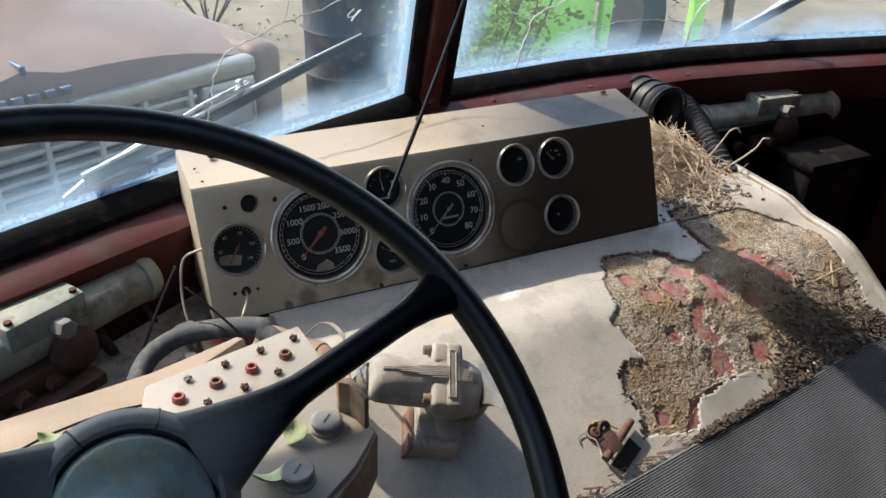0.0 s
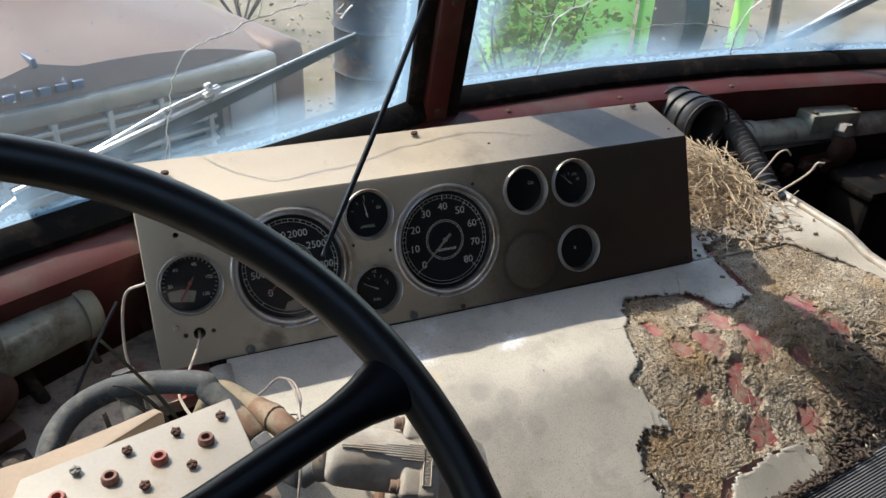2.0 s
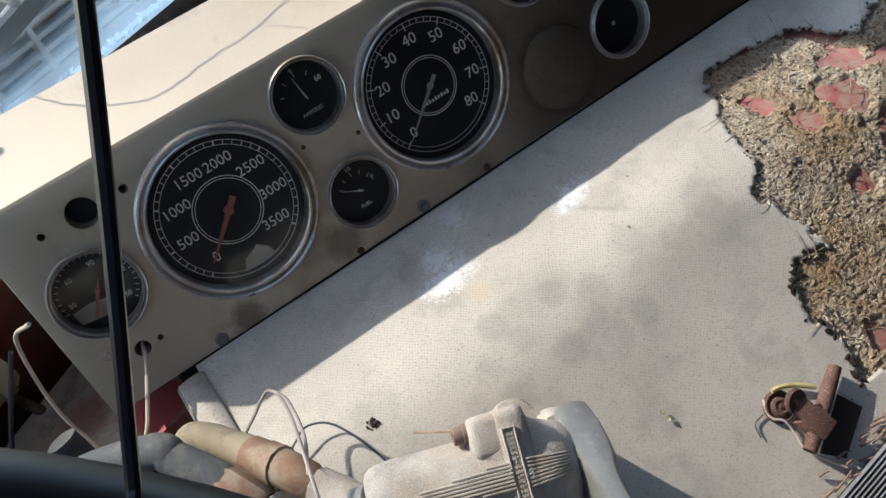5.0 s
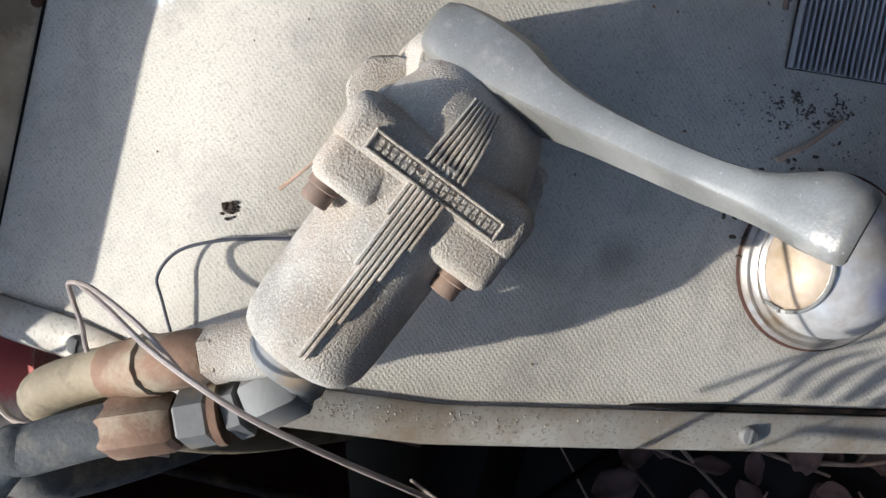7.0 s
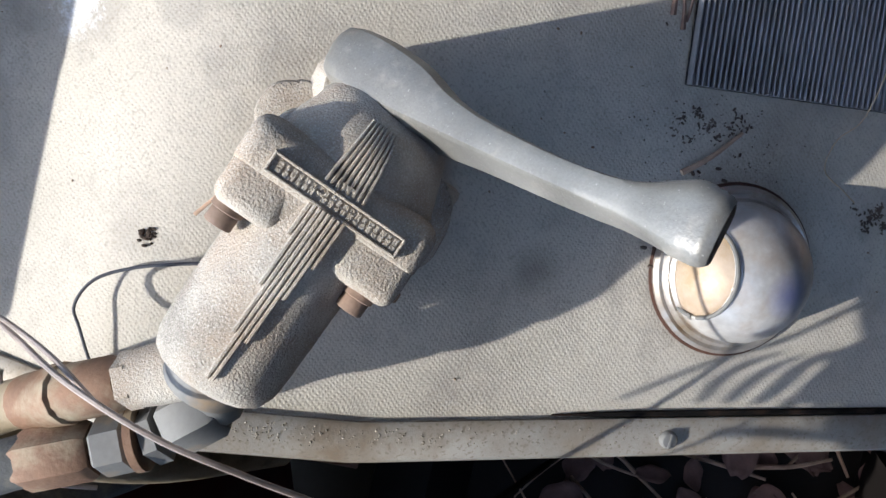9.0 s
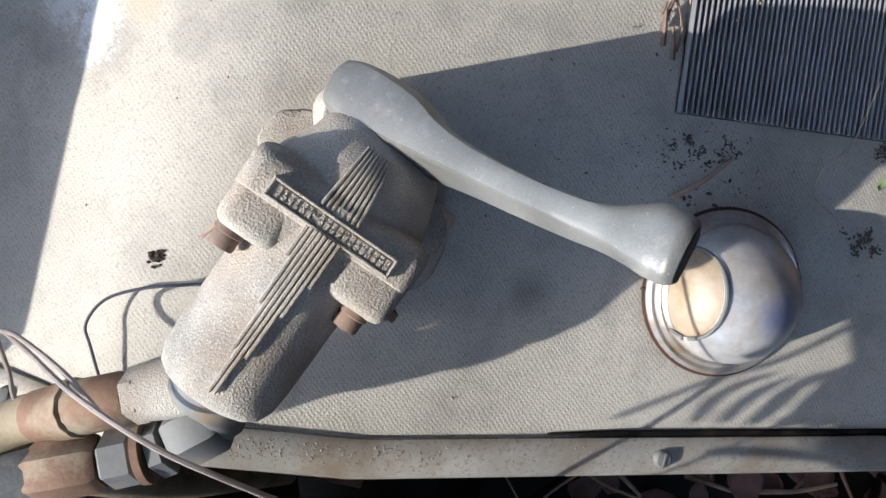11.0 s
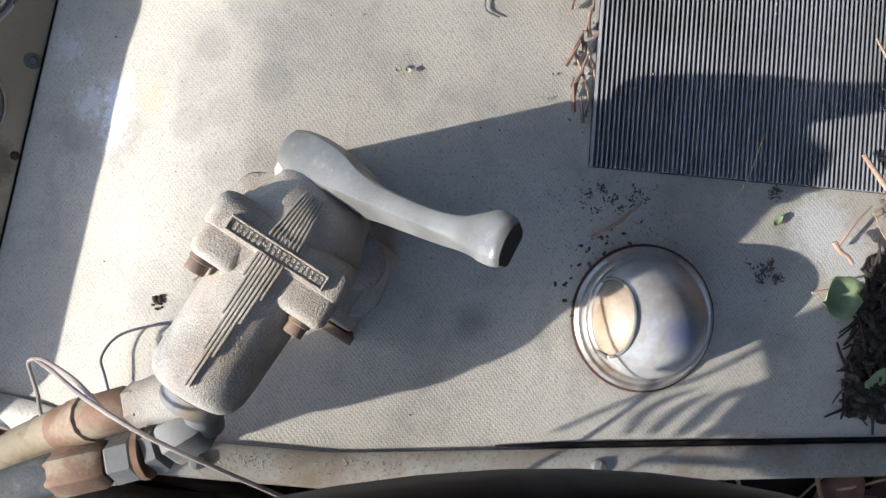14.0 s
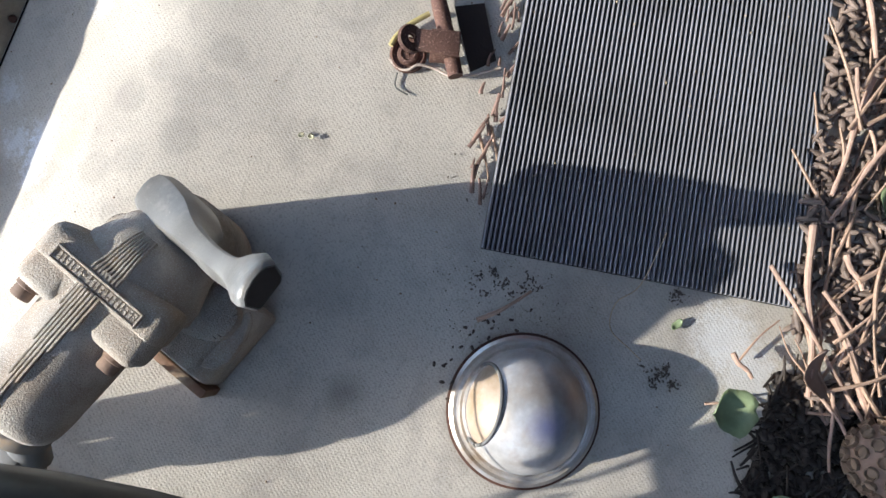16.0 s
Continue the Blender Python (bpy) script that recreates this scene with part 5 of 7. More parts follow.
wire("dark_wire", [(-0.03, 0.05, 1.665), (-0.06, 0.02, 1.63), (-0.10, -0.02, 1.58), (-0.16, -0.05, 1.54)], 0.0017, BLACK, "thin black cable over the ledge")

# ---- dome lamp ----
dome = thing("dome_lamp", SLOPE_M @ Matrix.Translation((0.193, -0.305, 0.0008)), "small tarnished chrome dome lamp on the engine cover", "lamp")
bm = B(); lathe(bm, [(0.0445, 0.0), (0.0445, 0.0022), (0.0425, 0.0038), (0.0405, 0.0028), (0.0395, 0.0048), (0.0385, 0.006), (0.037, 0.0055), (0.0355, 0.0075), (0.034, 0.0075)], 56, caps=False)
part("flange", bm, CHROME, dome, "stepped chrome flange")
bm = B(); lathe(bm, [(0.030, 0.0), (0.0458, 0.0), (0.0462, 0.0006), (0.0452, 0.0012), (0.030, 0.0012)], 56, Matrix.Translation((0, 0, -0.0006)), caps=False)
part("gasket", bm, RUSTY, dome, "dirty brown gasket round the flange")
prof = [(0.0365 * math.cos(q), 0.006 + 0.0345 * math.sin(q)) for q in [math.pi / 2 * k / 16 for k in range(17)]]
bm = B(); lathe(bm, prof, 56, caps=False)
bmesh.ops.remove_doubles(bm, verts=bm.verts[:], dist=0.0003)
bmesh.ops.bisect_plane(bm, geom=bm.verts[:] + bm.edges[:] + bm.faces[:], plane_co=(0.0, 0.019, 0.036), plane_no=(-0.12, 0.90, 0.32), clear_outer=True)
DOMECHROME = surf("dome_chrome", (0.60, 0.595, 0.585), 0.40, 0.4, vary=0.3, big=40, fine=300, bump=0.08, depth=0.0003, stain=(0.42, 0.31, 0.22), stain_scale=30, stain_at=0.6, stain_soft=0.15)
spots(DOMECHROME, [((-0.004, -0.010, 0.039), 0.008, 0.006, 0.006, (0.14, 0.19, 0.55), 0.6, 0), ((0.02, -0.022, 0.026), 0.012, 0.010, 0.01, (0.34, 0.22, 0.14), 0.6, 0)])
hood = part("hood", bm, DOMECHROME, dome, "chrome hood with a bluish patch")
so = hood.modifiers.new("thick", "SOLIDIFY"); so.thickness = 0.001
bm = B(); lathe(bm, [(r * 0.955, 0.006 + (z - 0.006) * 0.955) for r, z in prof], 56, caps=False)
COPPERY = surf("coppery_reflector", (0.48, 0.39, 0.315), 0.55, 0.25, vary=0.25, big=40, fine=300, bump=0.2, depth=0.0005, stain=(0.40, 0.30, 0.2), stain_scale=50, stain_at=0.55)
part("reflector", bm, COPPERY, dome, "coppery reflector in the opening")
rimpts = []
nrm = Vector((-0.12, 0.90, 0.32)).normalized()
c0 = Vector((0.0, 0.019, 0.036))
cd = nrm * ((c0 - Vector((0, 0, 0.006))).dot(nrm)) + Vector((0, 0, 0.006))
rr = math.sqrt(max(0.0363 ** 2 - (cd - Vector((0, 0, 0.006))).length ** 2, 1e-6))
e1 = Vector((1, 0, 0)); e1 = (e1 - nrm * e1.dot(nrm)).normalized(); e2 = nrm.cross(e1)
for k in range(41):
    q = 2 * math.pi * k / 40
    p = cd + (e1 * math.cos(q) + e2 * math.sin(q)) * rr
    if p.z > 0.004:
        rimpts.append(p)
rimpts.sort(key=lambda p: math.atan2((p - cd).dot(Vector((0, 0, 1))), (p - cd).dot(e1)))
bm = B(); tube(bm, rimpts, 0.0011, 8); part("hood_rim", bm, STEEL, dome, "bright rolled edge")
bm = B(); blob(bm, (-0.027, 0.022, 0.012), (0.0018, 0.0018, 0.0018), 2); part("clip", bm, STEEL, dome)

# ---- switch box ----
sbox = thing("switch_box", Matrix.Translation((0, 0, 1.742)), "cream painted metal switch box with red and black buttons", "switch box")
bm = B(); prism(bm, [(-0.106, -0.288), (-0.096, -0.25), (0.042, -0.218), (0.056, -0.372), (0.03, -0.40), (-0.02, -0.435), (-0.09, -0.42)], -0.05, 0.0, bevel=0.0016)
part("body", bm, SWITCHBOX, sbox)
bm = B(); prism(bm, [(0.0445, -0.24), (0.0585, -0.372), (0.032, -0.403), (-0.018, -0.438), (-0.02, -0.436), (0.03, -0.401), (0.0555, -0.371), (0.0425, -0.24)], -0.05, -0.004)
part("side_plate", bm, RUST, sbox, "rusty brown side of the box")
REDCAP = surf("faded_red_cap", (0.30, 0.075, 0.055), 0.5, vary=0.25, big=80, fine=400, bump=0.1)
BROWNCAP = surf("brown_cap", (0.16, 0.06, 0.04), 0.5, vary=0.25, big=80, fine=400, bump=0.1)
rows = [((0.032, -0.237), (0.001, -0.243), (-0.031, -0.250), (-0.063, -0.257)), ((0.019, -0.257), (-0.012, -0.264), (-0.043, -0.271), (-0.074, -0.278)), ((0.007, -0.277), (-0.023, -0.285), (-0.054, -0.292), (-0.084, -0.297))]
for j, row in enumerate(rows):
    for i, (x, y) in enumerate(row):
        bm = B()
        if j == 1:
            lathe(bm, [(0.0056, 0.0), (0.0056, 0.003), (0.0046, 0.005), (0.003, 0.005), (0.0026, 0.0018), (0.0, 0.0018)], 24, Matrix.Translation((x, y, 0)))
            part("button", bm, BROWNCAP if i in (0, 2) else REDCAP, sbox, "brown button" if i in (0, 2) else "red button")
        else:
            lathe(bm, [(0.0024, 0.0), (0.0024, 0.0018), (0.0036, 0.0022), (0.0034, 0.0032), (0.0018, 0.0037)], 16, Matrix.Translation((x, y, 0)))
            for k in range(2):
                box(bm, -0.0032, 0.0032, -0.0005, 0.0005, 0.0030, 0.0045, 0, Matrix.Translation((x, y, 0)) @ Matrix.Rotation(radians(90 * k + 30 * i), 4, "Z"))
            part("screw", bm, RUSTY if i < 3 else STEEL, sbox, "rusty cross-head screw")
bm = B(); lathe(bm, [(0.016, 0.0), (0.0155, 0.003), (0.012, 0.008), (0.006, 0.011), (0.0, 0.0115)], 32, Matrix.Translation((-0.055, -0.318, 0))); part("indicator", bm, STEEL, sbox, "chrome dome indicator")
for x, y, h in ((0.024, -0.354, 0.010), (-0.012, -0.397, 0.012)):
    bm = B()
    lathe(bm, [(0.0128, -0.002), (0.0128, 0.0025), (0.0114, 0.004), (0.0114, h * 0.6), (0.0122, h * 0.65), (0.0122, h * 0.9), (0.0108, h), (0.0088, h)], 32, Matrix.Translation((x, y, 0)))
    kn = part("knob", bm, STEEL, sbox, "round zinc knob")
    bm = B(); lathe(bm, [(0.0089, h - 0.003), (0.0087, h - 0.0015), (0.004, h - 0.001), (0.0, h - 0.001)], 24, Matrix.Translation((x, y, 0)))
    box(bm, -0.005, 0.005, -0.0008, 0.0008, h - 0.0012, h + 0.0004, 0, Matrix.Translation((x, y, 0)) @ Matrix.Rotation(0.8, 4, "Z"))
    part("dial", bm, BLACK, kn, "dull dark dial top")
bm = B(); prism(bm, [(0.038, -0.335), (0.05, -0.338), (0.054, -0.366), (0.05, -0.367), (0.046, -0.345), (0.038, -0.341)], 0, 0.03, bevel=0.0006)
part("bent_tab", bm, RUST, sbox, "bent rusty tab")
bm = B(); prism(bm, [(-0.33, -0.288), (-0.33, -0.245), (-0.205, -0.236), (-0.09, -0.222), (-0.01, -0.198), (-0.004, -0.205), (-0.095, -0.252), (-0.104, -0.29)], 1.715, 1.731, bevel=0.002)
tagged(part("plank", bm, WOOD), "bare pale plank beside the switch box", "plank")
wire("plank_wire", [(-0.10, -0.262, 1.733), (-0.13, -0.262, 1.734), (-0.17, -0.27, 1.734), (-0.20, -0.282, 1.734), (-0.24, -0.29, 1.733)], 0.0011, BLACK, "thin black wire lying on the plank")
wire("plank_wire", [(-0.10, -0.268, 1.733), (-0.14, -0.276, 1.734), (-0.18, -0.285, 1.734), (-0.23, -0.288, 1.733)], 0.0011, BLACK, "thin black wire lying on the plank")


def leaf(name, m, length, width, mat, label, curl=0.3):
    bm = B()
    rows_ = []
    for j in range(9):
        t = j / 8
        w = width * math.sin(math.pi * min(0.98, t * 0.9 + 0.08)) ** 0.8 / 2
        rows_.append([bm.verts.new((w * u * (1 + 0.12 * math.sin(9 * t + u)), length * t, curl * length * (t - 0.5) ** 2 + abs(u) * width * 0.12 + 0.0006)) for u in (-1, -0.5, 0, 0.5, 1)])
    skin(bm, rows_, closed=False, caps=False)
    ob = part(name, bm, mat, m=m)
    so = ob.modifiers.new("thick", "SOLIDIFY"); so.thickness = 0.0003
    return tagged(ob, label, "leaf", group="fallen leaves")


GREYLEAF = surf("wilted_leaf", (0.30, 0.34, 0.18), 0.7, vary=0.3, big=70, fine=400, bump=0.3)
BROWNLEAF = surf("dead_leaf", (0.30, 0.20, 0.15), 0.8, vary=0.35, big=60, fine=400, bump=0.3)
leaf("wilted_leaf", pose(0.004, -0.364, 1.743, 8, -20, 20), 0.024, 0.02, GREYLEAF, "wilted pale green leaf on the switch box", 1.0)
leaf("wilted_leaf", pose(-0.016, -0.392, 1.743, 10, 25, 100), 0.028, 0.02, GREYLEAF, "wilted pale green leaf on the switch box", 1.0)
leaf("wilted_leaf", pose(-0.16, -0.284, 1.732, 5, 10, 60), 0.022, 0.016, GREYLEAF, "wilted pale green leaf on the plank", 1.0)

# ---- left side: wiper motor and ledge ----
def air_motor(m, label):
    mo = thing("wiper_motor", m, label, "wiper motor")
    bm = B(); lathe(bm, [(0.028, -0.17), (0.031, -0.165), (0.031, 0.165), (0.028, 0.17), (0.01, 0.172)], 28, ALONG); part("cylinder", bm, GREEN_GREY, mo)
    bm = box(B(), -0.05, 0.055, -0.03, 0.028, 0.008, 0.046, 0.005); part("block", bm, GREEN_GREY, mo)
    bm = B(); hexnut(bm, (0.01, -0.03, 0.018), (0.01, -0.056, 0.024), 0.013); part("plug", bm, STEEL, mo, "pale hex plug")
    bm = B(); lathe(bm, [(0.03, 0), (0.032, 0.01), (0.026, 0.02), (0.012, 0.028)], 24, Matrix.Translation((0.02, -0.03, -0.02)) @ UP); part("gear_case", bm, RUSTY, mo, "rusty gear case")
    bm = box(B(), -0.11, 0.03, -0.045, -0.02, -0.055, -0.02, 0.004); part("bracket", bm, RUSTY, mo)
    for x in (-0.155, 0.155):
        bm = B(); lathe(bm, [(0.034, -0.006), (0.034, 0.006)], 28, Matrix.Translation((x, 0, 0)) @ ALONG); part("end_band", bm, GREEN_GREY, mo)
    for x, y in ((-0.04, -0.02), (-0.04, 0.018), (0.045, -0.02), (0.045, 0.018)):
        bm = B(); hexnut(bm, (x, y, 0.044), (x, y, 0.05), 0.005); part("bolt", bm, RUSTY, mo)
    for x in (-0.10, -0.06, -0.02):
        bm = B(); hexnut(bm, (x, -0.045, -0.04), (x, -0.06, -0.04), 0.012); part("nut", bm, RUSTY, mo)
    return mo


air_motor(Matrix.Translation((-0.185, 0.012, 1.638)) @ Matrix.Rotation(radians(31), 4, "Z") @ Matrix.Scale(0.88, 4), "dusty grey-green wiper motor under the windscreen ledge")
air_motor(Matrix.Translation((1.17, 0.30, 1.60)) @ Matrix.Rotation(radians(-4), 4, "Z"), "grey wiper motor under the windscreen ledge")
bm = B()
prism(bm, [(-0.75, -0.23), (-0.2, 0.01), (0.02, 0.14), (0.05, 0.14), (0.05, 0.0), (-0.03, -0.015), (-0.2, -0.08), (-0.75, -0.30)], 1.555, 1.57)
SHELF = surf("dusty_brown_shelf", (0.50, 0.42, 0.35), 0.8, vary=0.35, big=14, fine=350, bump=0.4, depth=0.001, stain=(0.14, 0.105, 0.085), stain_scale=45, stain_at=0.6)
spots(SHELF, [((0.02, 0.02, 1.57), 0.028, 0.006, 0.04, (0.50, 0.09, 0.09), 0.95, 0), ((-0.03, 0.05, 1.57), 0.02, 0.006, 0.04, (0.26, 0.05, 0.05), 0.6, 0)])
tagged(part("cowl_shelf", bm, SHELF), "dusty brown metal shelf with red paint patches under the ledge", "shelf", kind="structure")
bm = B(); box(bm, -0.9, 0.045, -0.6, -0.55, 0.97, 1.2)
box(bm, -0.6, 0.04, -0.16, -0.10, 0.97, 1.15, 0.004)
tagged(part("bulkhead", bm, DARK), "dark bulkhead under the dashboard", "bulkhead", kind="structure")
GREASY = surf("greasy_iron", (0.03, 0.023, 0.019), 0.7, 0.2, vary=0.5, big=30, fine=400, bump=0.5, depth=0.001, stain=(0.13, 0.09, 0.06), stain_scale=40, stain_at=0.56)
clut = random.Random(3)
for x, y, z, r in ((-0.205, -0.075, 1.575, 0.024), (-0.135, -0.07, 1.58, 0.02), (-0.275, -0.10, 1.58, 0.022), (-0.33, -0.13, 1.60, 0.02), (-0.17, -0.115, 1.545, 0.018)):
    vb_ = thing("pipe_union", Matrix.Translation((x, y, z)) @ Matrix.Rotation(radians(clut.uniform(50, 80)), 4, "X") @ Matrix.Rotation(radians(clut.uniform(-25, 25)), 4, "Y"), "greasy iron pipe union under the wiper motor", "pipe fitting", "unions under the ledge")
    bm = B(); lathe(bm, [(r * 0.8, -0.035), (r * 0.8, -0.01), (r, -0.008), (r, 0.012), (r * 0.75, 0.016), (r * 0.75, 0.03), (r * 0.3, 0.032)], 6 if r < 0.021 else 18); part("nut", bm, GREASY, vb_)
    bm = B(); tube(bm, [(0, 0, -0.03), (0.01, 0, -0.07), (0.03, 0.02, -0.12), (0.03, 0.02, -0.3)], r * 0.5, 10); part("pipe", bm, GREASY, vb_)
for k in range(7):
    x = -0.36 + 0.055 * k
    bm = pipe([(x, -0.10 + 0.045 * k, 1.60), (x + 0.015, -0.13 + 0.045 * k, 1.59), (x + 0.03, -0.15 + 0.04 * k, 1.53), (x + clut.uniform(-0.05, 0.05), -0.17, 1.38)], clut.uniform(0.004, 0.008), 10)
    tagged(part("thin_pipe", bm, GREASY if k % 3 else RUSTY), "thin greasy pipe running down under the ledge", "pipe", group="pipes under the ledge")
bm = box(B(), -0.30, -0.12, -0.012, 0.012, 1.585, 1.60, 0.003, Matrix.Translation((0.0, -0.005, 0)) @ Matrix.Translation((-0.2, -0.06, 0)) @ Matrix.Rotation(radians(31), 4, "Z") @ Matrix.Translation((0.2, 0.0, 0)))
tagged(part("linkage_bar", bm, RUSTY), "rusty wiper linkage bar", "linkage")
bm = pipe([(-0.035, -0.005, 1.62), (-0.032, -0.02, 1.59), (-0.03, -0.05, 1.55), (-0.03, -0.06, 1.3)], 0.011)
tagged(part("conduit", bm, GREYHOSE), "grey pipe standing beside the dashboard box", "pipe")

# screws on the ledge
for x, y in ((-0.35, -0.005), (-0.13, 0.09), (-0.06, 0.125), (0.55, 0.335), (0.75, 0.335), (0.97, 0.33)):
    bm = B(); lathe(bm, [(0.005, 0), (0.005, 0.002), (0.003, 0.0035), (0, 0.0035)], 12)
    tagged(part("ledge_screw", bm, RUSTY, m=Matrix.Translation((x, y, 1.694))), "rusty screw head on the ledge", "screw", group="ledge screws")

# ---- right side ----
bm = B()
pts = smooth_path([(0.80, 0.36, 1.70), (0.80, 0.31, 1.705), (0.80, 0.25, 1.69)], 5)
tube(bm, [(0.868, 0.36, 1.655), (0.872, 0.33, 1.656), (0.876, 0.30, 1.657), (0.88, 0.27, 1.657)], 0.042, 28, caps=False)
duct = thing("air_duct", Matrix(), "black ribbed rubber air duct with an open end", "air duct")
so = part("tube", bm, RUBBER, duct).modifiers.new("thick", "SOLIDIFY"); so.thickness = 0.006
for k in range(4):
    bm = B()
    c = Vector((0.88 - 0.004 * k, 0.27 + 0.024 * k, 1.657))
    tube(bm, [c + Vector((0.043 * math.cos(q), 0, 0.043 * math.sin(q))) for q in [2 * math.pi * i / 32 for i in range(33)]], 0.002, 8, caps=False)
    part("rib", bm, RUBBER, duct)
bm = B()
path = smooth_path([(0.94, 0.30, 1.655), (0.93, 0.24, 1.64), (0.912, 0.18, 1.625), (0.90, 0.12, 1.60), (0.935, 0.09, 1.55)], 12)
tube(bm, path, [0.0165 + 0.0034 * (i % 2) for i in range(len(path))], 18)
tagged(part("flexible_hose", bm, RUBBER), "dark crumpled flexible hose", "hose")
hb = thing("heater_box", Matrix.Translation((1.24, 0.20, 1.10)), "black metal heater box on the bulkhead", "heater")
bm = box(B(), -0.075, 0.075, -0.05, 0.05, 0.20, 0.43, 0.012); part("case", bm, DARK, hb)
bm = box(B(), -0.082, 0.082, -0.055, 0.055, 0.43, 0.452, 0.008); part("lid", bm, SEAL, hb)
bm = box(B(), -0.08, 0.08, -0.05, 0.05, -0.13, 0.20, 0.004); part("stand", bm, DARK, hb)
bm = B(); box(bm, 0.94, 1.75, 0.26, 0.30, 0.97, 1.6)
tagged(part("firewall", bm, DARK), "dark firewall under the windscreen", "firewall", kind="structure")

# ---- wipers ----
def wiper(m, length, label):
    w = thing("wiper", m, label, "wiper")
    bright = bpy.data.materials.get("bright_steel") or surf("bright_steel", (0.66, 0.67, 0.68), 0.3, 0.6, vary=0.15, big=30, stain=(0.34, 0.34, 0.33), stain_scale=40, stain_at=0.6)
    olive = bpy.data.materials.get("dark_olive_rubber") or surf("dark_olive_rubber", (0.012, 0.014, 0.008), 0.6, vary=0.4, big=30, fine=300, bump=0.3)
    bm = B(); loft(bm, [[Vector((length * u, y, z)) for y, z in ((-0.0035 * k, 0.005), (-0.0035 * k, 0.005 + 0.004 * k), (0.0, 0.005 + 0.0055 * k), (0.0035 * k, 0.005 + 0.004 * k), (0.0035 * k, 0.005))] for u, k in ((0, 0.9), (0.3, 1.0), (0.5, 1.0), (0.8, 0.6), (1.0, 0.3))]); part("blade_holder", bm, bright, w, "bright ridged holder")
    bm = B(); loft(bm, [[Vector((length * u, y, z)) for y, z in ((-0.003, -0.009 * k), (0.003, -0.009 * k), (0.0038, 0.0048), (-0.0038, 0.0048))] for u, k in ((0, 0.9), (0.5, 0.9), (0.995, 0.5))]); part("blade", bm, olive, w, "dark olive rubber blade")
    bm = box(B(), length * 0.50, length * 0.555, -0.006, 0.006, 0.012, 0.018, 0.002); part("clamp", bm, bright, w)
    bm = box(B(), length * 0.515, length * 0.535, -0.004, 0.004, 0.018, 0.026, 0.002); part("clip", bm, bright, w)
    bm = B(); tube(bm, [(length * 0.55, 0, 0.018), (length * 0.4, 0.003, 0.017), (length * 0.05, 0.014, 0.0), (-0.1, 0.016, -0.03)], 0.0026, 8); part("arm", bm, bright, w)
    return w


def between(a, b, up=(0, 0.2, 1)):
    a, b = Vector(a), Vector(b)
    x = (b - a).normalized()
    y = Vector(up).cross(x).normalized()
    return Matrix.Translation(a) @ Matrix((x, y, x.cross(y))).transposed().to_4x4()


wa, wb = Vector((-0.107, 0.150, 1.744)), Vector((0.304, 0.310, 1.833))
wiper(between(wa, wb), (wb - wa).length, "bright metal wiper lying across the cracked windscreen pane")
wc, wd = Vector((1.15, 0.41, 1.735)), Vector((1.45, 0.30, 1.93))
wiper(between(wc, wd), (wd - wc).length, "bright metal wiper standing up on the windscreen")

# ---- cracks in the glass ----
CRACK = surf("crack_line", (0.80, 0.80, 0.74), 0.5, vary=0.3, big=80, bump=0)


def foot_y(x):
    for (x0, y0), (x1, y1) in zip(FOOT, FOOT[1:]):
        if x0 <= x <= x1:
            return y0 + (y1 - y0) * (x - x0) / (x1 - x0)
    return FOOT[-1][1]


def on_glass(x, h):
    return Vector((x, foot_y(x) - h * LEAN_BACK - 0.004, 1.715 + h))


def crack(path, r=0.0005):
    pts = smooth_path([on_glass(x, h) for x, h in path], 8)
    pts = [p + Vector((noise.noise(p * 90), 0, noise.noise(p * 90 + Vector((5, 5, 5))))) * 0.004 for p in pts]
    tagged(part("glass_crack", tube(B(), pts, r, 5), CRACK), "pale jagged crack in the windscreen glass", "crack", group="cracks in the glass")


crack([(0.042, 0.0), (0.042, 0.024), (0.052, 0.079), (0.056, 0.102), (0.059, 0.126), (0.075, 0.152), (0.082, 0.161)], 0.0008)
crack([(0.044, 0.0), (0.047, 0.03), (0.049, 0.06)], 0.0006)
crack([(0.082, 0.161), (0.119, 0.170), (0.158, 0.180), (0.228, 0.190), (0.30, 0.21), (0.35, 0.25)], 0.0008)
crack([(0.158, 0.180), (0.164, 0.20), (0.175, 0.26)])
crack([(0.27, 0.165), (0.262, 0.172), (0.268, 0.18)], 0.0008)
crack([(0.268, 0.16), (0.274, 0.165), (0.282, 0.172)], 0.0014)
crack([(0.70, 0.14), (0.689, 0.126), (0.64, 0.108), (0.629, 0.061), (0.622, 0.0)], 0.0011)
crack([(0.64, 0.108), (0.591, 0.119), (0.55, 0.15)], 0.0006)
crack([(0.70, 0.066), (0.76, 0.068), (0.839, 0.078), (0.923, 0.074), (0.99, 0.062)], 0.0007)
crack([(1.06, 0.17), (1.032, 0.12), (1.005, 0.08), (1.007, 0.031), (1.012, 0.0)], 0.0012)
crack([(1.007, 0.031), (0.978, 0.039), (1.005, 0.059), (1.047, 0.051), (1.053, 0.028), (1.007, 0.024)], 0.0005)

# ---- latch on the cover ----
LATCH_AT = Vector((0.3786, -0.1703, 0.0008))
latch = thing("rusty_latch", SLOPE_M @ Matrix.Translation(LATCH_AT), "rusty bent hold-down latch with wire on the cover", "latch")
LATCHRUST = surf("latch_rust", (0.12, 0.062, 0.048), 0.8, 0.1, vary=0.45, big=70, fine=700, bump=0.6, depth=0.0007, speck=((0.30, 0.19, 0.15), 700, 0.6, 0.7))


def on_latch(x, y, h):
    return Vector((x, y, h)) - Vector((LATCH_AT.x, LATCH_AT.y, 0))


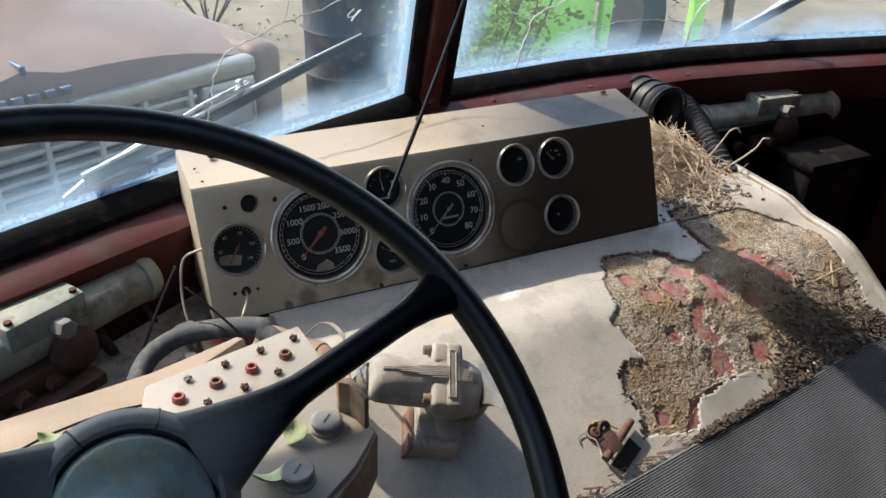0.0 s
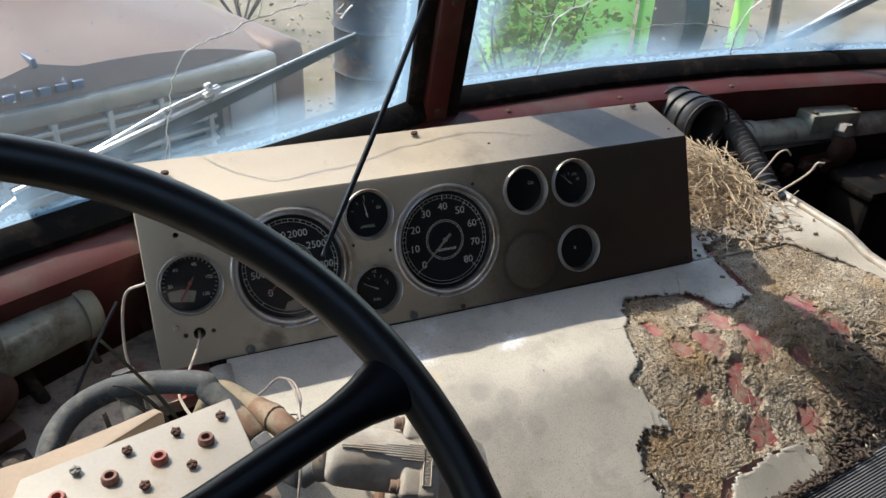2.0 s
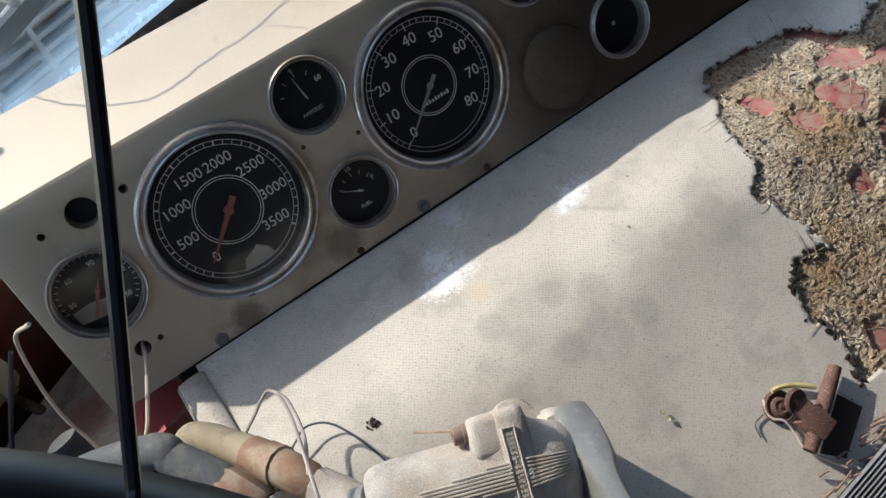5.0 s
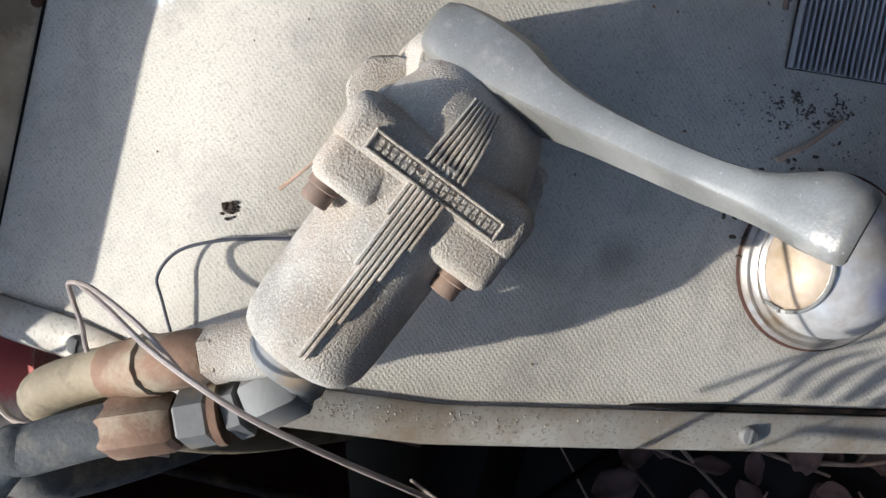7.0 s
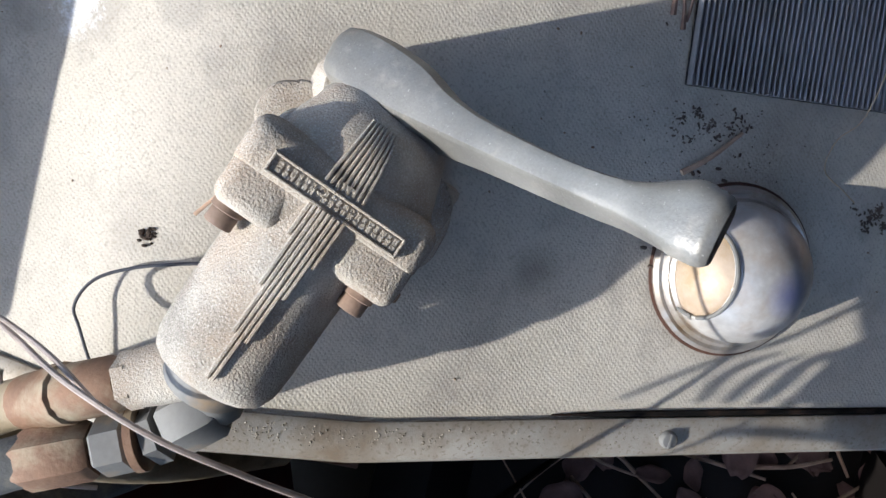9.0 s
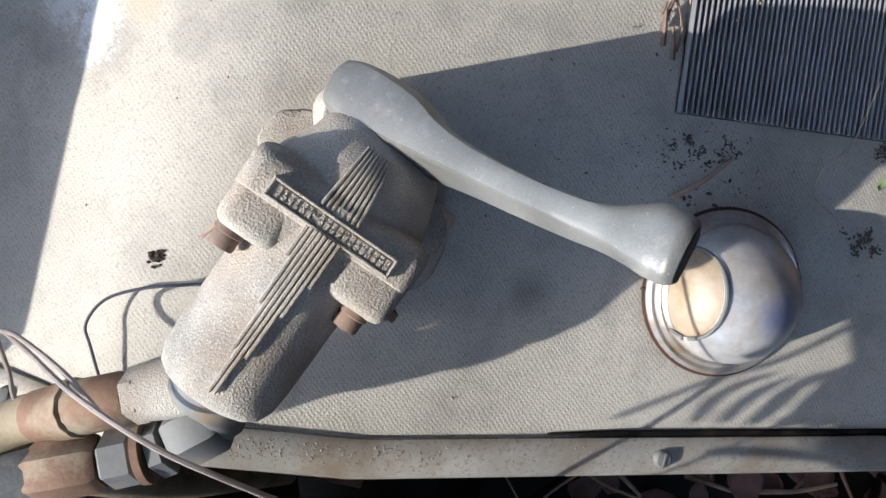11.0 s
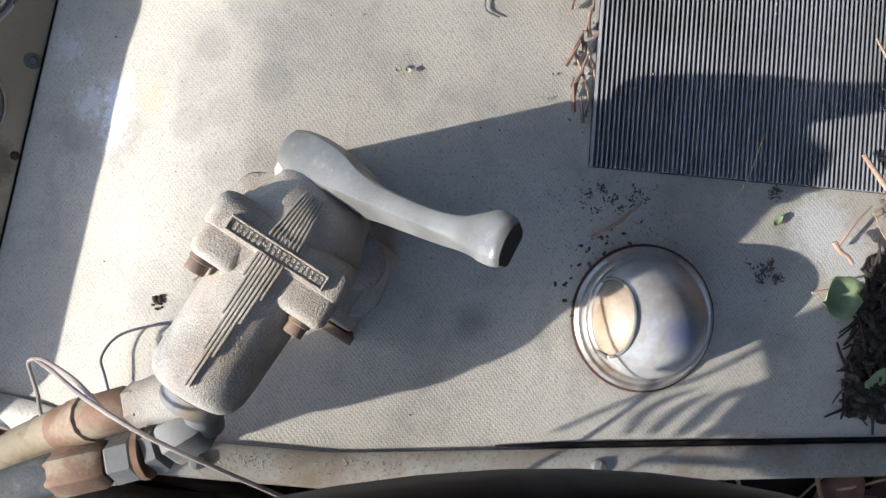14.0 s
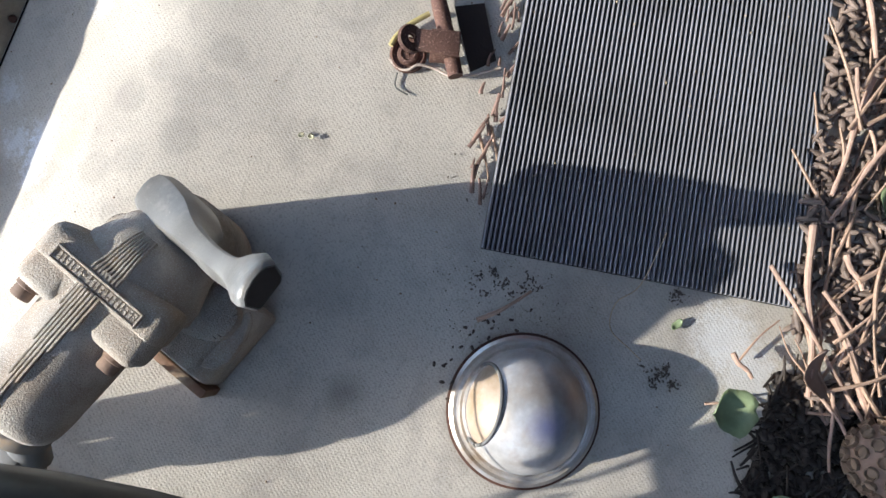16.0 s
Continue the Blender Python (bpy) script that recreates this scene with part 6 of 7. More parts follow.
bm = B(); lathe(bm, [(0.0115, 0), (0.0115, 0.0024), (0.0100, 0.0034), (0.0088, 0.0016), (0.0070, 0.0016), (0.0062, 0.0042), (0.0045, 0.0048), (0.0038, 0.0040), (0.0012, 0.0040), (0.0010, 0.0056), (0, 0.0056)], 28); part("washer", bm, LATCHRUST, latch)
bm = B(); tube(bm, [on_latch(0.427, -0.1713, 0.008), on_latch(0.410, -0.1813, 0.0082), on_latch(0.392, -0.1919, 0.008), on_latch(0.373, -0.2031, 0.008)], [0.0046, 0.0052, 0.0052, 0.0048], 18); part("pin", bm, LATCHRUST, latch)
a, b = on_latch(0.3835, -0.1705, 0.0), on_latch(0.391, -0.201, 0.0)
run = (b - a).normalized()
across = Vector((-run.y, run.x, 0))
TAB_M = Matrix(((*run, 0), (*across, 0), (0, 0, 1, 0), (0, 0, 0, 1))).to_3x3().transposed().to_4x4()
bm = box(B(), 0.002, 0.030, -0.0068, 0.0068, 0.0135, 0.0175, 0.001, Matrix.Translation(a) @ TAB_M); part("tab", bm, LATCHRUST, latch)
for q in (-1, 1):
    bm = box(B(), 0.012, 0.030, q * 0.0068 - 0.0012, q * 0.0068 + 0.0012, 0.0005, 0.0165, 0.0006, Matrix.Translation(a) @ TAB_M); part("cheek", bm, LATCHRUST, latch)
bm = B(); lathe(bm, [(0.0030, -0.002), (0.0082, -0.002), (0.0092, 0.0), (0.0082, 0.002), (0.0030, 0.002), (0.0028, 0.0)], 24, Matrix.Translation(a + Vector((0, 0, 0.0165))) @ Matrix.Rotation(radians(28), 4, across), caps=False); part("eye", bm, LATCHRUST, latch, "flat rusty ring at the end of the tab")
# shadow of the standing tab, laid down as a thin near-black plate
bm = B(); loft(bm, [[on_latch(x, y, h) for x, y in ((0.3937, -0.2235), (0.3814, -0.2105), (0.4186, -0.1880), (0.4270, -0.2050))] for h in (0.0002, 0.0018)]); part("shadow_plate", bm, surf("shadow_brown", (0.028, 0.018, 0.015), 0.8, vary=0.4, big=60, fine=400, bump=0.4), latch, "near-black flat plate in place of the tab's shadow")
bm = B(); tube(bm, smooth_path([on_latch(x, y, h) for x, y, h in ((0.3725, -0.1600, 0.002), (0.3685, -0.1670, 0.002), (0.3690, -0.1735, 0.003), (0.3740, -0.1790, 0.004), (0.3755, -0.1892, 0.002), (0.3745, -0.2008, 0.0015), (0.3802, -0.2139, 0.003), (0.3894, -0.2278, 0.003))], 6), 0.0009, 7); part("wire", bm, PALEWIRE, latch, "thin pale wire looped round the washer")
bm = B(); tube(bm, smooth_path([on_latch(0.3659, -0.1675, 0.001), on_latch(0.3569, -0.1694, 0.0008), on_latch(0.3543, -0.1784, 0.0008)], 6), 0.0005, 6); part("wire_end", bm, GREYHOSE, latch)
bm = B(); tube(bm, smooth_path([on_latch(x, y, 0.004) for x, y in ((0.3800, -0.1585), (0.3870, -0.1600), (0.3966, -0.1650), (0.4078, -0.1745))], 6), 0.0018, 8); part("yellow_cord", bm, surf("old_yellow_cord", (0.40, 0.34, 0.15), 0.8, vary=0.3, big=90), latch, "faded yellow cord")

# ---- dirt and debris ----
rng = random.Random(7)


def pods(name, spots, mat, label, size=0.004, slim=0.4):
    bm = B()
    for p, nrm_ in spots:
        L = size * rng.uniform(0.7, 1.4)
        m = Matrix.Translation(p) @ Matrix.Rotation(rng.uniform(0, 6.28), 4, "Z") @ Matrix.Rotation(rng.uniform(-0.5, 0.5), 4, "Y")
        lathe(bm, [(L * slim * 0.4, -L), (L * slim * 0.86, -L * 0.72), (L * slim, 0), (L * slim * 0.86, L * 0.72), (L * slim * 0.4, L)], 8, m @ Matrix.Rotation(radians(90), 4, "Y"))
    return tagged(part(name, bm, mat), label, "debris", kind="stuff")


spots = []
for k in range(1300):      # heap above the mat's upper edge
    x = rng.uniform(0.50, 0.89)
    edge_d = 0.25 - (x - 0.276) * 0.1335
    w = 0.012 + 0.05 * max(0, min(1, (x - 0.6) / 0.15)) * math.exp(-((x - 0.76) / 0.09) ** 2)
    d = edge_d - abs(rng.gauss(0, 1)) * w * (0.3 if x < 0.66 else 1.0)
    spots.append((on_slope(x, d, 0.003 + rng.uniform(0, 0.007) * max(0, 1 - (edge_d - d) / 0.05)), None))
pods("seed_pods", spots, DEBRIS, "dark dry seed pods heaped against the mat", 0.0042, 0.34)
spots = []
for k in range(2100):     # heap along the mat's lower edge
    x = rng.uniform(0.16, 0.70)
    d = 0.442 + (x - 0.302) * -0.1335 + abs(rng.gauss(0, 1)) * 0.05 + (0.03 if x < 0.29 else 0.0) - 0.03 * max(0, min(1, (0.27 - x) / 0.05))
    if x < 0.245 or (x < 0.29 and d < 0.425):
        continue
    spots.append((on_slope(x, d, 0.003 + rng.uniform(0, 0.007)), None))
pods("seed_pods", spots, surf("grey_brown_pods", (0.175, 0.132, 0.108), 0.7, vary=0.7, big=70, fine=500, bump=0.3), "grey-brown seed pods along the mat's edge", 0.0052, 0.30)
CLUMPS = ((0.2624, 0.2546, 5), (0.2652, 0.263, 9), (0.2624, 0.271, 9), (0.269, 0.2849, 6), (0.262, 0.2847, 7), (0.2524, 0.261, 4), (0.2564, 0.2767, 5), (0.2646, 0.2919, 5), (0.2552, 0.253, 3), (0.2381, 0.3768, 16), (0.2432, 0.3806, 16), (0.2351, 0.3857, 14), (0.232, 0.3748, 8), (0.2903, 0.3751, 10), (0.287, 0.3726, 10), (0.2409, 0.3663, 4), (0.2353, 0.2763, 1))
pods("crumbs", [(on_slope(x + rng.gauss(0, 0.0019), d + rng.gauss(0, 0.0019), 0.0006), None) for x, d, n_ in CLUMPS for _ in range(2 * n_)]
     + [(on_slope(rng.uniform(0.30, 0.55), 0.245 - rng.uniform(0, 0.03), 0.0015), None) for _ in range(25)], surf("brown_crumbs", (0.10, 0.078, 0.062), 0.9, vary=0.5, big=90), "dark crumbs of dirt on the cover", 0.0008, 0.5)
pods("dust_grains", [(on_slope(rng.gauss(0.256, 0.016), rng.gauss(0.275, 0.03), 0.0003), None) for _ in range(120)], DEBRIS, "fine dark dirt on the cover", 0.0004, 0.7)
pods("crumbs", [(on_slope(0.193 + r_ * math.cos(a_), 0.305 + r_ * math.sin(a_), 0.0012), None) for r_, a_ in ((rng.uniform(0.044, 0.060), rng.gauss(-0.9, 0.45)) for _ in range(26))], DEBRIS, "dark dirt crumbs round the dome lamp", 0.0012, 0.6)
pods("dust_grains", [(cover_at(rng.uniform(0.1, 0.6), rng.uniform(0.0, 0.5), 0.0006), None) for _ in range(60)], RUST, "small grains of dirt on the cover", 0.0006, 0.7)
pods("dust_grains", [(cover_at(left_edge(q) - rng.uniform(0.0, 0.011), q, 0.0044), None) for q in (rng.triangular(0.12, 0.40, 0.15) for _ in range(240))], surf("pale_grit", (0.30, 0.27, 0.225), 0.9, vary=0.5, big=200), "pale grit lying on the edging strip", 0.00045, 0.75)
pods("dust_grains", [(MAT_M @ Vector((rng.uniform(0.0, 0.3), rng.uniform(-0.19, 0), 0.0058)), None) for _ in range(30)], STRAW, "pale grains on the mat", 0.0006, 0.7)


def twigs(name, spans, mat, label, r=0.0014):
    bm = B()
    for a, b in spans:
        a, b = Vector(a), Vector(b)
        mid = (a + b) / 2 + Vector((rng.uniform(-1, 1), rng.uniform(-1, 1), rng.uniform(0, 1))) * (b - a).length * 0.06
        q = r * rng.uniform(0.6, 1.4)
        tube(bm, smooth_path([a, mid, b], 4), [q * (1 - 0.06 * i) for i in range(9)], 6)
    return tagged(part(name, bm, mat), label, "twigs", kind="stuff")


TWIG = surf("dry_twig", (0.38, 0.26, 0.19), 0.8, vary=0.4, big=60, fine=300, bump=0.3)
DARKTWIG = surf("dark_twig", (0.035, 0.026, 0.02), 0.8, vary=0.4, big=60, fine=300, bump=0.3)
span = []
for k in range(170):
    x, d = rng.uniform(0.24, 0.65), 0.455 + abs(rng.gauss(0, 0.035))
    d -= (x - 0.30) * 0.10
    a = rng.gauss(0.15, 0.5)
    L = rng.uniform(0.02, 0.08)
    h = rng.uniform(0.004, 0.016)
    span.append((on_slope(x, d, h), on_slope(x + L * math.cos(a), d + L * math.sin(a), h + rng.uniform(-0.003, 0.006))))
STICK = surf("pinkish_stick", (0.44, 0.30, 0.235), 0.85, vary=0.4, big=60, fine=500, bump=0.4, depth=0.0006)
for x, d, x1, d1, r in ((0.322, 0.42, 0.25, 0.497, 0.0021), (0.354, 0.439, 0.253, 0.462, 0.003), (0.304, 0.465, 0.247, 0.506, 0.0034), (0.317, 0.455, 0.279, 0.504, 0.002), (0.264, 0.412, 0.253, 0.427, 0.0022), (0.23, 0.404, 0.238, 0.424, 0.0011), (0.343, 0.463, 0.325, 0.478, 0.0026), (0.457, 0.452, 0.376, 0.445, 0.0026), (0.417, 0.47, 0.36, 0.448, 0.0024), (0.46, 0.44, 0.40, 0.468, 0.0018), (0.55, 0.42, 0.47, 0.45, 0.003), (0.262, 0.475, 0.215, 0.485, 0.0016), (0.255, 0.47, 0.225, 0.505, 0.0015)):
    a, b = on_slope(x, d, 0.013), on_slope(x1, d1, 0.013)
    sag = Vector((rng.uniform(-1, 1), rng.uniform(-1, 1), 0.4)) * 0.003 * min(1.0, (b - a).length / 0.06)
    pts = smooth_path([a, a.lerp(b, 0.35) + sag, a.lerp(b, 0.7) - sag * 0.6, b], 4)
    tagged(part("dry_stick", tube(B(), pts, [r * 0.72 * (1.1 - 0.03 * q) * (1 + 0.12 * math.sin(q * 2.1 + x * 90)) for q in range(len(pts))], 8), STICK), "dry pinkish-brown stick lying on the seed heap", "stick", group="sticks on the heap")
twigs("dry_twigs", span, TWIG, "dry brown twigs lying on the seed heap", 0.0013)
span = []
for k in range(170):
    x, d = rng.uniform(0.165, 0.26), 0.44 + abs(rng.gauss(0, 0.04))
    a, L, h = rng.uniform(0, 6.28), rng.uniform(0.006, 0.024), rng.uniform(0.002, 0.005)
    span.append((on_slope(x, d, h), on_slope(x + L * math.cos(a), d + L * math.sin(a), h + rng.uniform(-0.001, 0.006))))
twigs("dark_twigs", span, DARKTWIG, "dark broken twigs and stalks in the dirt", 0.0011)
span = []
for k in range(45):
    x = rng.uniform(0.30, 0.5)
    d = 0.25 - (x - 0.276) * 0.1335 - rng.uniform(0.0, 0.018)
    a, L = rng.uniform(-0.8, 0.8), rng.uniform(0.005, 0.022)
    span.append((on_slope(x, d, 0.003), on_slope(x + L * math.cos(a), d + L * math.sin(a) * 0.5, 0.006)))
twigs("dry_twigs", span, surf("pinkish_bits", (0.21, 0.135, 0.11), 0.85, vary=0.5, big=60, fine=400, bump=0.4), "short pinkish twig bits along the mat's upper edge", 0.0013)
twigs("dry_twigs", [(on_slope(0.235, 0.262, 0.003), on_slope(0.262, 0.288, 0.004)), (on_slope(0.345, 0.228, 0.002), on_slope(0.318, 0.243, 0.003)), (on_slope(0.352, 0.233, 0.003), on_slope(0.325, 0.247, 0.003)), (cover_at(0.162, 0.145, 0.018), cover_at(0.186, 0.16, 0.03)), (on_slope(0.262, 0.42, 0.005), on_slope(0.293, 0.437, 0.006))], TWIG, "short dry sticks on the cover", 0.0016)
bm = B()
tube(bm, smooth_path([on_slope(0.321, 0.355, 0.010), on_slope(0.2857, 0.3486, 0.010), on_slope(0.271, 0.338, 0.0085), on_slope(0.2557, 0.3406, 0.002), on_slope(0.2479, 0.355, 0.0015), on_slope(0.2435, 0.364, 0.001)], 6), 0.0004, 5)
tagged(part("thread", bm, STRAW), "pale loose thread over the mat's edge", "thread")

pods("dark_soil", [(on_slope(rng.uniform(0.16, 0.262), 0.445 + abs(rng.gauss(0, 0.045)), rng.uniform(0.001, 0.006)), None) for _ in range(900)], surf("black_soil", (0.03, 0.024, 0.02), 0.9, vary=0.7, big=120, fine=600, bump=0.5), "black crumbled dirt beside the seed heap", 0.0032, 0.6)
leaf("green_leaf", Matrix.Translation(on_slope(0.236, 0.432, 0.012)) @ SLOPE_M.to_3x3().to_4x4() @ pose(0, 0, 0, 8, -10, 20), 0.028, 0.03, LEAF, "fresh green leaf on the dirt", 0.5)
leaf("green_leaf", Matrix.Translation(on_slope(0.185, 0.452, 0.005)) @ SLOPE_M.to_3x3().to_4x4() @ pose(0, 0, 0, 10, 30, 200), 0.03, 0.017, LEAF, "fresh green leaf on the dirt", 0.6)
leaf("green_leaf", Matrix.Translation(on_slope(0.372, 0.478, 0.012)) @ SLOPE_M.to_3x3().to_4x4() @ pose(0, 0, 0, 0, 15, 250), 0.03, 0.024, LEAF, "fresh green leaf on the dirt", 0.5)
leaf("dead_leaf", Matrix.Translation(on_slope(0.255, 0.462, 0.01)) @ SLOPE_M.to_3x3().to_4x4() @ pose(0, 0, 0, 20, 30, 300), 0.03, 0.018, BROWNLEAF, "curled brown dead leaf on the dirt", 1.2)
leaf("small_leaf", Matrix.Translation(on_slope(0.2745, 0.381, 0.001)) @ SLOPE_M.to_3x3().to_4x4() @ pose(0, 0, 0, 0, 10, 60), 0.009, 0.005, LEAF, "tiny green leaf on the cover", 0.6)
DRYCURL = surf("dried_leaf_curl", (0.36, 0.35, 0.24), 0.8, vary=0.4, big=300, fine=900, bump=0.3)
for q in range(2):
    leaf("small_leaf", Matrix.Translation(on_slope(0.310, 0.126 + 0.003 * q, 0.001)) @ SLOPE_M.to_3x3().to_4x4() @ pose(0, 0, 0, 8, 12, 60 + 120 * q), 0.0042, 0.0036, DRYCURL, "tiny dried pale leaf curl on the cover", 0.8)
bm = B()
for q in range(26):
    blob(bm, on_slope(0.145 + rng.gauss(0, 0.0021), 0.017 + rng.gauss(0, 0.0021), -0.0045), (rng.uniform(0.0006, 0.0018), rng.uniform(0.0006, 0.0018), 0.0013), 1)
tagged(part("mud_spot", bm, DEBRIS), "small dark clod on the cover", "debris")
# cone
bm = B()
CM = Matrix.Translation(on_slope(0.232, 0.515, 0.022)) @ SLOPE_M.to_3x3().to_4x4()
cone = thing("seed_cone", CM, "brown open seed cone lying in the dirt", "seed cone")
bm = B(); blob(bm, (0, 0, 0), (0.022, 0.026, 0.02), 3); part("core", bm, BROWNLEAF, cone)
proto = None
for k in range(70):
    z = 1 - 2 * (k + 0.5) / 70
    a = k * 2.39996
    d = Vector((math.sqrt(1 - z * z) * math.cos(a), math.sqrt(1 - z * z) * math.sin(a), z))
    m = Matrix.Translation(Vector((d.x * 0.022, d.y * 0.026, d.z * 0.02))) @ d.to_track_quat("Z", "Y").to_matrix().to_4x4()
    if proto is None:
        proto = part("scale", lathe(B(), [(0.0038, 0.0), (0.0042, 0.003), (0.0034, 0.0034), (0.003, 0.001), (0.0, 0.001)], 8), surf("cone_scale", (0.26, 0.18, 0.12), 0.8, vary=0.3, big=60), cone, m=m)
    else:
        again(proto, cone, m)

# straw nest beside the dashboard box
bm = B()
for k in range(1700):
    x, y = rng.gauss(0.80, 0.05), rng.gauss(0.165, 0.05)
    if not (0.672 < x < 0.9 and 0.02 < y < 0.27):
        continue
    h = 1.608 + 0.055 * math.exp(-((x - 0.80) / 0.07) ** 2 - ((y - 0.18) / 0.07) ** 2) * rng.random()
    a, L = rng.gauss(2.4, 1.0), rng.uniform(0.02, 0.085)
    p, q = Vector((x, y, h)), Vector((x + L * math.cos(a), y + L * math.sin(a), h + rng.uniform(-0.01, 0.018)))
    q.z = max(q.z, 1.607)
    tube(bm, [p, (p + q) / 2 + Vector((0, 0, rng.uniform(0, 0.008))), q], rng.uniform(0.0003, 0.0008), 5)
tagged(part("straw_nest", bm, STRAW), "heap of dry straw beside the dashboard box", "straw", kind="stuff")
wire("bent_wire", [(0.86, 0.13, 1.625), (0.882, 0.128, 1.652), (0.893, 0.125, 1.672), (0.905, 0.122, 1.676), (0.913, 0.12, 1.668)], 0.0014, PALEWIRE, "pale bent wire sticking out of the straw")
wire("bent_wire", [(0.87, 0.10, 1.615), (0.90, 0.095, 1.632), (0.922, 0.088, 1.652), (0.93, 0.085, 1.668), (0.94, 0.082, 1.668)], 0.0016, PALEWIRE, "pale bent wire sticking out of the straw")
pods("gravel_bits", [(Vector((rng.gauss(0.77, 0.05), rng.gauss(0.075, 0.04), 1.606)), None) for _ in range(520)], surf("grit", (0.25, 0.20, 0.15), 0.9, vary=0.5, big=90), "grit and dirt crumbs beside the straw", 0.0028, 0.6)
span = []
for k in range(1000):
    x, s = rng.uniform(0.45, 0.88), rng.uniform(-0.03, 0.29)
    if inside(x, s, TEAR):
        a, L = rng.uniform(0, 6.28), rng.uniform(0.008, 0.03)
        span.append((cover_at(x, s, 0.0), cover_at(x + L * math.cos(a), s + L * math.sin(a), rng.uniform(0, 0.006))))
twigs("felt_fibres", span, FELT, "loose brown fibres in the torn felt", 0.00035)
LUMPS = [(x, q) for x, q in ((rng.uniform(0.44, 0.89), rng.uniform(-0.03, 0.3)) for _ in range(3000)) if inside(x, q, TEAR) and noise.noise(Vector((x * 45, q * 45, 2))) > -0.05 and all(math.hypot(x - a, q - b) > r * 1.15 for a, b, r in BARE)]
pods("felt_crumbs", [(cover_at(x, q, rng.uniform(-0.003, 0.0015)), None) for x, q in LUMPS[::2]], FELT, "crumbled brown felt in the tear", 0.0022, 0.2)
pods("felt_crumbs", [(cover_at(x, q, rng.uniform(-0.003, 0.0015)), None) for x, q in LUMPS[1::8]], CHAR, "dark crumbs in the torn felt", 0.0018, 0.25)
pods("felt_crumbs", [(cover_at(x, q, rng.uniform(-0.003, 0.0015)), None) for x, q in LUMPS[3::4]], surf("grey_felt_crumb", (0.42, 0.38, 0.31), 0.95, vary=0.3, big=80), "greyish felt crumbs in the tear", 0.0022, 0.2)
twigs("straw_bits", [(on_slope(a, b, 0.002), on_slope(c, d, 0.005)) for a, b, c, d in ((0.812, 0.047, 0.853, 0.0735), (0.860, 0.0475, 0.836, 0.082), (0.804, 0.069, 0.893, 0.060), (0.786, 0.1265, 0.838, 0.135))], STRAW, "orange-yellow straw bits on the torn felt", 0.0013)

# unseen dry weed under the switch box, blades set sunward to cast shadows
weed = thing("dry_weed", Matrix(), "unseen dry weed with narrow blades, added to cast shadows on the engine cover", "weed")
WEED = surf("dry_weed_blade", (0.010, 0.009, 0.006), 0.9, spec=0.1, vary=0.3, big=40)
bm = B(); tube(bm, smooth_path([(0.0, -0.30, 0.972), (-0.01, -0.28, 1.2), (-0.005, -0.25, 1.5), (-0.014, -0.225, 1.61)], 6), 0.0028, 7); part("stem", bm, WEED, weed)
BLADES = ((((0.1145, 0.265), (0.1291, 0.2871), (0.1485, 0.3183), (0.1656, 0.3512), (0.2022, 0.3996)), 0.0011),
          (((0.1208, 0.3099), (0.1338, 0.3161), (0.1459, 0.3295), (0.1575, 0.3503)), 0.0016), (((0.1239, 0.3261), (0.1348, 0.3331), (0.1455, 0.3436), (0.1577, 0.361)), 0.0020),
          (((0.1261, 0.3429), (0.1396, 0.3544), (0.1488, 0.3603), (0.1635, 0.3771)), 0.0026), (((0.1289, 0.358), (0.1364, 0.3717), (0.1473, 0.3771), (0.1738, 0.3955)), 0.0034),
          (((0.1315, 0.377), (0.1441, 0.3947), (0.1642, 0.4131)), 0.0040), (((0.134, 0.40), (0.152, 0.42), (0.170, 0.435)), 0.0040), (((0.112, 0.33), (0.118, 0.36), (0.122, 0.40), (0.124, 0.45)), 0.0022))
for k, (line, half) in enumerate(BLADES):
    pts = smooth_path([on_slope(x, d) + TO_SUN * (0.385 + 0.006 * (k % 3)) for x, d in line], 6)
    rows_, bm = [], B()
    for q, p in enumerate(pts):
        u_ = q / (len(pts) - 1)
        side = (pts[min(q + 1, len(pts) - 1)] - pts[max(q - 1, 0)]).cross(TO_SUN).normalized()
        w = half * (math.sin(math.pi * (0.15 + 0.82 * u_)) ** 0.6 if k else 1.0) + 0.0003
        rows_.append([bm.verts.new(p + side * w * u + TO_SUN * 0.0008 * abs(u)) for u in (-1, 0, 1)])
    skin(bm, rows_, closed=False, caps=False)
    so = part("blade", bm, WEED, weed).modifiers.new("thick", "SOLIDIFY"); so.thickness = 0.0003
bm = B(); tube(bm, [Vector((-0.014, -0.225, 1.61)), on_slope(0.135, 0.37) + TO_SUN * 0.385, on_slope(0.128, 0.385) + TO_SUN * 0.385, on_slope(0.125, 0.43) + TO_SUN * 0.385], 0.0008, 6); part("stalk", bm, WEED, weed)

# litter on the cab floor beside the cover
DARKLEAF = surf("dark_dead_leaf", (0.15, 0.085, 0.072), 0.8, vary=0.4, big=60, fine=400, bump=0.3)
for k in range(70):
    x, y = rng.uniform(-0.25, 0.10), rng.uniform(-0.70, -0.25)
    leaf("floor_leaf", pose(x, y, 0.975 + rng.uniform(0, 0.03), rng.uniform(-30, 30), rng.uniform(-30, 30), rng.uniform(0, 360)), rng.uniform(0.03, 0.06), rng.uniform(0.02, 0.04), DARKLEAF, "dark dead leaf in the litter on the cab floor", 0.8)
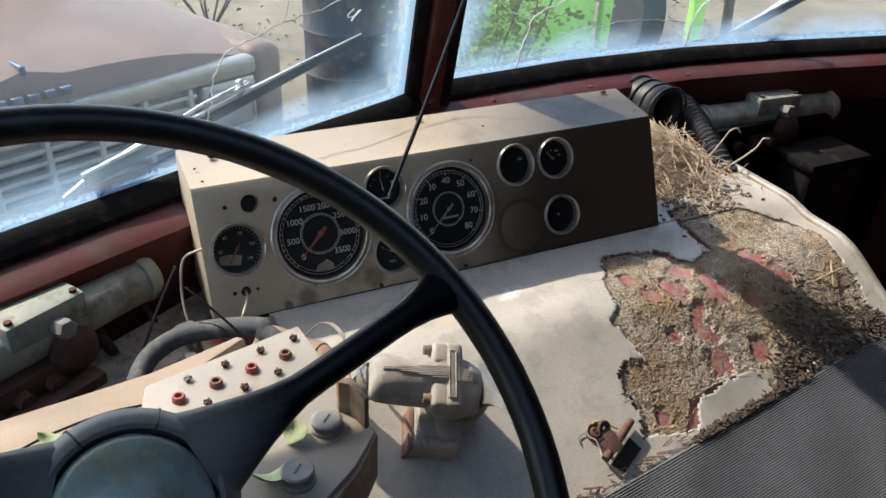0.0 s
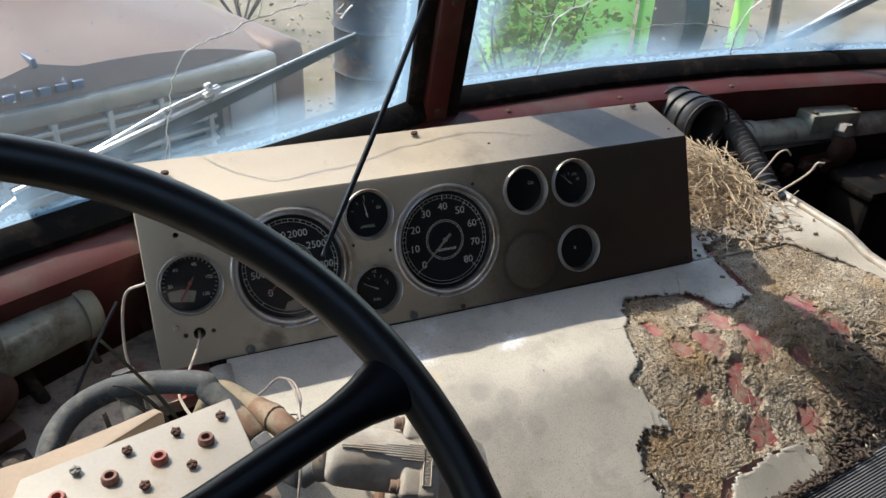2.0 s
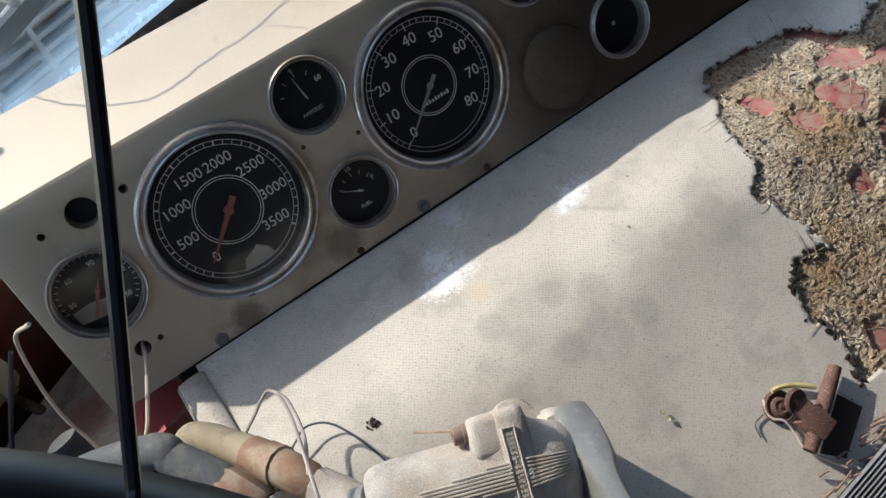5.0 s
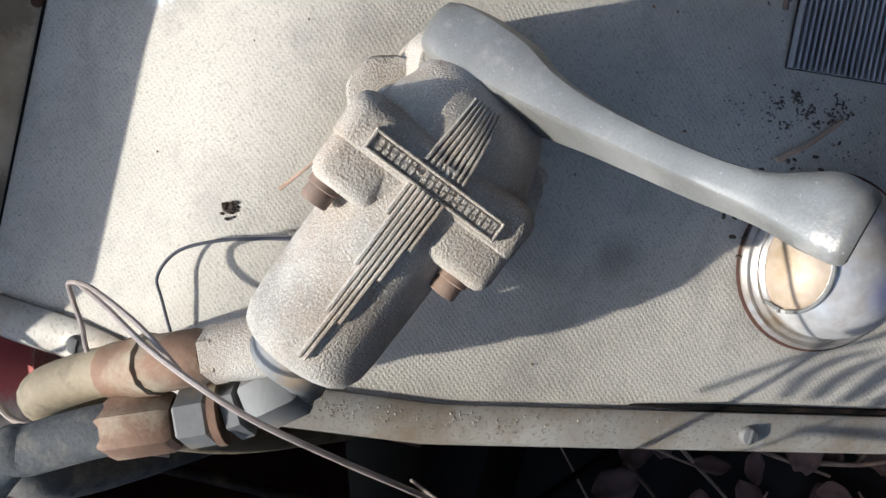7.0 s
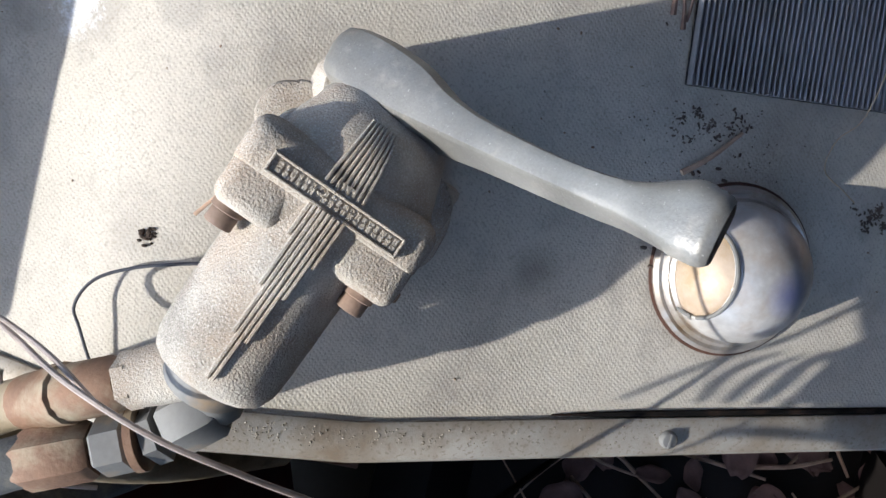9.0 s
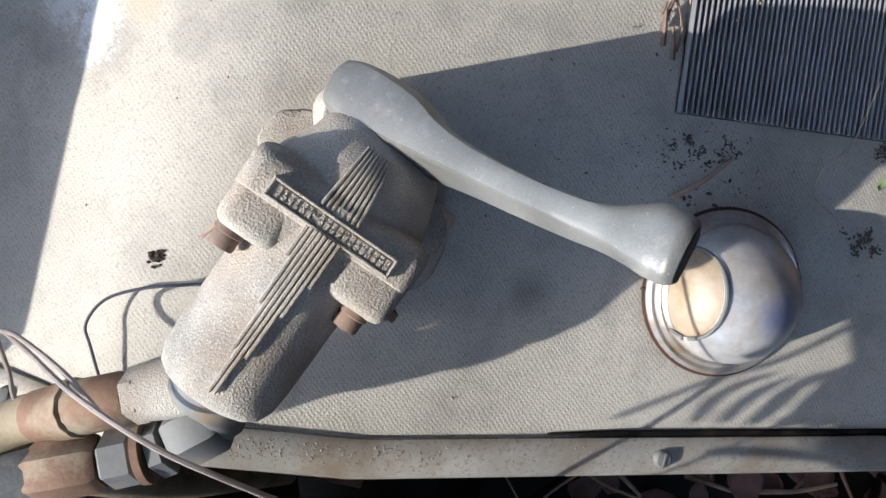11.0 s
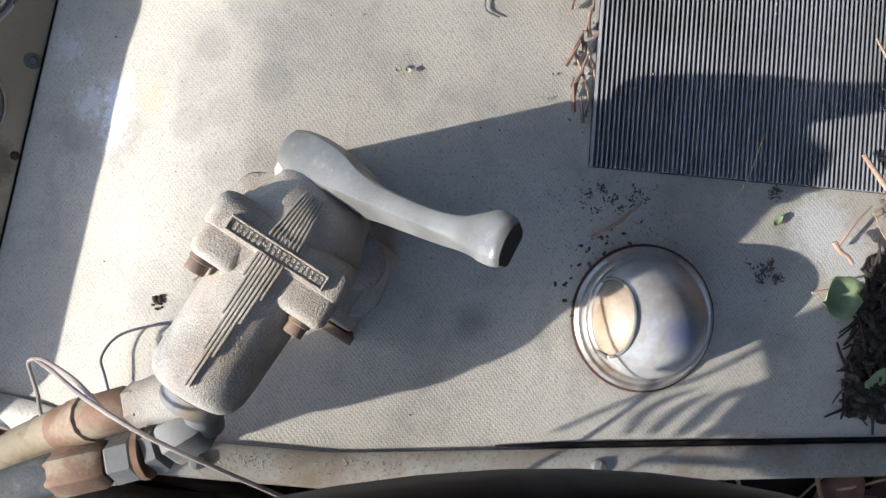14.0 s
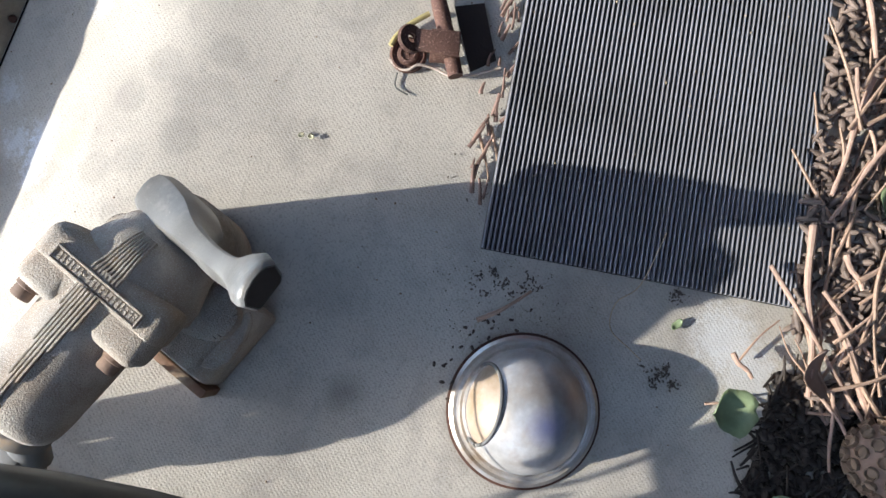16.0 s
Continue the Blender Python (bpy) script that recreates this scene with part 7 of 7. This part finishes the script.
twigs("floor_twigs", [((x := rng.uniform(-0.3, 0.1), y := rng.uniform(-0.8, -0.25), 0.98 + rng.uniform(0, 0.04)), (x + rng.uniform(-0.1, 0.1), y + rng.uniform(-0.1, 0.1), 0.98 + rng.uniform(0, 0.05))) for _ in range(90)], TWIG, "dry twigs on the cab floor", 0.0022)

# ---- outside ----
bm = B(); box(bm, -300, 300, -300, 300, -0.3, 0.0)
tagged(part("ground", bm, GROUND), "dry dirt ground with dead grass", "ground", kind="structure")

# pickup truck facing the cab
TM = Matrix.Translation((-0.20, 2.30, 0)) @ Matrix.Rotation(radians(23), 4, "Z") @ Matrix.Scale(1.085, 4)
truck = thing("pickup_truck", TM, "faded brown pickup truck parked nose to the windscreen", "truck")
PEWTER = surf("dull_silver_trim", (0.26, 0.245, 0.22), 0.4, 0.6, vary=0.25, big=10, fine=100, bump=0.1)
BADGE = surf("bluish_badge", (0.10, 0.12, 0.17), 0.4, 0.3, vary=0.2)
bm = B()
secs = []
for y, z0, w in ((0.02, 0.98, 0.84), (0.06, 1.05, 0.88), (0.25, 1.10, 0.90), (0.7, 1.14, 0.92), (1.4, 1.18, 0.93)):
    secs.append([Vector((w * math.sin(q) * 1.0, y, z0 - 0.10 * abs(math.sin(q)) ** 3 + (0.035 if abs(q) < 0.12 else 0.0))) for q in [math.pi / 2 * (k / 10 - 1) for k in range(21)]] + [Vector((w, y, 0.8)), Vector((-w, y, 0.8))])
loft(bm, secs)
part("hood", bm, TRUCK, truck, "faded brown hood with a centre crease")
for sx in (-1, 1):
    bm = box(B(), sx * 0.98 - 0.09, sx * 0.98 + 0.09, 0.04, 1.5, 0.5, 0.98, 0.06, seg=4); part("fender", bm, TRUCK, truck)
    bm = B(); lathe(bm, [(0.38, -0.12), (0.38, 0.12), (0.30, 0.125), (0.2, 0.11)], 32, Matrix.Translation((sx * 0.92, 0.75, 0.38)) @ Matrix.Rotation(radians(90), 4, "Y")); part("tyre", bm, RUBBER, truck)
    bm = box(B(), sx * 0.74 - 0.13, sx * 0.74 + 0.13, -0.02, 0.05, 0.68, 0.90, 0.02); hl = part("headlight", bm, PEWTER, truck, "square headlight in a silver frame")
    bm = box(B(), sx * 0.74 - 0.10, sx * 0.74 + 0.10, -0.03, -0.018, 0.71, 0.87, 0.01); part("lens", bm, surf("headlight_lens", (0.25, 0.26, 0.27), 0.15, 0.3, vary=0.2) if "headlight_lens" not in bpy.data.materials else bpy.data.materials["headlight_lens"], hl)
bm = box(B(), -0.88, 0.88, -0.015, 0.06, 0.90, 0.97, 0.015); part("grille_trim", bm, PEWTER, truck, "silver strip over the grille")
bm = box(B(), -0.60, 0.60, 0.03, 0.1, 0.62, 0.90, 0.01); part("grille_back", bm, DARK, truck)
for k in range(6):
    bm = box(B(), -0.60, 0.60, -0.005, 0.04, 0.635 + 0.045 * k, 0.652 + 0.045 * k, 0.004); part("grille_bar", bm, GRILLE, truck)
for k in range(7):
    bm = box(B(), -0.58 + 0.19 * k, -0.56 + 0.19 * k, -0.01, 0.04, 0.62, 0.90, 0.004); part("grille_post", bm, GRILLE, truck)
bm = box(B(), -1.02, 1.02, -0.14, 0.02, 0.42, 0.60, 0.03); part("bumper", bm, PEWTER, truck, "dull silver bumper")
for k in range(5):
    bm = box(B(), -0.13 + 0.055 * k, -0.092 + 0.055 * k, 0.0, 0.02, 0.995, 1.022, 0.004); part("badge_letter", bm, BADGE, truck, "plain bluish badge block")
bm = box(B(), -0.01, 0.01, 0.05, 0.16, 1.07, 1.105, 0.006); part("hood_ornament", bm, BADGE, truck)
bm = box(B(), -0.90, 0.90, 1.4, 3.0, 0.5, 1.75, 0.12, seg=4); part("cab", bm, TRUCK, truck)
bm = box(B(), -0.75, 0.75, 1.385, 1.41, 1.2, 1.65, 0.03); part("windscreen", bm, BLACK, truck, "dark windscreen")

# barrel, machine, bush, trunks
bl_ = thing("oil_drum", Matrix.Translation((1.75, 4.5, 0)), "dark blue steel drum standing on the dirt", "drum")
DRUM = surf("dark_blue_drum", (0.014, 0.02, 0.034), 0.6, 0.1, vary=0.4, big=6, fine=60, bump=0.2, stain=(0.12, 0.07, 0.04), stain_scale=7, stain_at=0.6)
bm = B(); lathe(bm, [(0.29, 0), (0.30, 0.01), (0.29, 0.03), (0.29, 0.28), (0.305, 0.30), (0.29, 0.32), (0.29, 0.58), (0.305, 0.60), (0.29, 0.62), (0.29, 0.87), (0.30, 0.89), (0.28, 0.89), (0.275, 0.87)], 40); part("shell", bm, DRUM, bl_)
bm = B(); lathe(bm, [(0.03, 0.87), (0.03, 0.89), (0.02, 0.9)], 12, Matrix.Translation((0.18, 0, 0))); part("bung", bm, STEEL, bl_)
copy_thing(bl_, Matrix.Translation((2.3, 5.6, 0)))
mach = thing("green_machine", Matrix.Translation((3.35, 4.35, 0)) @ Matrix.Rotation(radians(-12), 4, "Z"), "lime green painted farm machine among bushes", "machine")
bm = box(B(), -0.75, 0.35, 0.0, 0.8, 0.12, 1.25, 0.04); part("body", bm, LIME, mach)
bm = box(B(), 0.38, 0.46, -0.05, 0.05, 0.0, 1.6, 0.01); part("post", bm, LIME, mach)
bm = box(B(), 1.15, 1.25, -0.05, 0.05, 0.0, 1.6, 0.01); part("post", bm, LIME, mach)
bm = box(B(), 0.38, 2.2, 0.1, 0.18, 0.95, 1.05, 0.01); part("beam", bm, LIME, mach)
bm = B(); lathe(bm, [(0.42, -0.1), (0.42, 0.1), (0.3, 0.11), (0.12, 0.06)], 28, Matrix.Translation((1.0, 0.7, 0.42)) @ Matrix.Rotation(radians(90), 4, "Y")); part("wheel", bm, RUBBER, mach)


def bush(name, at, w, h, n, label, mat):
    b = thing(name, Matrix.Translation(at), label, "bush")
    bm = B()
    for k in range(7):
        a = 6.28 * k / 7
        tube(bm, smooth_path([(0, 0, 0), (0.3 * w * math.cos(a), 0.3 * w * math.sin(a), h * 0.5), (0.42 * w * math.cos(a + 0.3), 0.42 * w * math.sin(a + 0.3), h * 0.9)], 4), [0.012 - 0.0011 * i for i in range(9)], 6)
    part("stems", bm, BARK, b)
    vs, fs = [], []
    for k in range(n):
        c = Vector((rng.gauss(0, 0.25) * w, rng.gauss(0, 0.25) * w, h * (0.15 + 0.85 * rng.random() ** 0.8)))
        c += noise.noise_vector(c * 3) * 0.12
        m = Euler((rng.uniform(-1, 1), rng.uniform(-1, 1), rng.uniform(0, 6.28))).to_matrix()
        L, Wd = rng.uniform(0.03, 0.07), rng.uniform(0.015, 0.03)
        i0 = len(vs)
        vs += [tuple(c + m @ Vector(q)) for q in ((0, 0, 0), (Wd, L * 0.45, 0.008), (0, L, 0), (-Wd, L * 0.45, 0.008))]
        fs += [(i0, i0 + 1, i0 + 2), (i0, i0 + 2, i0 + 3)]
    me = bpy.data.meshes.new("leaves")
    me.from_pydata(vs, [], fs)
    me.materials.append(mat)
    o = new("leaves", me)
    o.parent = b
    return b


bush("bush", (2.55, 3.9, 0), 1.1, 1.3, 1800, "green leafy bush growing before the machine", FOLIAGE)
bush("bush", (5.0, 5.6, 0), 2.0, 1.4, 1800, "dry bush behind the machine", surf("dry_leaves", (0.30, 0.23, 0.14), 0.8, vary=0.5, big=8, bump=0))
bush("bush", (1.2, 6.6, 0), 1.2, 1.1, 160, "straggly dry weeds on the dirt", bpy.data.materials["dry_leaves"])
for x, y, r, tilt in ((4.6, 4.9, 0.06, 8), (5.4, 4.6, 0.05, -6), (3.9, 6.2, 0.09, 3)):
    bm = B()
    tube(bm, [(0.02 * math.sin(3 * k), 0.02 * math.cos(2 * k), 0.35 * k) for k in range(8)], [r * (1 - 0.05 * k) for k in range(8)], 10)
    tagged(part("bare_trunk", bm, BARK, m=pose(x, y, -0.02, 0, tilt, 0)), "thin bare tree trunk", "tree trunk", group="trunks")
pods("ground_litter", [(Vector((rng.uniform(0.2, 6), rng.uniform(2.5, 7), 0.01)), None) for _ in range(900)], surf("litter", (0.30, 0.24, 0.15), 0.9, vary=0.4, big=20), "dry leaf litter on the dirt", 0.014, 0.5)
